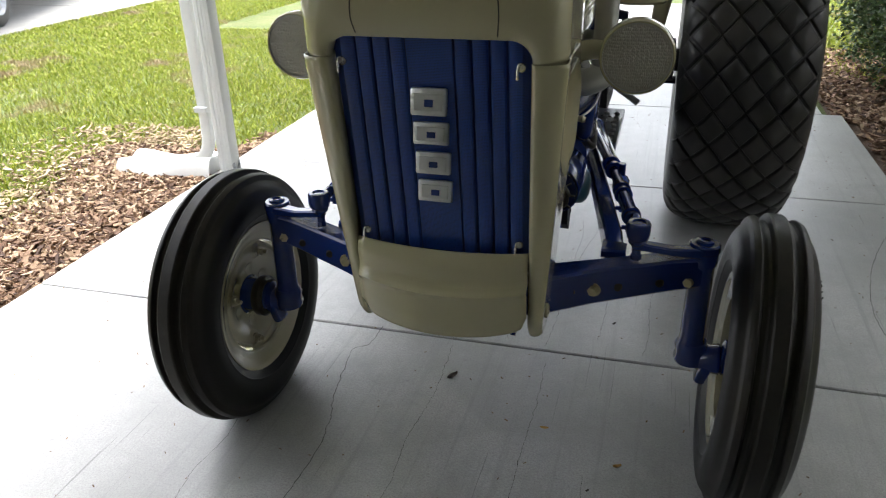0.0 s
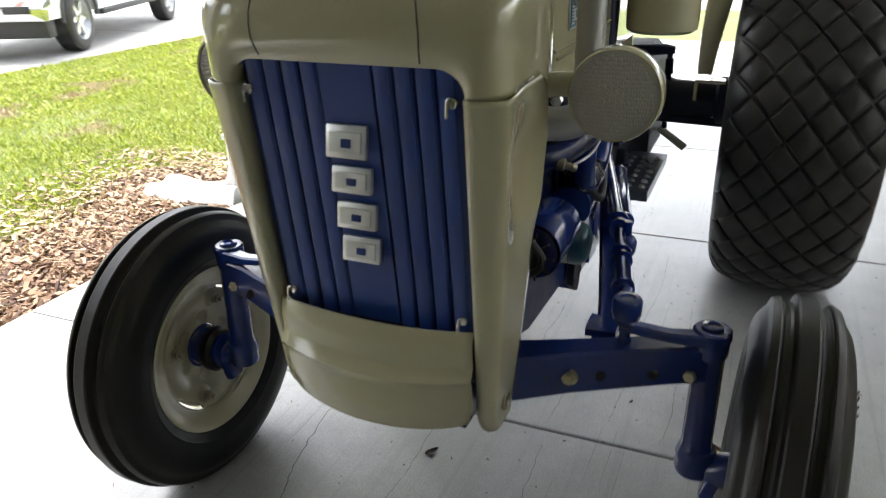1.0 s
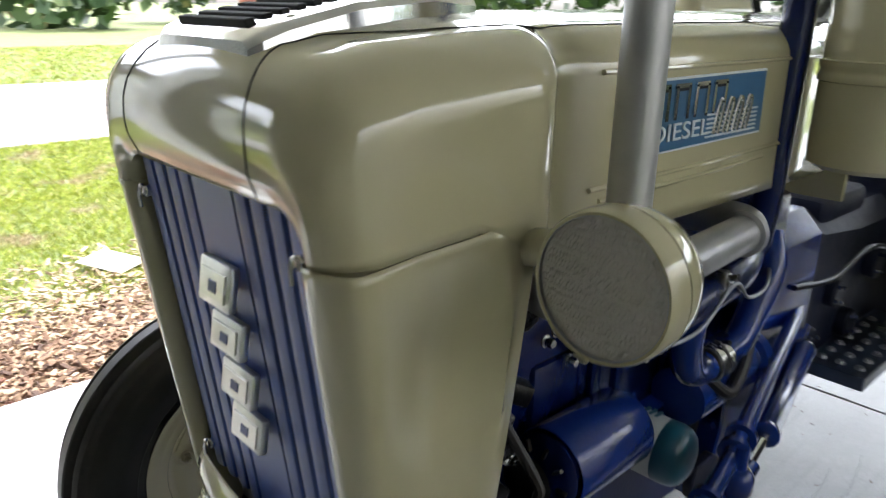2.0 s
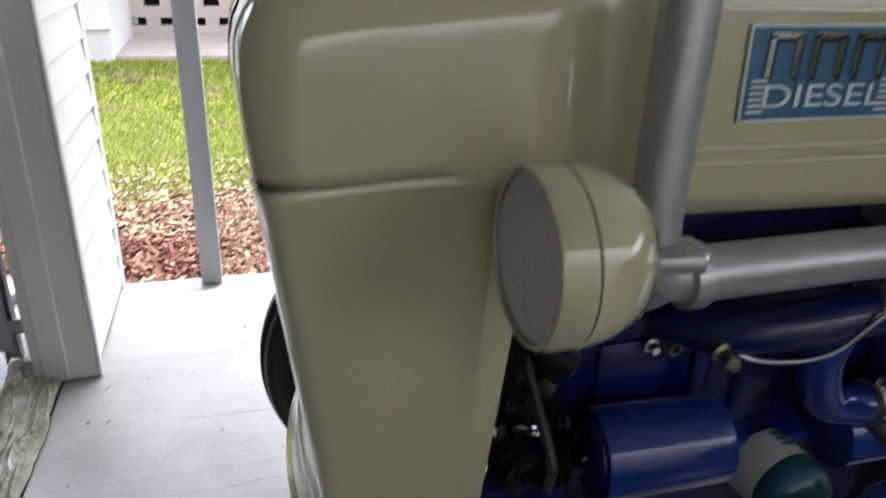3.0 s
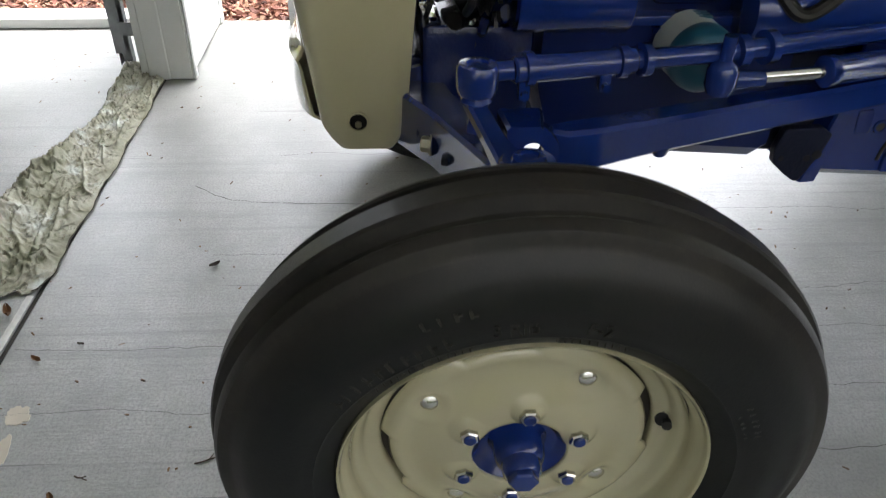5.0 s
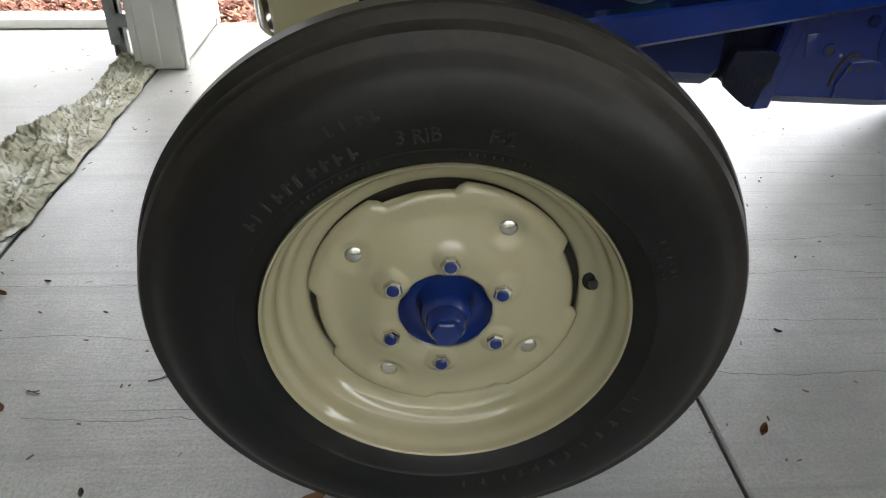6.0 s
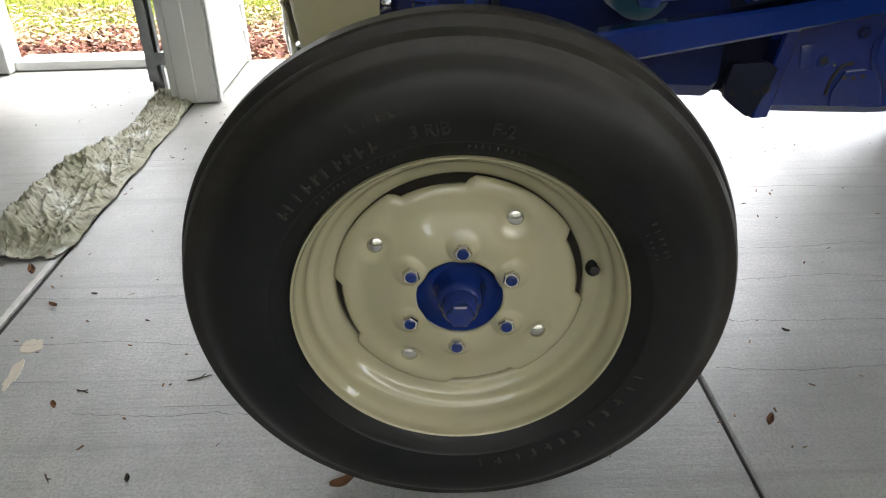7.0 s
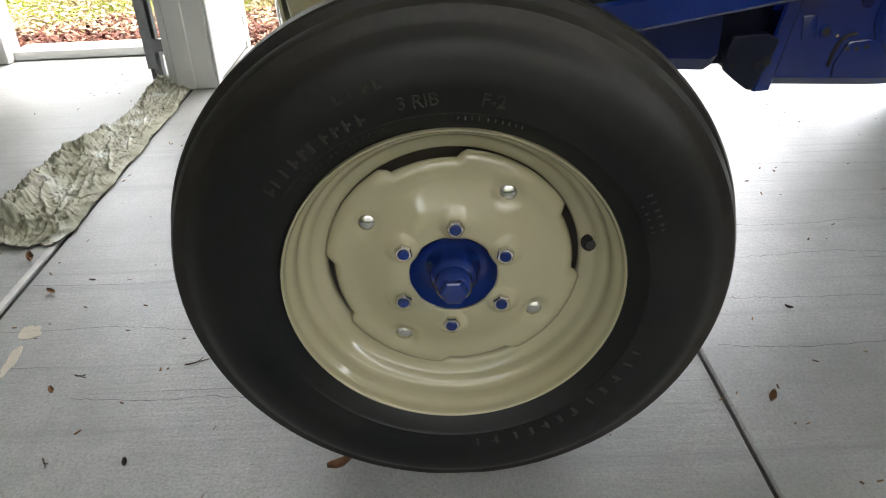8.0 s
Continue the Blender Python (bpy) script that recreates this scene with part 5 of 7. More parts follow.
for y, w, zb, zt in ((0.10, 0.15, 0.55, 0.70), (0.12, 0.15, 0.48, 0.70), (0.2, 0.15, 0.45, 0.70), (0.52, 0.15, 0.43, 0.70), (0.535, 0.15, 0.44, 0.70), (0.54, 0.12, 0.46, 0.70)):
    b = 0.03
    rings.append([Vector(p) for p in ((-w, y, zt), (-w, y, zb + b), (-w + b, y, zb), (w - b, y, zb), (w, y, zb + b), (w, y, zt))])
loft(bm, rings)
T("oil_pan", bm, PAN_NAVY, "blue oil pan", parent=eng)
bm = bmesh.new()
box(bm, (0, 0.47, 0.70), (0.33, 0.80, 0.016), bev=0.003)
T("pan_flange", bm, BLUE, parent=eng)
for k in range(9):
    bolt("pan_bolt", eng, (0.157, 0.11 + k * 0.088, 0.69), (0.157, 0.11 + k * 0.088, 0.66), 0.008, 0.012, BLUE)
# timing cover and front plate
bm = bmesh.new()
rings = []
for y, w, z0, z1 in ((0.045, 0.135, 0.62, 1.02), (0.0, 0.125, 0.63, 1.0), (-0.015, 0.11, 0.65, 0.97)):
    rings.append([Vector(p) for p in ((-w, y, z0), (w, y, z0), (w, y, z1 - 0.06), (w * 0.6, y, z1), (-w * 0.6, y, z1), (-w, y, z1 - 0.06))])
loft(bm, rings)
T("timing_cover", bm, NAVY, parent=eng)
# fan, pulleys, belt
for prof, a, b in (([(0, 0), (0.05, 0), (0.062, 0.004), (0.05, 0.012), (0.062, 0.02), (0.05, 0.024), (0.0, 0.024)], (0, -0.05, 0.98), (0, -0.09, 0.98)), ([(0, 0), (0.065, 0), (0.078, 0.004), (0.066, 0.012), (0.078, 0.02), (0.06, 0.024), (0.0, 0.024)], (0, -0.02, 0.72), (0, -0.06, 0.72)), ([(0, 0), (0.028, 0), (0.036, 0.004), (0.028, 0.01), (0.036, 0.016), (0.026, 0.02), (0.0, 0.02)], (0.199, 0.004, 0.757), (0.199, -0.04, 0.757))):
    bm = bmesh.new()
    lathe(bm, prof, along(a, b), 28)
    T("pulley", bm, BLACK, "black belt pulley")
bm = bmesh.new()
tube(bm, [(0.03, -0.068, 1.035), (0.215, -0.03, 0.81), (0.236, -0.028, 0.765), (0.21, -0.03, 0.735), (0.05, -0.04, 0.655), (-0.03, -0.045, 0.648), (-0.075, -0.045, 0.72), (-0.05, -0.065, 0.98), (-0.02, -0.068, 1.03), (0.03, -0.068, 1.035)], 0.0075, 8, 6)
T("fan_belt", bm, HOSE, "black rubber fan belt")
bm = bmesh.new()
rod(bm, (0, -0.05, 0.95), (0, -0.115, 0.95), 0.04, n=20)
fan = T("fan", bm, BLACK, "black engine fan")
for k in range(6):
    bm = bmesh.new()
    a = k * math.pi / 3 + 0.3
    m = Matrix.Translation((0, -0.105, 0.95)) @ Matrix.Rotation(a, 4, "Y") @ Matrix.Translation((0, 0, 0.115)) @ Matrix.Rotation(0.5, 4, "Z")
    vs = box(bm, (0, 0, 0), (0.085, 0.004, 0.15), bev=0.0015, seg=1)
    bmesh.ops.transform(bm, verts=vs, matrix=m)
    T("blade", bm, BLACK, parent=fan)
bm = bmesh.new()
box(bm, (0, -0.195, 0.89), (0.37, 0.075, 0.52), bev=0.012)
box(bm, (0, -0.195, 1.16), (0.34, 0.09, 0.05), bev=0.015)
box(bm, (0, -0.195, 0.62), (0.36, 0.09, 0.05), bev=0.015)
T("radiator", bm, BLACK, "black radiator core")
bm = bmesh.new()
for k in range(34):
    for s in (1, -1):
        box(bm, (s * 0.1855, -0.195, 0.66 + k * 0.0142), (0.004, 0.06, 0.004))
T("radiator_fins", bm, STEEL, smooth=False)
bm = bmesh.new()
tube(bm, [(0.06, -0.16, 1.13), (0.09, -0.1, 1.12), (0.085, -0.03, 1.09), (0.07, 0.04, 1.06)], 0.024, 14, 6)
T("radiator_hose", bm, HOSE, "black radiator hose")
bm = bmesh.new()
tube(bm, [(-0.1, -0.16, 0.66), (-0.1, -0.08, 0.66), (-0.05, -0.03, 0.74), (0, -0.02, 0.84)], 0.024, 14, 6)
T("radiator_hose", bm, HOSE, "black radiator hose")
# lower front frame plates beside the radiator
for s in (1, -1):
    bm = bmesh.new()
    rings = []
    for x in (s * 0.150, s * 0.162):
        rings.append([Vector((x, y, z)) for y, z in ((-0.24, 0.50), (-0.24, 0.60), (-0.12, 0.62), (0.02, 0.66), (0.07, 0.66), (0.07, 0.56), (0.02, 0.53), (-0.12, 0.50))])
    loft(bm, rings)
    T("frame_plate", bm, NAVY, "dark blue front frame plate", smooth=False)
# generator under its half-round shield
bm = bmesh.new()
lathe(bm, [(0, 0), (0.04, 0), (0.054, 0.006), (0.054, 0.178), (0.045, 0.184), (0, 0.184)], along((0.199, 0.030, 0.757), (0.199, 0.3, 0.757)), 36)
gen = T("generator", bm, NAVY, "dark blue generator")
bm = bmesh.new()
rings = []
for y in (0.040, 0.042, 0.211, 0.213):
    rr_ = 0.0605 if y in (0.042, 0.211) else 0.0595
    row = []
    for k in range(25):
        a = radians(-88 + 240 * k / 24)
        row.append(Vector((0.199 + rr_ * math.cos(a), y, 0.757 + rr_ * math.sin(a))))
    rings.append(row)
loft(bm, rings, closed=False)
sh = T("shield", bm, BLUE, "glossy blue generator shield", parent=gen)
sd = sh.modifiers.new("thickness", "SOLIDIFY")
sd.thickness = 0.002
for k in range(10):
    bm = bmesh.new()
    a = k * 0.628
    box(bm, (0.199 + 0.045 * math.cos(a), 0.012, 0.757 + 0.045 * math.sin(a)), (0.016, 0.006, 0.004), Matrix.Rotation(-a, 3, "Y"))
    T("fan_vane", bm, BLACK, parent=gen, smooth=False)
bm = bmesh.new()
tube(bm, [(0.18, 0.0, 0.71), (0.18, -0.005, 0.69), (0.14, 0.0, 0.67)], 0.009, 8, 4)
T("generator_bracket", bm, NAVY, parent=gen)
bm = bmesh.new()
rod(bm, (0.199, 0.03, 0.725), (0.15, 0.03, 0.70), 0.012, n=10)
T("generator_bracket", bm, NAVY, parent=gen)
bm = bmesh.new()
rod(bm, (0.199, 0.18, 0.725), (0.15, 0.18, 0.70), 0.012, n=10)
T("generator_bracket", bm, NAVY, parent=gen)
bm = bmesh.new()
tube(bm, [(0.19, 0.198, 0.757), (0.205, 0.199, 0.745), (0.18, 0.235, 0.73)], 0.004, 6, 4)
rod(bm, (0.19, 0.205, 0.743), (0.19, 0.199, 0.743), 0.008, n=6)
T("terminal", bm, ZINC, "bright cable terminals", parent=gen)
# oil filter
fd = Vector((1.0, 0.12, -0.05)).normalized()
f0 = Vector((0.152, 0.334, 0.664))
bm = bmesh.new()
lathe(bm, [(0, 0), (0.050, 0), (0.0535, 0.004), (0.0535, 0.054), (0.053, 0.056)], along(f0, f0 + fd), 40)
of = T("oil_filter", bm, OFFWHITE, "white and teal oil filter canister")
bm = bmesh.new()
lathe(bm, [(0.053, 0.0555), (0.054, 0.058), (0.054, 0.075), (0.0515, 0.088), (0.043, 0.099), (0.028, 0.106), (0.012, 0.1085), (0, 0.109)], along(f0, f0 + fd), 40)
T("canister", bm, TEAL, "teal lower canister", parent=of)
bm = bmesh.new()
for k in range(3):
    q = f0 + fd * (0.014 + 0.011 * k) + Vector((0, 0.012, 0.0525))
    box(bm, q, (0.006, 0.022, 0.003))
T("label_bar", bm, TEAL, parent=of, smooth=False)
bm = bmesh.new()
rod(bm, f0 - fd * 0.07, f0 + fd * 0.003, 0.05, 0.045, 24, 0.006)
T("filter_head", bm, NAVY, parent=of)
# coolant manifold and elbow hose
bm = bmesh.new()
tube(bm, [(0.14, 0.15, 0.91), (0.195, 0.20, 0.918), (0.232, 0.275, 0.938), (0.24, 0.36, 0.952), (0.232, 0.46, 0.957), (0.20, 0.56, 0.96)], 0.031, 16, 6)
T("manifold", bm, NAVY, "blue cast manifold runner")
bm = bmesh.new()
tube(bm, [(0.235, 0.352, 0.95), (0.236, 0.328, 0.93), (0.236, 0.315, 0.88), (0.232, 0.342, 0.822), (0.228, 0.388, 0.803), (0.226, 0.428, 0.802)], 0.026, 18, 6)
tube(bm, [(0.226, 0.438, 0.802), (0.226, 0.475, 0.804), (0.226, 0.52, 0.812), (0.224, 0.57, 0.85), (0.225, 0.62, 0.92), (0.2, 0.65, 0.98)], 0.026, 18, 6)
T("water_pipe", bm, BLUE, "blue bent water pipe")
bm = bmesh.new()
rod(bm, (0.226, 0.410, 0.802), (0.226, 0.464, 0.803), 0.0295, n=22, bev=0.003)
hz = T("hose", bm, HOSE, "black rubber hose joint")
for y in (0.424, 0.450):
    bm = bmesh.new()
    lathe(bm, [(0.0298, 0), (0.0318, 0.0005), (0.0318, 0.0155), (0.0298, 0.016)], along((0.226, y - 0.006, 0.802), (0.226, y + 0.1, 0.804)), 26)
    rod(bm, (0.226, y, 0.834), (0.246, y, 0.838), 0.005, n=8)
    box(bm, (0.227, y, 0.833), (0.012, 0.014, 0.010), bev=0.001, seg=1)
    T("hose_clamp", bm, ZINC, "bright hose clamp", parent=hz)
bm = bmesh.new()
box(bm, (0.258, 0.36, 0.978), (0.02, 0.018, 0.03), bev=0.003)
rod(bm, (0.262, 0.36, 0.982), (0.282, 0.36, 0.987), 0.006, n=6)
T("wire_clip", bm, ZINC)
bm = bmesh.new()
tube(bm, [(0.205, 0.19, 0.90), (0.232, 0.24, 0.89), (0.262, 0.30, 0.912), (0.278, 0.36, 0.975), (0.268, 0.44, 0.93), (0.25, 0.55, 0.92), (0.2, 0.66, 0.95)], 0.003, 6, 6)
T("fuel_line", bm, STEEL, "thin steel line")
bm = bmesh.new()
tube(bm, [(0.20, 0.50, 0.93), (0.215, 0.54, 0.91), (0.21, 0.60, 0.95), (0.19, 0.66, 1.0)], 0.0035, 6, 6)
T("wire", bm, RED_WIRE, "red wire")
# sender, bolts and ports high on the block
for x, y, z, r in ((0.170, 0.132, 0.876, 0.0072), (0.170, 0.098, 0.932, 0.007), (0.170, 0.075, 0.924, 0.007), (0.15, 0.03, 0.845, 0.006), (0.15, -0.005, 0.79, 0.005)):
    bolt("engine_bolt", eng, (x - 0.02, y, z), (x + 0.02, y, z), r, 0.016, ZINC, "bright plated bolt")
bm = bmesh.new()
lathe(bm, [(0.006, 0), (0.0088, 0.0), (0.0088, 0.022), (0.006, 0.022), (0.006, 0.004)], along((0.14, 0.162, 0.872), (0.3, 0.166, 0.866)), 18)
T("open_port", bm, BRASSY, parent=eng)
bm = bmesh.new()
lathe(bm, [(0, 0), (0.014, 0), (0.014, 0.014), (0.008, 0.017), (0.008, 0.032), (0.010, 0.034), (0.006, 0.042), (0, 0.042)], along((0.208, 0.182, 0.905), (0.318, 0.192, 0.885)), 18)
T("sender_unit", bm, BRASSY, "brass sender unit", parent=eng)
# injection pump / starter side bodies
bm = bmesh.new()
lathe(bm, [(0, 0), (0.04, 0), (0.052, 0.006), (0.052, 0.20), (0.045, 0.21), (0.045, 0.23), (0.056, 0.235), (0.056, 0.26), (0, 0.26)], along((0.185, 0.405, 0.725), (0.185, 0.9, 0.73)), 32)
T("starter_motor", bm, BLUE, "blue starter motor")
bm = bmesh.new()
rod(bm, (0.20, 0.48, 0.79), (0.20, 0.62, 0.79), 0.026, n=18, bev=0.003)
T("starter_solenoid", bm, BLUE)
bm = bmesh.new()
tube(bm, [(0.222, 0.44, 0.765), (0.245, 0.475, 0.735), (0.243, 0.52, 0.76), (0.232, 0.56, 0.805), (0.225, 0.6, 0.85)], 0.011, 10, 6)
T("cable_sleeve", bm, HOSE, "black cable sleeve")
for k in range(9):
    bm = bmesh.new()
    rod(bm, (0.14, 0.015 - 0.03 * (k % 3), 0.66 + 0.045 * k), (0.165 + 0.02 * (k % 2), -0.02 - 0.03 * (k % 3), 0.665 + 0.042 * k), 0.011 + 0.004 * (k % 3), n=10)
    T("fitting", bm, BLACK, "black greasy pipe fitting")
    bm = bmesh.new()
    box(bm, (0.12 + 0.02 * (k % 3), -0.06 + 0.012 * k, 0.64 + 0.048 * k), (0.05, 0.03, 0.035), Euler((0.3 * k, 0.4, 0.2 * k)).to_matrix(), bev=0.005)
    T("bracket", bm, BLACK, "black greasy bracket")
for k in range(8):
    bolt("front_bolt", tractor, (0.165, -0.02 - 0.013 * k, 0.70 + 0.04 * k), (0.21, -0.03 - 0.013 * k, 0.705 + 0.04 * k), 0.005 + 0.002 * (k % 2), 0.012, BLACK if k % 4 else ZINC)

# -- clutch housing, transmission, rear axle --
for nm, mt, lab, secs in (
    ("clutch_housing", PAN_BLUE, "blue clutch housing", ((0.64, 0.164, 0.405, 0.93), (0.85, 0.165, 0.395, 0.95), (1.02, 0.165, 0.40, 0.95))),
    ("transmission", DEEP_NAVY, "dark blue transmission housing", ((1.02, 0.165, 0.40, 0.95), (1.12, 0.14, 0.42, 0.92), (1.4, 0.13, 0.45, 0.88), (1.65, 0.14, 0.46, 0.88), (1.72, 0.19, 0.44, 0.92), (2.1, 0.19, 0.44, 0.92))),
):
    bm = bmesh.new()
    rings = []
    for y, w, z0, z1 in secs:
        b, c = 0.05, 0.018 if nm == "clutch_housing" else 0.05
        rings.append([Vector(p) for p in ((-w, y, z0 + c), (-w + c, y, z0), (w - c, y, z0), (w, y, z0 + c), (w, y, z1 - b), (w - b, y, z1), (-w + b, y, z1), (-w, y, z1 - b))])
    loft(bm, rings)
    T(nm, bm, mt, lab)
# recess between pan and flange; its shade is put into the near-black colour
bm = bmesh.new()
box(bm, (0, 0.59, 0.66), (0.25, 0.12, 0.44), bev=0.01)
T("bell_front", bm, DEEP_NAVY, "front face of the clutch housing, coloured dark as a shaded recess")
bm = bmesh.new()
rings = []
for x, d in ((-0.172, 0.004), (-0.168, 0.0), (0.168, 0.0), (0.172, 0.004)):
    rings.append([Vector((x, y, z)) for y, z in ((0.640 + d, 0.93), (0.640 + d, 0.56), (0.606 + d, 0.398), (0.640 - d, 0.400), (0.672 - d, 0.56), (0.672 - d, 0.93))])
loft(bm, rings)
fl = T("housing_flange", bm, PAN_BLUE, "blue clutch housing flange", smooth=False)
for z in (0.50, 0.56):
    bolt("flange_bolt", fl, (0.15, 0.642, z + 0.06), (0.15, 0.60, z + 0.06), 0.012, 0.018, BLUE)
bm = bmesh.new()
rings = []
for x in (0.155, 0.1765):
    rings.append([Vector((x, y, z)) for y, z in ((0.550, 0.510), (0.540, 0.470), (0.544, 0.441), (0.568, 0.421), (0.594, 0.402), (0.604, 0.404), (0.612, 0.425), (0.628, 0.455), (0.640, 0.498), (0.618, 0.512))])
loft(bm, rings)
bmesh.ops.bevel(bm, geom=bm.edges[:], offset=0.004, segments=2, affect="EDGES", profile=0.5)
sb = T("side_bracket", bm, DEEP_NAVY, "dark blue bolted frame bracket", smooth=False)
for y, z, r in ((0.604, 0.452, 0.0065), (0.621, 0.459, 0.009), (0.556, 0.452, 0.005)):
    bm = bmesh.new()
    lathe(bm, [(0, 0.0), (r, 0.0), (r, -0.006)], along((0.178, y, z), (0.3, y, z)), 14)
    T("bolt_hole", bm, DARK, parent=sb)
# cover plate behind a dark groove, with three small holes
bm = bmesh.new()
rings = []
for x in (0.150, 0.1725):
    rings.append([Vector((x, y, z)) for y, z in ((0.757, 0.418), (0.757, 0.447), (0.775, 0.489), (0.812, 0.493), (0.845, 0.486), (0.862, 0.418))])
loft(bm, rings)
bmesh.ops.bevel(bm, geom=bm.edges[:], offset=0.003, segments=2, affect="EDGES", profile=0.5)
cp = T("cover_plate", bm, PAN_BLUE, "blue housing cover plate", smooth=False)
for y, z in ((0.774, 0.476), (0.792, 0.475), (0.810, 0.478)):
    bm = bmesh.new()
    lathe(bm, [(0, 0.0), (0.0045, 0.0), (0.0045, -0.006)], along((0.1735, y, z), (0.3, y, z)), 12)
    T("plate_hole", bm, DARK, parent=cp)
bm = bmesh.new()
tube(bm, [(0.163, 0.790, 0.502), (0.163, 0.768, 0.496), (0.163, 0.753, 0.470), (0.163, 0.748, 0.440)], 0.0045, 8, 5)
T("groove", bm, BLACK, "dark cast groove", parent=cp)
# raised pad and port hole beside it
bm = bmesh.new()
box(bm, (0.155, 0.696, 0.518), (0.026, 0.030, 0.048), Matrix.Rotation(0.12, 3, "X"), bev=0.005)
pad = T("cast_pad", bm, PAN_BLUE, "raised pad on the clutch housing")
bm = bmesh.new()
box(bm, (0.156, 0.713, 0.515), (0.010, 0.006, 0.046), Matrix.Rotation(0.12, 3, "X"), bev=0.002)
T("groove", bm, BLACK, parent=pad)
bm = bmesh.new()
lathe(bm, [(0.0085, -0.012), (0.0085, 0.0), (0.0125, 0.0005), (0.0145, -0.004)], along((0.1665, 0.730, 0.508), (0.3, 0.730, 0.508)), 22)
pr = T("port_rim", bm, PAN_BLUE)
bm = bmesh.new()
lathe(bm, [(0, -0.002), (0.009, -0.002), (0.009, -0.01)], along((0.1665, 0.730, 0.508), (0.3, 0.730, 0.508)), 18)
T("port_hole", bm, DARK, parent=pr)
bolt("housing_bolt", tractor, (0.158, 0.795, 0.562), (0.2, 0.795, 0.562), 0.012, 0.014, NAVY)
bolt("housing_bolt", tractor, (0.160, 0.752, 0.500), (0.2, 0.752, 0.500), 0.004, 0.008, ZINC)
bm = bmesh.new()
rod(bm, (0.155, 0.905, 0.53), (0.178, 0.905, 0.53), 0.088, n=36, bev=0.008)
rod(bm, (0.176, 0.905, 0.53), (0.184, 0.905, 0.53), 0.058, n=28, bev=0.003)
T("round_cover", bm, PAN_BLUE, "round blue inspection cover")
bm = bmesh.new()
rod(bm, (0.1, 0.80, 0.388), (0.1, 0.80, 0.405), 0.016, n=6)
T("drain_plug", bm, NAVY)
AXLE_Y, RW = 1.86, 0.665
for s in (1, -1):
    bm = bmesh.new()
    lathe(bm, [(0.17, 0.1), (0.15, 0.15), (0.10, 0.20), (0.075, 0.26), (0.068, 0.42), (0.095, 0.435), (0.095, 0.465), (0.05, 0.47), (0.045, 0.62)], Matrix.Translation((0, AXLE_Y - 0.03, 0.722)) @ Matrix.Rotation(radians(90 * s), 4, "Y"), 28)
    T("rear_axle", bm, DEEP_NAVY, "dark blue rear axle housing")


def rear_wheel(s):
    w = new("rear_wheel")
    w.parent = tractor
    w.matrix_basis = Matrix.Translation((s * 0.732, AXLE_Y, RW)) @ Matrix.Rotation(radians(90 * s), 4, "Y")
    tagged(w, label="wide black diamond-tread turf tyre on a cream wheel")
    half = [(0.0, 0.665), (0.08, 0.662), (0.15, 0.652), (0.20, 0.632), (0.235, 0.600), (0.252, 0.555), (0.255, 0.50), (0.245, 0.44), (0.225, 0.395), (0.205, 0.372), (0.19, 0.36)]
    prof = [(r, -h) for h, r in half[::-1]] + [(r, h) for h, r in half[1:]]
    bm = bmesh.new()
    lathe(bm, prof, None, 96)
    tyre = part("tyre", bm, REAR_RUBBER, w, "black turf tyre with diamond tread", crease=40)
    # diamond lugs
    def surf(h):
        a = abs(h)
        for (h0, r0), (h1, r1) in zip(half, half[1:]):
            if h0 <= a <= h1:
                return r0 + (r1 - r0) * (a - h0) / (h1 - h0)
        return 0.6
    bm = bmesh.new()
    n = 30
    cells = (-0.228, -0.171, -0.114, -0.057, 0.0, 0.057, 0.114, 0.171, 0.228)
    for j, h in enumerate(cells):
        for i in range(n):
            a = 2 * math.pi * (i + 0.5 * (j % 2)) / n
            da, dh = math.pi / n * 0.955, 0.0550
            ring = []
            for scale, lift in ((1.0, -0.004), (0.93, 0.006), (0.86, 0.011), (0.76, 0.0135)):
                for ca, ch in ((1, 0), (0.5, 0.5), (0, 1), (-0.5, 0.5), (-1, 0), (-0.5, -0.5), (0, -1), (0.5, -0.5)):
                    hh = max(-0.247, min(0.247, h + ch * dh * scale))
                    r = surf(hh) + lift
                    ring.append(bm.verts.new((r * math.cos(a + ca * da * scale), r * math.sin(a + ca * da * scale), hh)))
            bm.faces.new(ring[24:])
            for q in range(3):
                for k in range(8):
                    k2 = (k + 1) % 8
                    bm.faces.new((ring[q * 8 + k], ring[q * 8 + k2], ring[q * 8 + 8 + k2], ring[q * 8 + 8 + k]))
    part("tread", bm, REAR_RUBBER, tyre, "raised diamond tread lugs", crease=60, kind="stuff")
    bm = bmesh.new()
    lathe(bm, [(0.365, -0.2), (0.375, -0.205), (0.37, -0.19), (0.34, -0.17), (0.33, -0.1), (0.33, 0.1), (0.34, 0.17), (0.37, 0.19), (0.375, 0.205), (0.365, 0.2), (0.325, 0.15), (0.322, 0.1), (0.322, -0.15)], None, 64, True)
    part("rim", bm, CREAM_IN, w)
    bm = bmesh.new()
    lathe(bm, [(0.06, -0.09), (0.15, -0.09), (0.24, -0.05), (0.33, -0.02), (0.33, -0.012), (0.24, -0.04), (0.15, -0.08), (0.06, -0.08)], None, 48, True)
    part("wheel_disc", bm, CREAM_IN, w)
    return w


rear_wheel(1)
rear_wheel(-1)
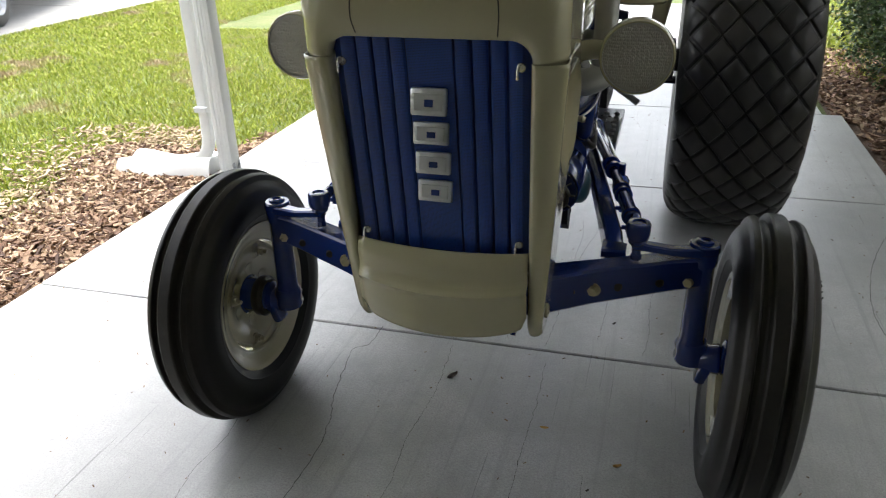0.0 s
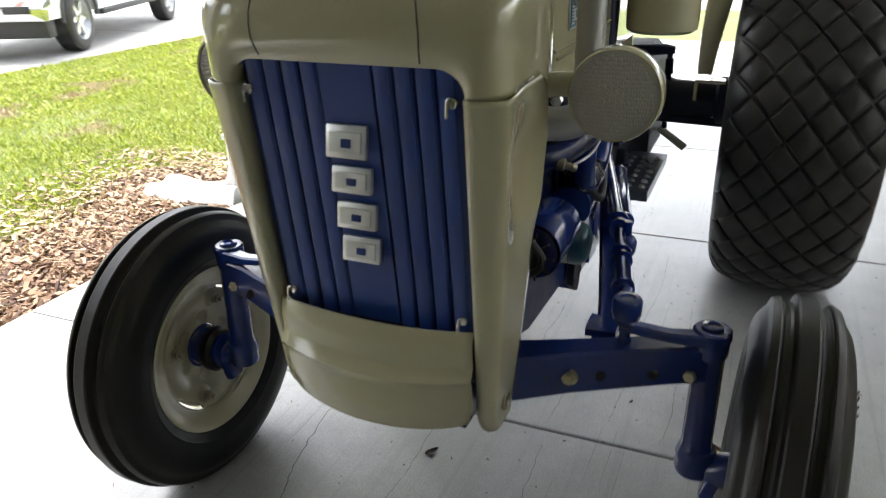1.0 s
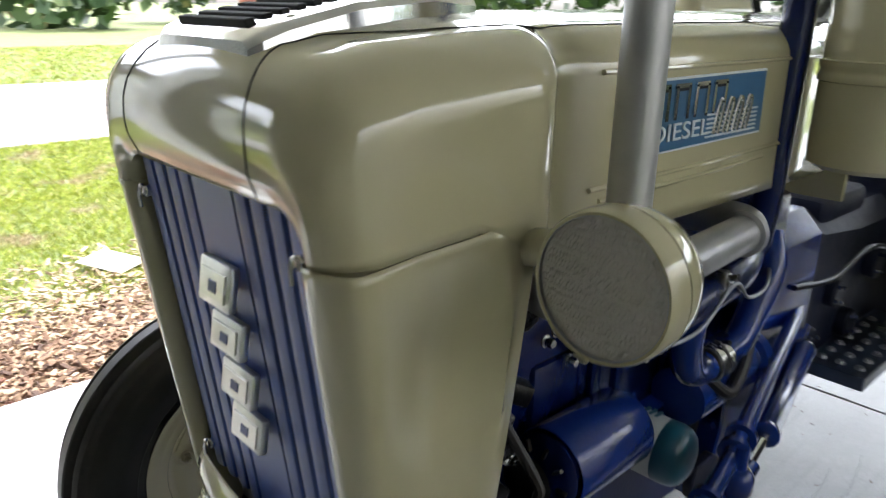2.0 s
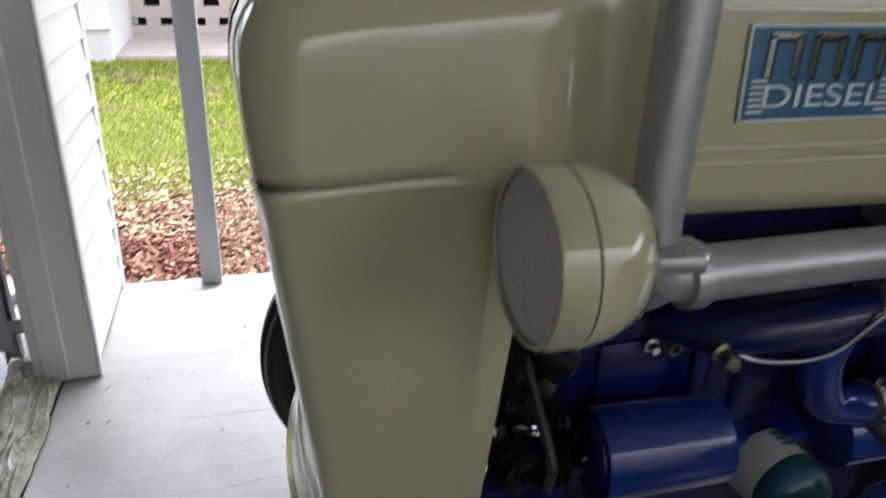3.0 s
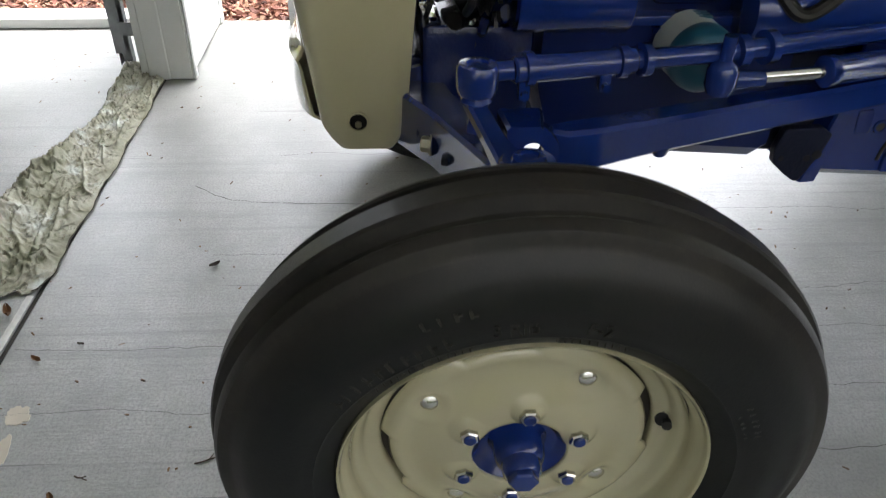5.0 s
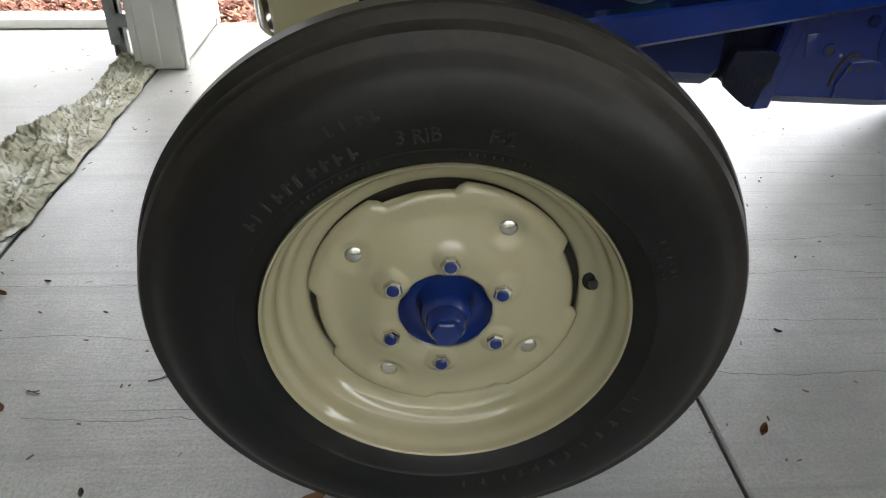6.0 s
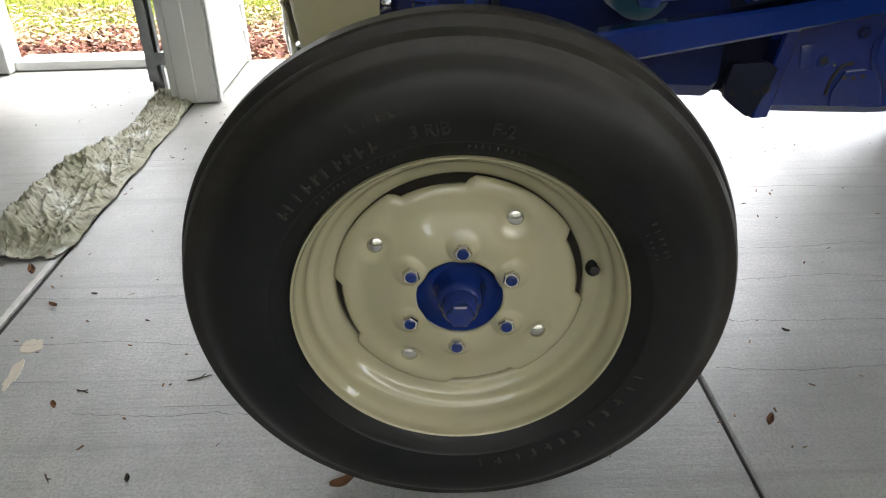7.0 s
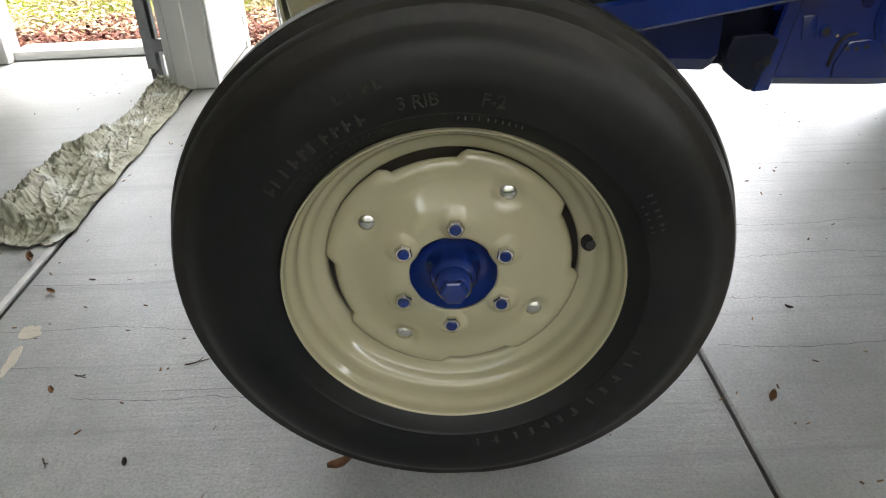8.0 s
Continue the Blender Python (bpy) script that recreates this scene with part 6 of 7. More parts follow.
# rear fenders: upright cream shields inboard of the tyres, with a crown over them
for s in (1, -1):
    bm = bmesh.new()
    rings = []
    for i in range(17):
        q = i / 16
        z = 0.835 + 0.57 * q
        yf = 1.70 - 0.30 * math.sin(q * 1.35) - 0.03 * (1 - q) ** 6 * -1
        x0 = 0.35 + 0.055 * q**1.5
        wide = 0.05 + 0.06 * q
        row = []
        for k in range(13):
            r = k / 12
            if k < 7:
                a = math.pi * k / 6
                row.append(Vector((s * (x0 + wide * (0.5 - 0.5 * math.cos(a))), yf - 0.03 * math.sin(a), z + (0.0 if q > 0 else 0.012 * math.sin(a)))))
            else:
                row.append(Vector((s * (x0 + wide - wide * (k - 6) / 12), yf + 0.55 * (k - 6) / 6, z)))
        rings.append(row)
    loft(bm, rings, closed=False)
    bm.verts.ensure_lookup_table()
    fn = T("fender", bm, CREAM, "cream rear fender", crease=50)
    sd = fn.modifiers.new("thickness", "SOLIDIFY")
    sd.thickness, sd.offset = 0.006, 0
    bm = bmesh.new()
    box(bm, (s * 0.40, 1.74, 0.815), (0.11, 0.07, 0.012), bev=0.002, seg=1)
    box(bm, (s * 0.35, 1.74, 0.78), (0.012, 0.07, 0.08), bev=0.002, seg=1)
    T("fender_bracket", bm, CREAM)
# step plate with holes and rail
bm = bmesh.new()
box(bm, (0.165, 1.405, 0.527), (0.22, 0.50, 0.012), bev=0.003, seg=1)
box(bm, (0.273, 1.405, 0.515), (0.008, 0.50, 0.036), bev=0.002, seg=1)
box(bm, (0.165, 1.158, 0.515), (0.22, 0.008, 0.036), bev=0.002, seg=1)
st = T("step_plate", bm, STEP_BLUE, "dark blue perforated step plate")
for i in range(7):
    for j in range(4):
        bm = bmesh.new()
        lathe(bm, [(0.006, 0.5325), (0.0125, 0.534), (0.010, 0.541), (0.006, 0.5415)], Matrix.Translation((0.115 + 0.045 * j, 1.20 + 0.06 * i, 0)), 12)
        T("grip_stud", bm, STEEL, parent=st)
# steering column stay, air cleaner, pedals and levers
bm = bmesh.new()
tube(bm, [(0.17, 0.66, 0.88), (0.195, 0.61, 0.97), (0.213, 0.58, 1.08), (0.22, 0.57, 1.3), (0.225, 0.565, 1.6)], 0.026, 16, 4)
T("intake_pipe", bm, NAVY, "dark blue upright air intake pipe")
bm = bmesh.new()
lathe(bm, [(0, 0), (0.074, 0), (0.085, 0.008), (0.087, 0.03), (0.087, 0.135), (0.0905, 0.137), (0.0905, 0.146), (0.0885, 0.149), (0.0885, 0.156), (0.0905, 0.159), (0.0905, 0.168), (0.087, 0.17), (0.087, 0.44), (0.078, 0.46), (0.04, 0.47), (0, 0.47)], Matrix.Translation((0.338, 0.625, 1.128)), 48)
T("air_cleaner", bm, CREAM, "cream air cleaner canister")
bm = bmesh.new()
beam(bm, [((-0.02, 1.74, 0.905), 0.03, 0.030, 0.008), ((0.10, 1.77, 0.915), 0.026, 0.022, 0.008), ((0.21, 1.80, 0.918), 0.022, 0.020, 0.008), ((0.25, 1.80, 0.916), 0.016, 0.014, 0.006)])
la = T("lift_arm", bm, DEEP_NAVY, "dark blue hydraulic lift arm")
bm = bmesh.new()
rod(bm, (0.232, 1.80, 0.905), (0.236, 1.81, 0.60), 0.011, n=10)
rod(bm, (0.232, 1.80, 0.885), (0.2335, 1.803, 0.82), 0.017, n=12, bev=0.004)
T("lift_rod", bm, DEEP_NAVY, parent=la)
bm = bmesh.new()
beam(bm, [((0.12, 1.80, 0.648), 0.012, 0.016, 0.004), ((0.48, 1.81, 0.636), 0.012, 0.016, 0.004)])
T("brake_rod", bm, DEEP_NAVY)
bm = bmesh.new()
box(bm, (0.272, 1.80, 0.562), (0.135, 0.045, 0.012), Euler((0.25, 0.55, -0.2)).to_matrix(), bev=0.005)
T("pedal", bm, SILVER, "worn bare steel pedal")
bm = bmesh.new()
for k in range(8):
    lathe(bm, [(0.004, -0.002), (0.009, 0), (0.004, 0.002), (0.0065, 0)], Matrix.Translation((0.15 + 0.008 * k, 1.75 + 0.004 * k, 0.60 - 0.02 * math.sin(k / 7 * math.pi))) @ Matrix.Rotation(1.57 * (k % 2), 4, "X") @ Matrix.Rotation(0.6, 4, "Y"), 10)
T("chain", bm, STEEL, "small steel chain")
bm = bmesh.new()
tube(bm, [(0, 0.95, 1.25), (0, 1.15, 1.33), (0, 1.3, 1.40)], 0.022, 12, 3)
lathe(bm, [(0.2, -0.012), (0.212, 0), (0.2, 0.012), (0.188, 0)], along((0, 1.3, 1.40), (0, 1.42, 1.46)), 40, True)
for k in range(3):
    a = k * 2.094
    m = along((0, 1.3, 1.40), (0, 1.42, 1.46))
    rod(bm, m @ Vector((0, 0, 0)), m @ Vector((0.2 * math.cos(a), 0.2 * math.sin(a), 0)), 0.009, n=8)
T("steering_wheel", bm, BLACK, "black steering wheel")
bm = bmesh.new()
lathe(bm, [(0, 0), (0.16, 0.0), (0.2, 0.02), (0.205, 0.05), (0.18, 0.035), (0, 0.02)], Matrix.Translation((0, 1.78, 1.08)), 28)
rod(bm, (0, 1.85, 0.9), (0, 1.78, 1.08), 0.03, n=10)
T("seat", bm, BLUE, "blue pan seat")

# gear cover, levers and hoses on the transmission side
bm = bmesh.new()
box(bm, (0.0, 1.28, 0.91), (0.24, 0.30, 0.07), bev=0.02)
T("gear_cover", bm, DEEP_NAVY, "dark blue gear cover")
for x, y, h in ((0.03, 1.22, 0.34), (-0.05, 1.30, 0.30)):
    bm = bmesh.new()
    tube(bm, [(x, y, 0.93), (x + 0.01, y + 0.02, 1.05), (x + 0.02, y + 0.10, 0.93 + h)], 0.008, 10, 5)
    lv = T("gear_lever", bm, BLACK, "black gear lever")
    bm = bmesh.new()
    lathe(bm, [(0, -0.02), (0.014, -0.014), (0.019, 0), (0.014, 0.014), (0, 0.02)], Matrix.Translation((x + 0.02, y + 0.10, 0.935 + h)), 16)
    T("knob", bm, BLACK, parent=lv)
for k, (y, z, r) in enumerate(((1.08, 0.60, 0.05), (1.22, 0.70, 0.035), (1.36, 0.58, 0.04), (1.5, 0.72, 0.045))):
    bm = bmesh.new()
    rod(bm, (0.12, y, z), (0.165, y, z), r, n=24, bev=0.006)
    cv = T("bearing_cover", bm, DEEP_NAVY, "round dark blue bearing cover")
    for q in range(4):
        a = q * 1.571 + 0.5
        bolt("cover_bolt", cv, (0.164, y + r * 0.72 * math.cos(a), z + r * 0.72 * math.sin(a)), (0.2, y + r * 0.72 * math.cos(a), z + r * 0.72 * math.sin(a)), 0.005, 0.008, NAVY)
bm = bmesh.new()
tube(bm, [(0.17, 0.90, 0.80), (0.185, 1.10, 0.78), (0.175, 1.35, 0.80), (0.17, 1.60, 0.74), (0.2, 1.75, 0.70)], 0.007, 8, 6)
T("hydraulic_line", bm, BLACK, "black hydraulic line")
# torn bright foil and a few clips, added for white glints beside the radiator
def foil(y0, y1, z0, z1, x, seed):
    n = 9
    bm = bmesh.new()
    rows = []
    for i in range(n + 1):
        row = []
        for j in range(5):
            y, z = y0 + (y1 - y0) * j / 4, z0 + (z1 - z0) * i / n
            d = 0.016 * noise.noise(Vector((y * 60, z * 45, seed))) + 0.006 * noise.noise(Vector((y * 160, z * 120, seed)))
            row.append(Vector((x + d, y + 0.3 * d - 0.02 * i / n, z)))
        rows.append(row)
    loft(bm, rows, closed=False)
    ob = T("glint_foil", bm, CHROME, "crumpled bright metal foil added for the glints", smooth=False)
    so = ob.modifiers.new("thickness", "SOLIDIFY")
    so.thickness = 0.0008


foil(-0.092, -0.068, 0.69, 0.755, 0.152, 2.0)
foil(-0.088, -0.064, 0.76, 0.835, 0.152, 5.0)
foil(-0.040, -0.018, 0.795, 0.815, 0.200, 9.0)

# ---- planting: lawn, mulch, hedge ----
RNG = np.random.default_rng(7)


def blades(name, n, region, hgt, wid, mat, label, lean=0.5, keep=None, base=-0.05):
    """Grass as short bent blades; region (x0, x1, y0, y1)."""
    x = RNG.uniform(region[0], region[1], n)
    y = RNG.uniform(region[2], region[3], n)
    if keep is not None:
        ok = keep(x, y)
        x, y = x[ok], y[ok]
        n = len(x)
    a = RNG.uniform(0, 2 * np.pi, n)
    h = RNG.uniform(0.5, 1.2, n) * hgt
    w = RNG.uniform(0.6, 1.3, n) * wid
    lx, ly = np.cos(a), np.sin(a)
    b = RNG.uniform(0, 2 * np.pi, n)
    bx, by = np.cos(b) * lean * h, np.sin(b) * lean * h
    z0 = np.full(n, base)
    v = np.empty((n, 5, 3))
    v[:, 0] = np.stack([x - lx * w, y - ly * w, z0], 1)
    v[:, 1] = np.stack([x + lx * w, y + ly * w, z0], 1)
    v[:, 2] = np.stack([x + lx * w * 0.8 + bx * 0.4, y + ly * w * 0.8 + by * 0.4, z0 + h * 0.6], 1)
    v[:, 3] = np.stack([x - lx * w * 0.8 + bx * 0.4, y - ly * w * 0.8 + by * 0.4, z0 + h * 0.6], 1)
    v[:, 4] = np.stack([x + bx, y + by, z0 + h], 1)
    i = np.arange(n)[:, None] * 5
    q = (i + np.array([[0, 1, 2, 3]])).tolist()
    t = (i + np.array([[3, 2, 4]])).tolist()
    return tagged(mesh_from(name, v.reshape(-1, 3).tolist(), q + t, mat), label, "grass", kind="stuff")


def lawn_keep(x, y):
    edge = -2.72 + 0.12 * np.sin(y * 2.1) + 0.08 * np.sin(y * 5.3 + 1)
    edge = np.where((y > 2.3), -2.12 + 0.05 * np.sin(y * 3), edge)
    thin = np.sin(x * 1.7 + 0.6) * np.sin(y * 1.3 + 1.1) + RNG.uniform(-0.9, 0.9, len(x))
    return (x < edge) & (thin < 1.1)


blades("grass", 150000, (-5.2, -2.05, -4.5, 6.5), 0.04, 0.003, GRASS, "bright green patchy lawn grass with dry tufts", 0.7, lawn_keep)
blades("grass", 110000, (-7.43, -5.1, -4.5, 13.4), 0.042, 0.005, GRASS, "bright green patchy lawn grass with dry tufts", 0.7, lawn_keep)
blades("grass", 60000, (-14, 10, 19.6, 30), 0.07, 0.015, GRASS, "bright green lawn across the street", 0.6)
blades("grass", 30000, (-24, -13.4, -4, 22), 0.07, 0.015, GRASS, "bright green lawn beyond the driveway", 0.6)
blades("grass", 30000, (1.7, 5.5, 4.9, 13.0), 0.06, 0.006, GRASS, "bright green lawn beside the carport slab", 0.6)


def chips(name, n, region, mat, label, size=0.028, keep=None, base=-0.047, pile=0.03, cat="mulch"):
    x = RNG.uniform(region[0], region[1], n)
    y = RNG.uniform(region[2], region[3], n)
    if keep is not None:
        ok = keep(x, y)
        x, y = x[ok], y[ok]
        n = len(x)
    L = RNG.uniform(0.4, 1.5, n) * size
    W = RNG.uniform(0.25, 0.5, n) * size
    T = RNG.uniform(0.08, 0.2, n) * size
    yaw, pit, rol = RNG.uniform(0, 6.28, n), RNG.normal(0, 0.35, n), RNG.normal(0, 0.4, n)
    z = base + RNG.uniform(0, pile, n)
    u = np.stack([np.cos(yaw) * np.cos(pit), np.sin(yaw) * np.cos(pit), np.sin(pit)], 1)
    s = np.stack([-np.sin(yaw) * np.cos(rol), np.cos(yaw) * np.cos(rol), np.sin(rol)], 1)
    k = np.cross(u, s)
    c = np.stack([x, y, z], 1)
    v = np.empty((n, 8, 3))
    for j, (a, b, d) in enumerate([(-1, -1, -1), (1, -0.7, -1), (0.8, 1, -1), (-1, 0.8, -1), (-1, -1, 1), (1, -0.7, 1), (0.8, 1, 1), (-1, 0.8, 1)]):
        v[:, j] = c + a * u * L[:, None] + b * s * W[:, None] + d * k * T[:, None]
    i = np.arange(n)[:, None, None] * 8
    f = (i + np.array([[[4, 5, 6, 7], [0, 1, 5, 4], [1, 2, 6, 5], [2, 3, 7, 6], [3, 0, 4, 7]]])).reshape(-1, 4).tolist()
    return tagged(mesh_from(name, v.reshape(-1, 3).tolist(), f, mat), label, cat, kind="stuff")


def bed_keep(x, y):
    edge = -2.86 + 0.12 * np.sin(y * 2.1) + 0.08 * np.sin(y * 5.3 + 1) + RNG.normal(0, 0.07, len(x))
    edge = np.where((y > 2.2), -2.16 + RNG.normal(0, 0.03, len(x)), edge)
    e0 = EDGE - 0.01 - 0.0162 * y
    return (x > edge) & (x < e0)


chips("mulch", 26000, (-3.15, -2.0, -0.55, 2.6), CHIPS, "brown shredded wood mulch along the slab", 0.026, bed_keep)
chips("mulch", 16000, (-3.2, -1.95, -4.2, -0.2), RED_CHIPS, "reddish brown wood mulch along the slab", 0.026, bed_keep)
chips("mulch", 16000, (-3.7, -2.5, -4.2, 2.6), STRAW, "dry straw-coloured chips thrown into the lawn", 0.02, lambda x, y: RNG.uniform(0, 1, len(x)) < np.exp((x + 2.75) * 2.2).clip(0, 1), -0.04)


def right_keep(x, y):
    lim = np.where(y < 2.1, 1.75, np.where(y < 3.7, 1.66, 1.54)) + RNG.normal(0, 0.02, len(x))
    return x > lim


chips("mulch", 16000, (1.5, 3.2, 1.4, 6.2), CHIPS, "brown pine straw and leaf mulch under the hedge", 0.032, right_keep)


def soil_bed(name, pts, z, label):
    bm = bmesh.new()
    bm.faces.new([bm.verts.new((x, y, z)) for x, y in pts])
    return tagged(part(name, bm, MULCH_BED, smooth=False), label, "flower bed", kind="structure")


soil_bed("ground", [(-2.02, -4.5), (-2.02, 2.3), (-2.18, 2.3), (-2.55, 2.1), (-2.8, 0.5), (-2.8, -4.5)], -0.045, "dark mulch bed soil by the slab")
soil_bed("ground", [(1.5, 1.0), (3.4, 1.0), (3.4, 6.2), (1.5, 6.2)], -0.043, "dark mulch bed soil under the hedge")


def hedge(name, cx, cy, rx, ry, h, n, label):
    ob = thing(name, label, "shrub")
    bm = bmesh.new()
    for k in range(9):
        a = k * 2.4
        r = 0.1 + 0.08 * (k % 3)
        tube(bm, [(cx + 0.05 * math.cos(a), cy + 0.05 * math.sin(a), -0.07), (cx + r * math.cos(a), cy + r * math.sin(a), h * 0.4), (cx + 2.2 * r * math.cos(a), cy + 2.2 * r * math.sin(a), h * 0.8)], 0.02, 6, 4, True, 0.006)
    part("stems", bm, BARK, ob)
    v = RNG.normal(0, 1, (n, 3))
    v /= np.linalg.norm(v, axis=1)[:, None]
    rad = RNG.uniform(0.55, 1.0, n) ** 0.6
    lump = 1 + 0.16 * np.sin(v[:, 0] * 7 + 1) * np.sin(v[:, 1] * 6) + 0.12 * np.sin(v[:, 2] * 9 + 2)
    c = v * (rad * lump)[:, None] * np.array([rx, ry, h * 0.5]) + np.array([cx, cy, h * 0.52 - 0.05])
    c = c[c[:, 2] > 0.0]
    n = len(c)
    a = RNG.normal(0, 1, (n, 3))
    a /= np.linalg.norm(a, axis=1)[:, None]
    b = np.cross(a, RNG.normal(0, 1, (n, 3)))
    b /= np.linalg.norm(b, axis=1)[:, None]
    L = RNG.uniform(0.014, 0.03, n)[:, None]
    q = np.stack([c - a * L, c + b * L * 0.45, c + a * L, c - b * L * 0.45], 1)
    f = (np.arange(n)[:, None] * 4 + np.array([[0, 1, 2, 3]])).tolist()
    mesh_from("crown", q.reshape(-1, 3).tolist(), f, LEAVES, parent=ob)
    return ob


hedge("shrub", 2.35, 4.9, 0.75, 0.95, 1.7, 26000, "dense dark green leafy shrub beside the slab")
hedge("shrub", 2.75, 3.3, 0.8, 0.9, 1.5, 22000, "dense green leafy shrub on mulch beside the slab")
hedge("shrub", 2.6, 6.6, 0.8, 0.9, 1.8, 18000, "dark green leafy shrub behind the others")

# far edge of the yard: bushes and trees that close the view
bm = bmesh.new()
tree_v, tree_f = [], []
for k in range(46):
    a = k / 46 * 2 * math.pi
    R = 46 + 6 * math.sin(k * 2.3)
    cx, cy = R * math.cos(a), R * math.sin(a)
    m = 520
    v = RNG.normal(0, 1, (m, 3))
    v /= np.linalg.norm(v, axis=1)[:, None]
    c = v * np.array([4.2, 4.2, 3.6]) * RNG.uniform(0.5, 1.0, (m, 1)) + np.array([cx, cy, 3.6 + math.sin(k * 1.7)])
    u = RNG.normal(0, 1, (m, 3))
    u /= np.linalg.norm(u, axis=1)[:, None]
    w = np.cross(u, RNG.normal(0, 1, (m, 3)))
    w /= np.linalg.norm(w, axis=1)[:, None]
    s = RNG.uniform(0.3, 0.7, (m, 1))
    q = np.stack([c - u * s, c + w * s * 0.6, c + u * s, c - w * s * 0.6], 1).reshape(-1, 3)
    o = len(tree_v)
    tree_v += q.tolist()
    tree_f += (o + np.arange(m)[:, None] * 4 + np.array([[0, 1, 2, 3]])).tolist()
bm.free()
tagged(mesh_from("backdrop", tree_v, tree_f, LEAVES), "distant green trees round the yard", "trees", kind="stuff")

# ---- loose things on the slab ----
def tarp_roll():
    """Crumpled tarpaulin laid along the door line."""
    nu, nv = 340, 84
    verts, faces = [], []
    N = noise.noise
    plan = ((0.0, -1.062, 0.088), (0.12, -1.054, 0.086), (0.34, -1.036, 0.075), (0.52, -1.058, 0.094), (0.75, -1.082, 0.116), (0.93, -1.078, 0.116), (1.0, -1.070, 0.088))
    for i in range(nu + 1):
        s = i / nu
        u = -1.50 + 1.40 * s
        for (s0, m0, w0), (s1, m1, w1) in zip(plan, plan[1:]):
            if s0 <= s <= s1:
                q = (s - s0) / (s1 - s0)
                q = q * q * (3 - 2 * q)
                mid, wide = m0 + (m1 - m0) * q, w0 + (w1 - w0) * q
        for j in range(nv + 1):
            q = -1 + 2 * j / nv
            n1 = N(Vector((u * 8, q * 1.3, 3.1)))
            n2 = N(Vector((u * 24 + q * 5, q * 3.0 - u * 5, 7.7)))
            n3 = N(Vector((u * 70, q * 9, 1.3)))
            # sharp folds across the roll, leaning, and two long ones
            r1 = max(0.0, 1 - abs(N(Vector((u * 19 + q * 2.6, q * 1.2, 11.0)))) * 4.2)
            r2 = max(0.0, 1 - abs(N(Vector((u * 7 - q * 1.5, q * 2.4 + u * 2, 4.0)))) * 4.0)
            r3 = max(0.0, 1 - abs(N(Vector((u * 48 - q * 4, q * 4.0, 19.0)))) * 3.2)
            roll = math.exp(-(((q + 0.52) / 0.34) ** 2)) * (0.35 + 0.65 * min(1, max(0, (s - 0.42) / 0.2)))
            sheet = max(0.0, 1 - abs(q) ** 5)
            end = max(0.2, min(1.0, (s + 0.02) * 12, (1 - s) * 14))
            bunch = 0.35 + 0.65 * max(roll, min(1, max(0, (s - 0.86) / 0.08)), min(1, max(0, (0.14 - s) / 0.08)))
            folds = 0.026 * r1 * r1 * (0.4 + abs(n1)) + 0.010 * r3 * r3 + 0.008 * n2 + 0.003 * n3
            z = 0.004 + (0.046 * roll + sheet * (0.016 + 0.010 * n1 + 0.012 * r2 * r2 + folds * bunch)) * end
            uu = u + 0.016 * n2 + 0.006 * n3
            vv = mid + q * wide + 0.012 * n1 * (abs(q) ** 2) + 0.006 * n2
            verts.append(tuple(G(uu, vv, max(0.003, z))))
    for i in range(nu):
        for j in range(nv):
            a = i * (nv + 1) + j
            faces.append((a, a + nv + 1, a + nv + 2, a + 1))
    ob = mesh_from("tarpaulin", verts, faces, TARP, True)
    so = ob.modifiers.new("thickness", "SOLIDIFY")
    so.thickness = 0.002
    tagged(ob, "crumpled grey-green camouflage tarpaulin rolled along the doorway", "tarpaulin")
    for j, nm in ((nv, "hem"), (0, "hem")):
        bm = bmesh.new()
        tube(bm, [Vector(verts[i * (nv + 1) + j]) + Vector((0, 0, 0.0015)) for i in range(0, nu + 1, 3)], 0.0016, 6, 1)
        part(nm, bm, HEM, ob, "dark stitched hem")
    return ob


tarp_roll()


def leaf(x, y, size, turn, curl, mat):
    bm = bmesh.new()
    grid = []
    for i in range(9):
        s = -1 + i / 4
        w = size * 0.42 * max(0.0, 1 - abs(s) ** 1.8) ** 0.7 + 0.0006
        row = []
        for k in range(5):
            q = -1 + k / 2
            row.append(Vector((s * size, q * w, 0.002 + curl * size * (q * q * 0.5 + s * s * 0.35) + 0.04 * size * (1 - abs(q)))))
        grid.append(row)
    loft(bm, grid, closed=False)
    bmesh.ops.transform(bm, verts=bm.verts[:], matrix=Matrix.Translation((x, y, 0.0)) @ Matrix.Rotation(turn, 4, "Z"))
    ob = part("fallen_leaf", bm, mat)
    return tagged(ob, "small curled brown leaf lying on the concrete", "leaf", "fallen leaves")


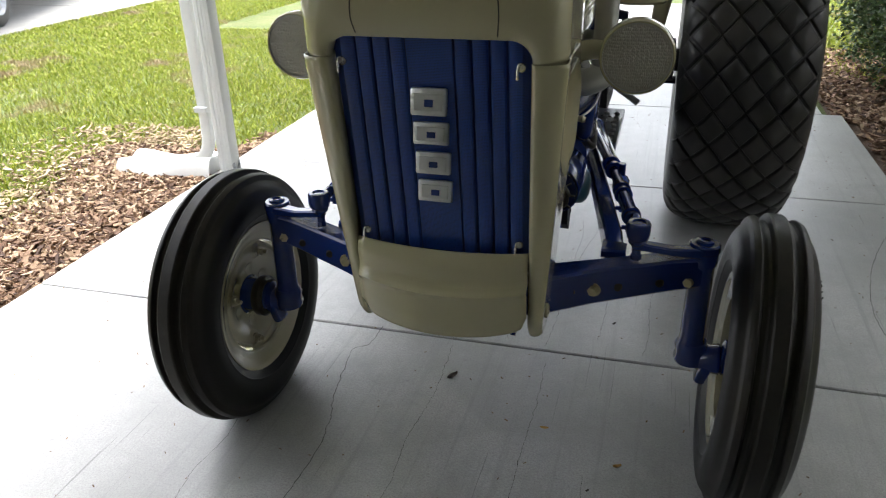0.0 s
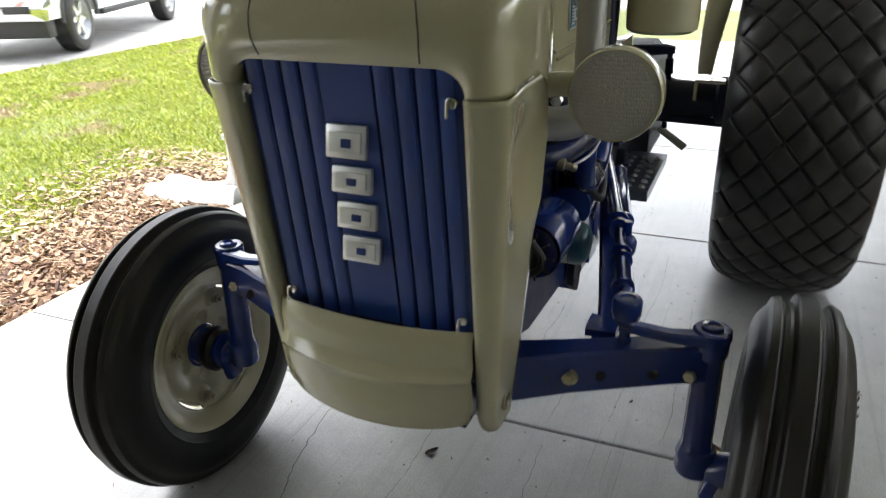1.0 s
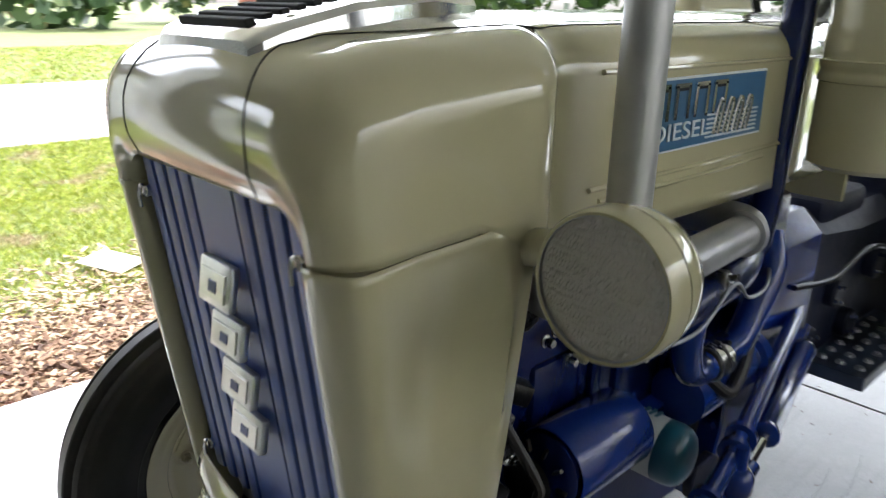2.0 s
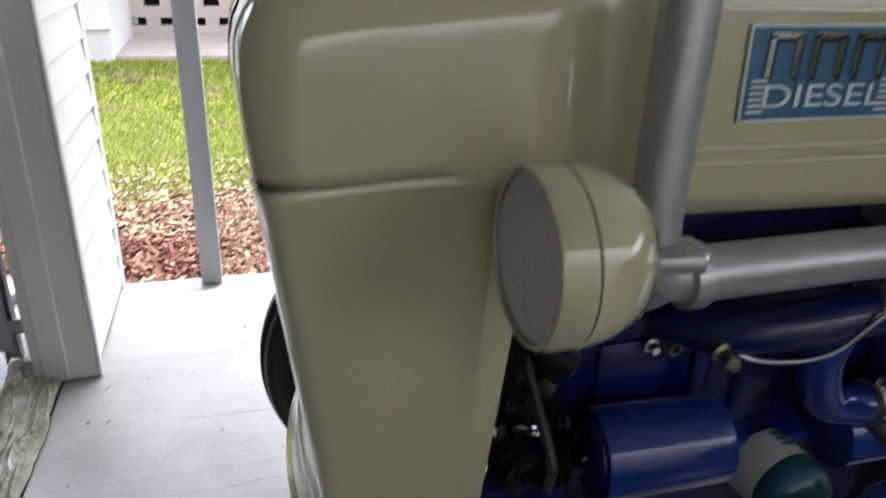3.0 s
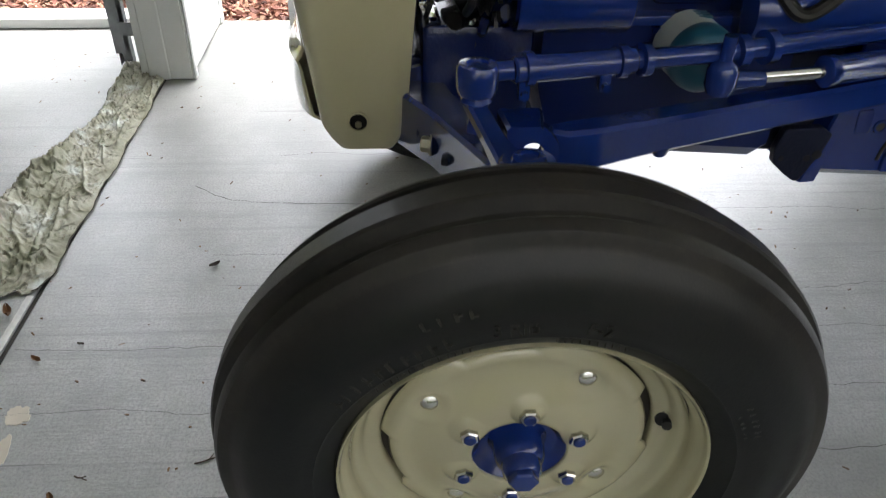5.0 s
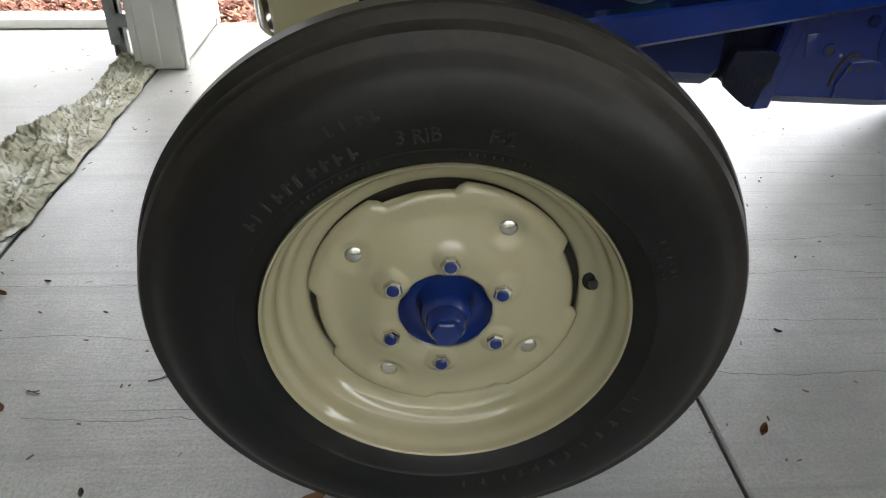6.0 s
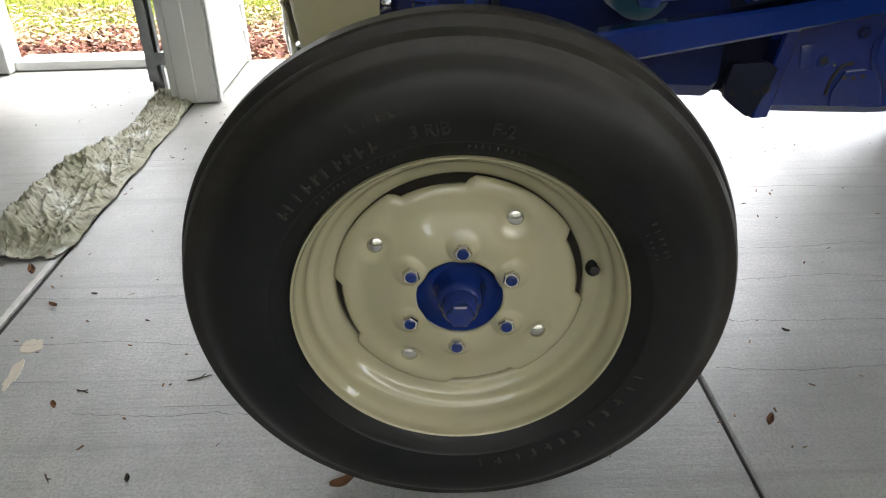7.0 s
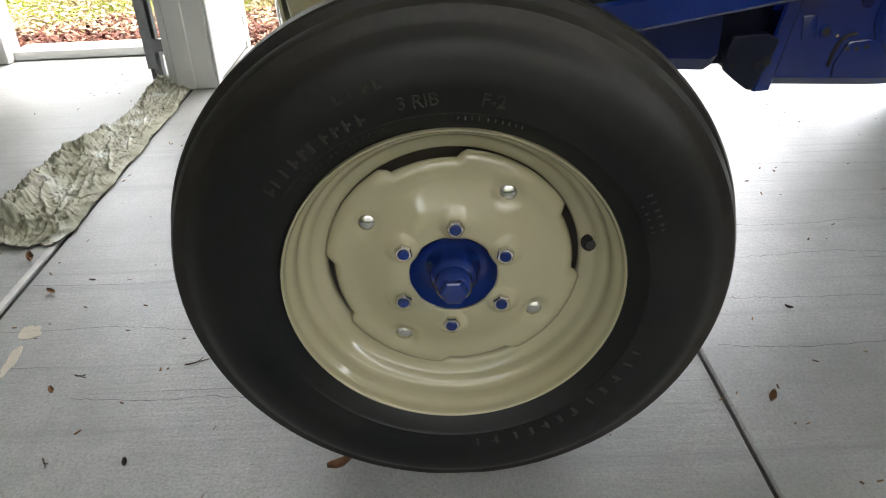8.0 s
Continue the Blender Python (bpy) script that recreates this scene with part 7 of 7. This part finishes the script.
LEAF_A, LEAF_B = plain("brown_leaf", (0.20, 0.10, 0.045), 0.8), plain("dark_leaf", (0.045, 0.035, 0.025), 0.8)
LEAF_C = plain("yellow_leaf", (0.42, 0.24, 0.05), 0.7)
for x, y, sz, tn, cu, mt in ((0.368, -0.06, 0.012, 0.4, 0.9, LEAF_C), (-0.181, 0.228, 0.022, 1.0, 0.5, LEAF_B), (-0.185, -0.591, 0.014, 2.2, 0.8, LEAF_B), (-0.045, 0.676, 0.008, 0.2, 0.8, LEAF_B), (0.085, -0.819, 0.008, 1.4, 0.6, LEAF_B), (0.566, 0.539, 0.014, 2.6, 1.2, LEAF_A), (0.13, -0.893, 0.013, 1.1, 0.8, LEAF_A), (0.68, -0.19, 0.020, 2.0, 1.0, LEAF_A), (0.47, -0.741, 0.011, 0.6, 0.9, LEAF_A), (0.30, 0.681, 0.008, 0.9, 0.9, LEAF_B), (0.15, 0.05, 0.013, 0.1, 0.4, LEAF_C), (0.655, -0.54, 0.009, 0.3, 0.9, LEAF_B), (-0.02, -1.01, 0.020, 0.5, 1.1, LEAF_A), (0.30, -0.17, 0.006, 0.9, 0.8, LEAF_B), (-0.95, 0.75, 0.014, 0.9, 0.5, LEAF_B)):
    leaf(x, y, sz, tn, cu, mt)
chips("grit", 900, (-1.9, 1.6, -2.6, 3.6), DEAD, "specks of leaf litter and grit on the concrete", 0.0042, None, 0.0012, 0.0006, "grit")


def crack(pts, w=0.0016):
    pts = spline([(x, y, 0.0012) for x, y in pts], 10)
    verts, faces = [], []
    for i, p in enumerate(pts):
        d = (pts[min(i + 1, len(pts) - 1)] - pts[max(i - 1, 0)]).normalized()
        s = Vector((-d.y, d.x, 0))
        j = 0.006 * noise.noise(Vector((p.x * 40, p.y * 40, 0))) + 0.003 * noise.noise(Vector((p.x * 130, p.y * 130, 5)))
        ww = w * (0.5 + 0.7 * abs(noise.noise(Vector((p.x * 25, p.y * 25, 9)))))
        verts += [tuple(p + s * (j - ww)), tuple(p + s * (j + ww))]
        if i:
            a = 2 * i
            faces.append((a - 2, a, a + 1, a - 1))
    return mesh_from("crack", verts, faces, JOINT, parent=slab)


crack([(-0.51, 0.461), (-0.518, 0.341), (-0.56, 0.29), (-0.543, 0.172), (-0.521, 0.053), (-0.482, -0.079), (-0.462, -0.201), (-0.466, -0.403), (-0.49, -0.6), (-0.57, -0.72)])
crack([(1.45, 1.819), (1.348, 1.585), (1.258, 1.299), (1.211, 1.017), (1.215, 0.751), (1.17, 0.47)])
crack([(0.12, 1.75), (0.16, 1.5), (0.13, 1.3), (0.1, 1.05)], 0.001)
rng = random.Random(41)
for x, y0, y1 in ((0.28, -0.95, -0.12), (0.10, -0.95, 0.38), (-0.22, -0.60, 0.40), (-0.06, 0.50, 1.25), (0.09, 0.48, 1.6), (0.26, 0.56, 1.9), (0.42, 0.50, 1.4), (0.50, -0.7, -0.2), (-0.40, 0.5, 1.3), (-0.75, -0.5, 0.3)):
    crack([(x + 0.012 * rng.uniform(-1, 1), y0 + (y1 - y0) * k / 6) for k in range(7)], 0.0008)



def residue(x, y, lx, ly, turn, seed):
    """Thin irregular patch of old paint on the slab."""
    n = 40
    bm = bmesh.new()
    ring = []
    for i in range(n):
        a = 2 * math.pi * i / n
        r = 1 + 0.45 * noise.noise(Vector((math.cos(a) * 1.6, math.sin(a) * 1.6, seed))) + 0.22 * noise.noise(Vector((math.cos(a) * 5, math.sin(a) * 5, seed)))
        ring.append(Vector((lx * r * math.cos(a), ly * r * math.sin(a), 0.0)))
    lo = [p + Vector((0, 0, -0.001)) for p in ring]
    hi = [p * 0.985 + Vector((0, 0, 0.0012)) for p in ring]
    loft(bm, [lo, hi])
    return part("paint_patch", bm, FLAKE, slab, "beige old paint residue", smooth=False, loc=Matrix.Translation((x, y, 0)) @ Matrix.Rotation(turn, 4, "Z"))


residue(0.280, -0.872, 0.026, 0.022, 0.4, 1.0)
residue(0.365, -0.865, 0.045, 0.012, 0.1, 4.0)
residue(-1.86, -0.60, 0.03, 0.09, 0.1, 8.0)
bm = bmesh.new()
N = noise.noise
rows = []
for i in range(241):
    u = -0.10 + 1.5 * i / 240
    w0, w1 = 0.004 * N(Vector((u * 30, 0, 1))), 0.007 * N(Vector((u * 22, 0, 7)))
    rows.append([G(u, -0.995 + w0, 0.0012), G(u, -0.986 + w1 * 0.4, 0.0016), G(u, -0.979 + w1 * 0.2, 0.0012)])
loft(bm, rows, closed=False)
part("flaking_edge", bm, PALE_EDGE, slab, "flaking white edge of the floor joint", smooth=False)


def twig(x, y, size, turn, seed):
    bm = bmesh.new()
    pts = [Vector((size * (k / 4 - 0.5), 0.10 * size * N(Vector((k * 1.7, seed, 0))), 0.0022)) for k in range(5)]
    tube(bm, pts, 0.0016, 6, 3, r_end=0.0009)
    tube(bm, [pts[2], pts[2] + Vector((size * 0.18, size * 0.10, 0.001)), pts[2] + Vector((size * 0.26, size * 0.22, 0.0))], 0.0010, 5, 2)
    ob = part("twig", bm, BARK, loc=Matrix.Translation((x, y, 0)) @ Matrix.Rotation(turn, 4, "Z"))
    return tagged(ob, "small dry brown twig lying on the concrete", "twig", "fallen twigs")


twig(0.399, -0.493, 0.046, 1.9, 1.0)
twig(0.429, -0.705, 0.026, 1.2, 3.0)
twig(0.647, -0.674, 0.022, 0.6, 6.0)
twig(-0.05, 0.60, 0.040, 1.2, 8.0)

# ---- pickup truck on the driveway ----
def pickup():
    fx, fy = -8.33, 5.97
    ang = math.atan2(-0.905, 0.427)
    M = Matrix.Translation((fx, fy, -0.032)) @ Matrix.Rotation(ang, 4, "Z")
    M = Matrix.Translation(M @ Vector((0, -0.55, 0))) @ Matrix.Rotation(ang, 4, "Z")
    tr = thing("pickup_truck", "white pickup truck with chrome bumper parked on the driveway", "truck", M)
    wb = 3.75

    def prism(name, prof, y0, y1, mat, parent=tr, label="", bev=0.03):
        bm = bmesh.new()
        loft(bm, [[Vector((x, y0, z)) for x, z in prof], [Vector((x, y1, z)) for x, z in prof]])
        bmesh.ops.bevel(bm, geom=bm.edges[:], offset=bev, segments=2, affect="EDGES", profile=0.5)
        return part(name, bm, mat, parent, label, crease=40)

    def arch(cx, r=0.52, z0=0.48):
        return [(cx + r * math.cos(a), max(z0, 0.42 + r * math.sin(a))) for a in [math.pi * k / 10 for k in range(11)]]

    low = 0.48
    body = [(0.86, low), (0.90, 0.75), (0.88, 1.05), (0.80, 1.18), (-0.75, 1.26), (-5.0, 1.30), (-5.05, low)] + [(-wb - 0.53, low)] + arch(-wb)[::-1] + [(-wb + 0.53, low), (-0.53, low)] + arch(0)[::-1] + [(0.53, low)]
    bm = bmesh.new()
    loft(bm, [[Vector((x, y, z)) for x, z in body] for y in (-0.98, 0.98)])
    part("body", bm, TRUCK_WHITE, tr, "white painted body", smooth=False)
    prism("cab", [(-0.72, 1.24), (-1.35, 1.86), (-3.0, 1.88), (-3.15, 1.28)], -0.86, 0.86, TRUCK_WHITE)
    for y in (-0.87, 0.87):
        prism("window", [(-0.95, 1.30), (-1.42, 1.78), (-2.85, 1.80), (-2.95, 1.32)], y - 0.01, y + 0.01, DARK_GLASS, bev=0.004)
    prism("bumper", [(0.74, 0.50), (1.0, 0.47), (1.04, 0.62), (1.0, 0.74), (0.8, 0.76)], -1.0, 1.0, CHROME, label="chrome front bumper", bev=0.025)
    prism("air_dam", [(0.70, 0.27), (0.90, 0.27), (0.97, 0.49), (0.70, 0.50)], -0.95, 0.95, DARK_PLASTIC, label="dark lower air dam", bev=0.02)
    for y in (-0.68, 0.68):
        prism("fog_lamp", [(1.02, 0.57), (1.055, 0.57), (1.05, 0.66), (1.02, 0.66)], y - 0.16, y + 0.16, DARK_PLASTIC, bev=0.008)
        prism("headlamp", [(0.84, 0.88), (0.925, 0.88), (0.90, 1.05), (0.80, 1.06)], y - 0.24, y + 0.24, CHROME, bev=0.015)
    prism("grille_frame", [(0.86, 0.76), (0.935, 0.77), (0.915, 1.06), (0.84, 1.08)], -0.46, 0.46, DARK_PLASTIC, bev=0.012)
    for k in range(4):
        prism("grille_bar", [(0.91, 0.80 + 0.07 * k), (0.955, 0.80 + 0.07 * k), (0.95, 0.835 + 0.07 * k), (0.90, 0.835 + 0.07 * k)], -0.45, 0.45, CHROME, bev=0.006)
    for x, y in ((0, 0.86), (0, -0.86), (-wb, 0.86), (-wb, -0.86)):
        s = 1 if y > 0 else -1
        w = new("wheel")
        w.parent = tr
        w.matrix_basis = Matrix.Translation((x, y, 0.41)) @ Matrix.Rotation(radians(-90 * s), 4, "X")
        bm = bmesh.new()
        lathe(bm, [(0.25, 0.10), (0.27, 0.135), (0.34, 0.14), (0.385, 0.125), (0.405, 0.10), (0.408, 0.0), (0.405, -0.1), (0.385, -0.125), (0.25, -0.12)], None, 48)
        part("tyre", bm, REAR_RUBBER, w)
        bm = bmesh.new()
        lathe(bm, [(0, 0.05), (0.20, 0.04), (0.235, 0.09), (0.26, 0.13), (0.27, 0.13), (0.25, 0.08), (0.25, -0.1)], None, 48)
        part("rim", bm, STEEL, w)
        for k in range(6):
            bm = bmesh.new()
            a = k * math.pi / 3
            m = Matrix.Rotation(a, 4, "Z")
            vs = box(bm, (0.135, 0, 0.085), (0.20, 0.07, 0.03), bev=0.01)
            bmesh.ops.transform(bm, verts=vs, matrix=m)
            part("spoke", bm, ZINC, w)
        bm = bmesh.new()
        lathe(bm, [(0.075, 0.08), (0.07, 0.115), (0.05, 0.12), (0, 0.12)], None, 24)
        part("hub_cap", bm, ZINC, w)
        bm = bmesh.new()
        ring = []
        for k in range(21):
            a = math.pi * k / 20
            ring.append(a)
        loft(bm, [[Vector((x + r * math.cos(a), y + s * 0.135 + dy, 0.42 + r * math.sin(a))) for a in ring] for r, dy in ((0.50, -0.02), (0.52, 0.01 * s), (0.57, 0.01 * s), (0.58, -0.02))], closed=False)
        part("wheel_arch", bm, DARK_PLASTIC, tr)
    for x in (-0.62, -1.9, -3.05):
        bm = bmesh.new()
        box(bm, (x, 0.982, 0.86), (0.008, 0.004, 0.72))
        part("door_gap", bm, DARK, tr, smooth=False)
    prism("running_board", [(-3.1, 0.40), (-0.7, 0.40), (-0.7, 0.47), (-3.1, 0.47)], 0.86, 1.02, DARK_PLASTIC, bev=0.015)
    return tr


pickup()
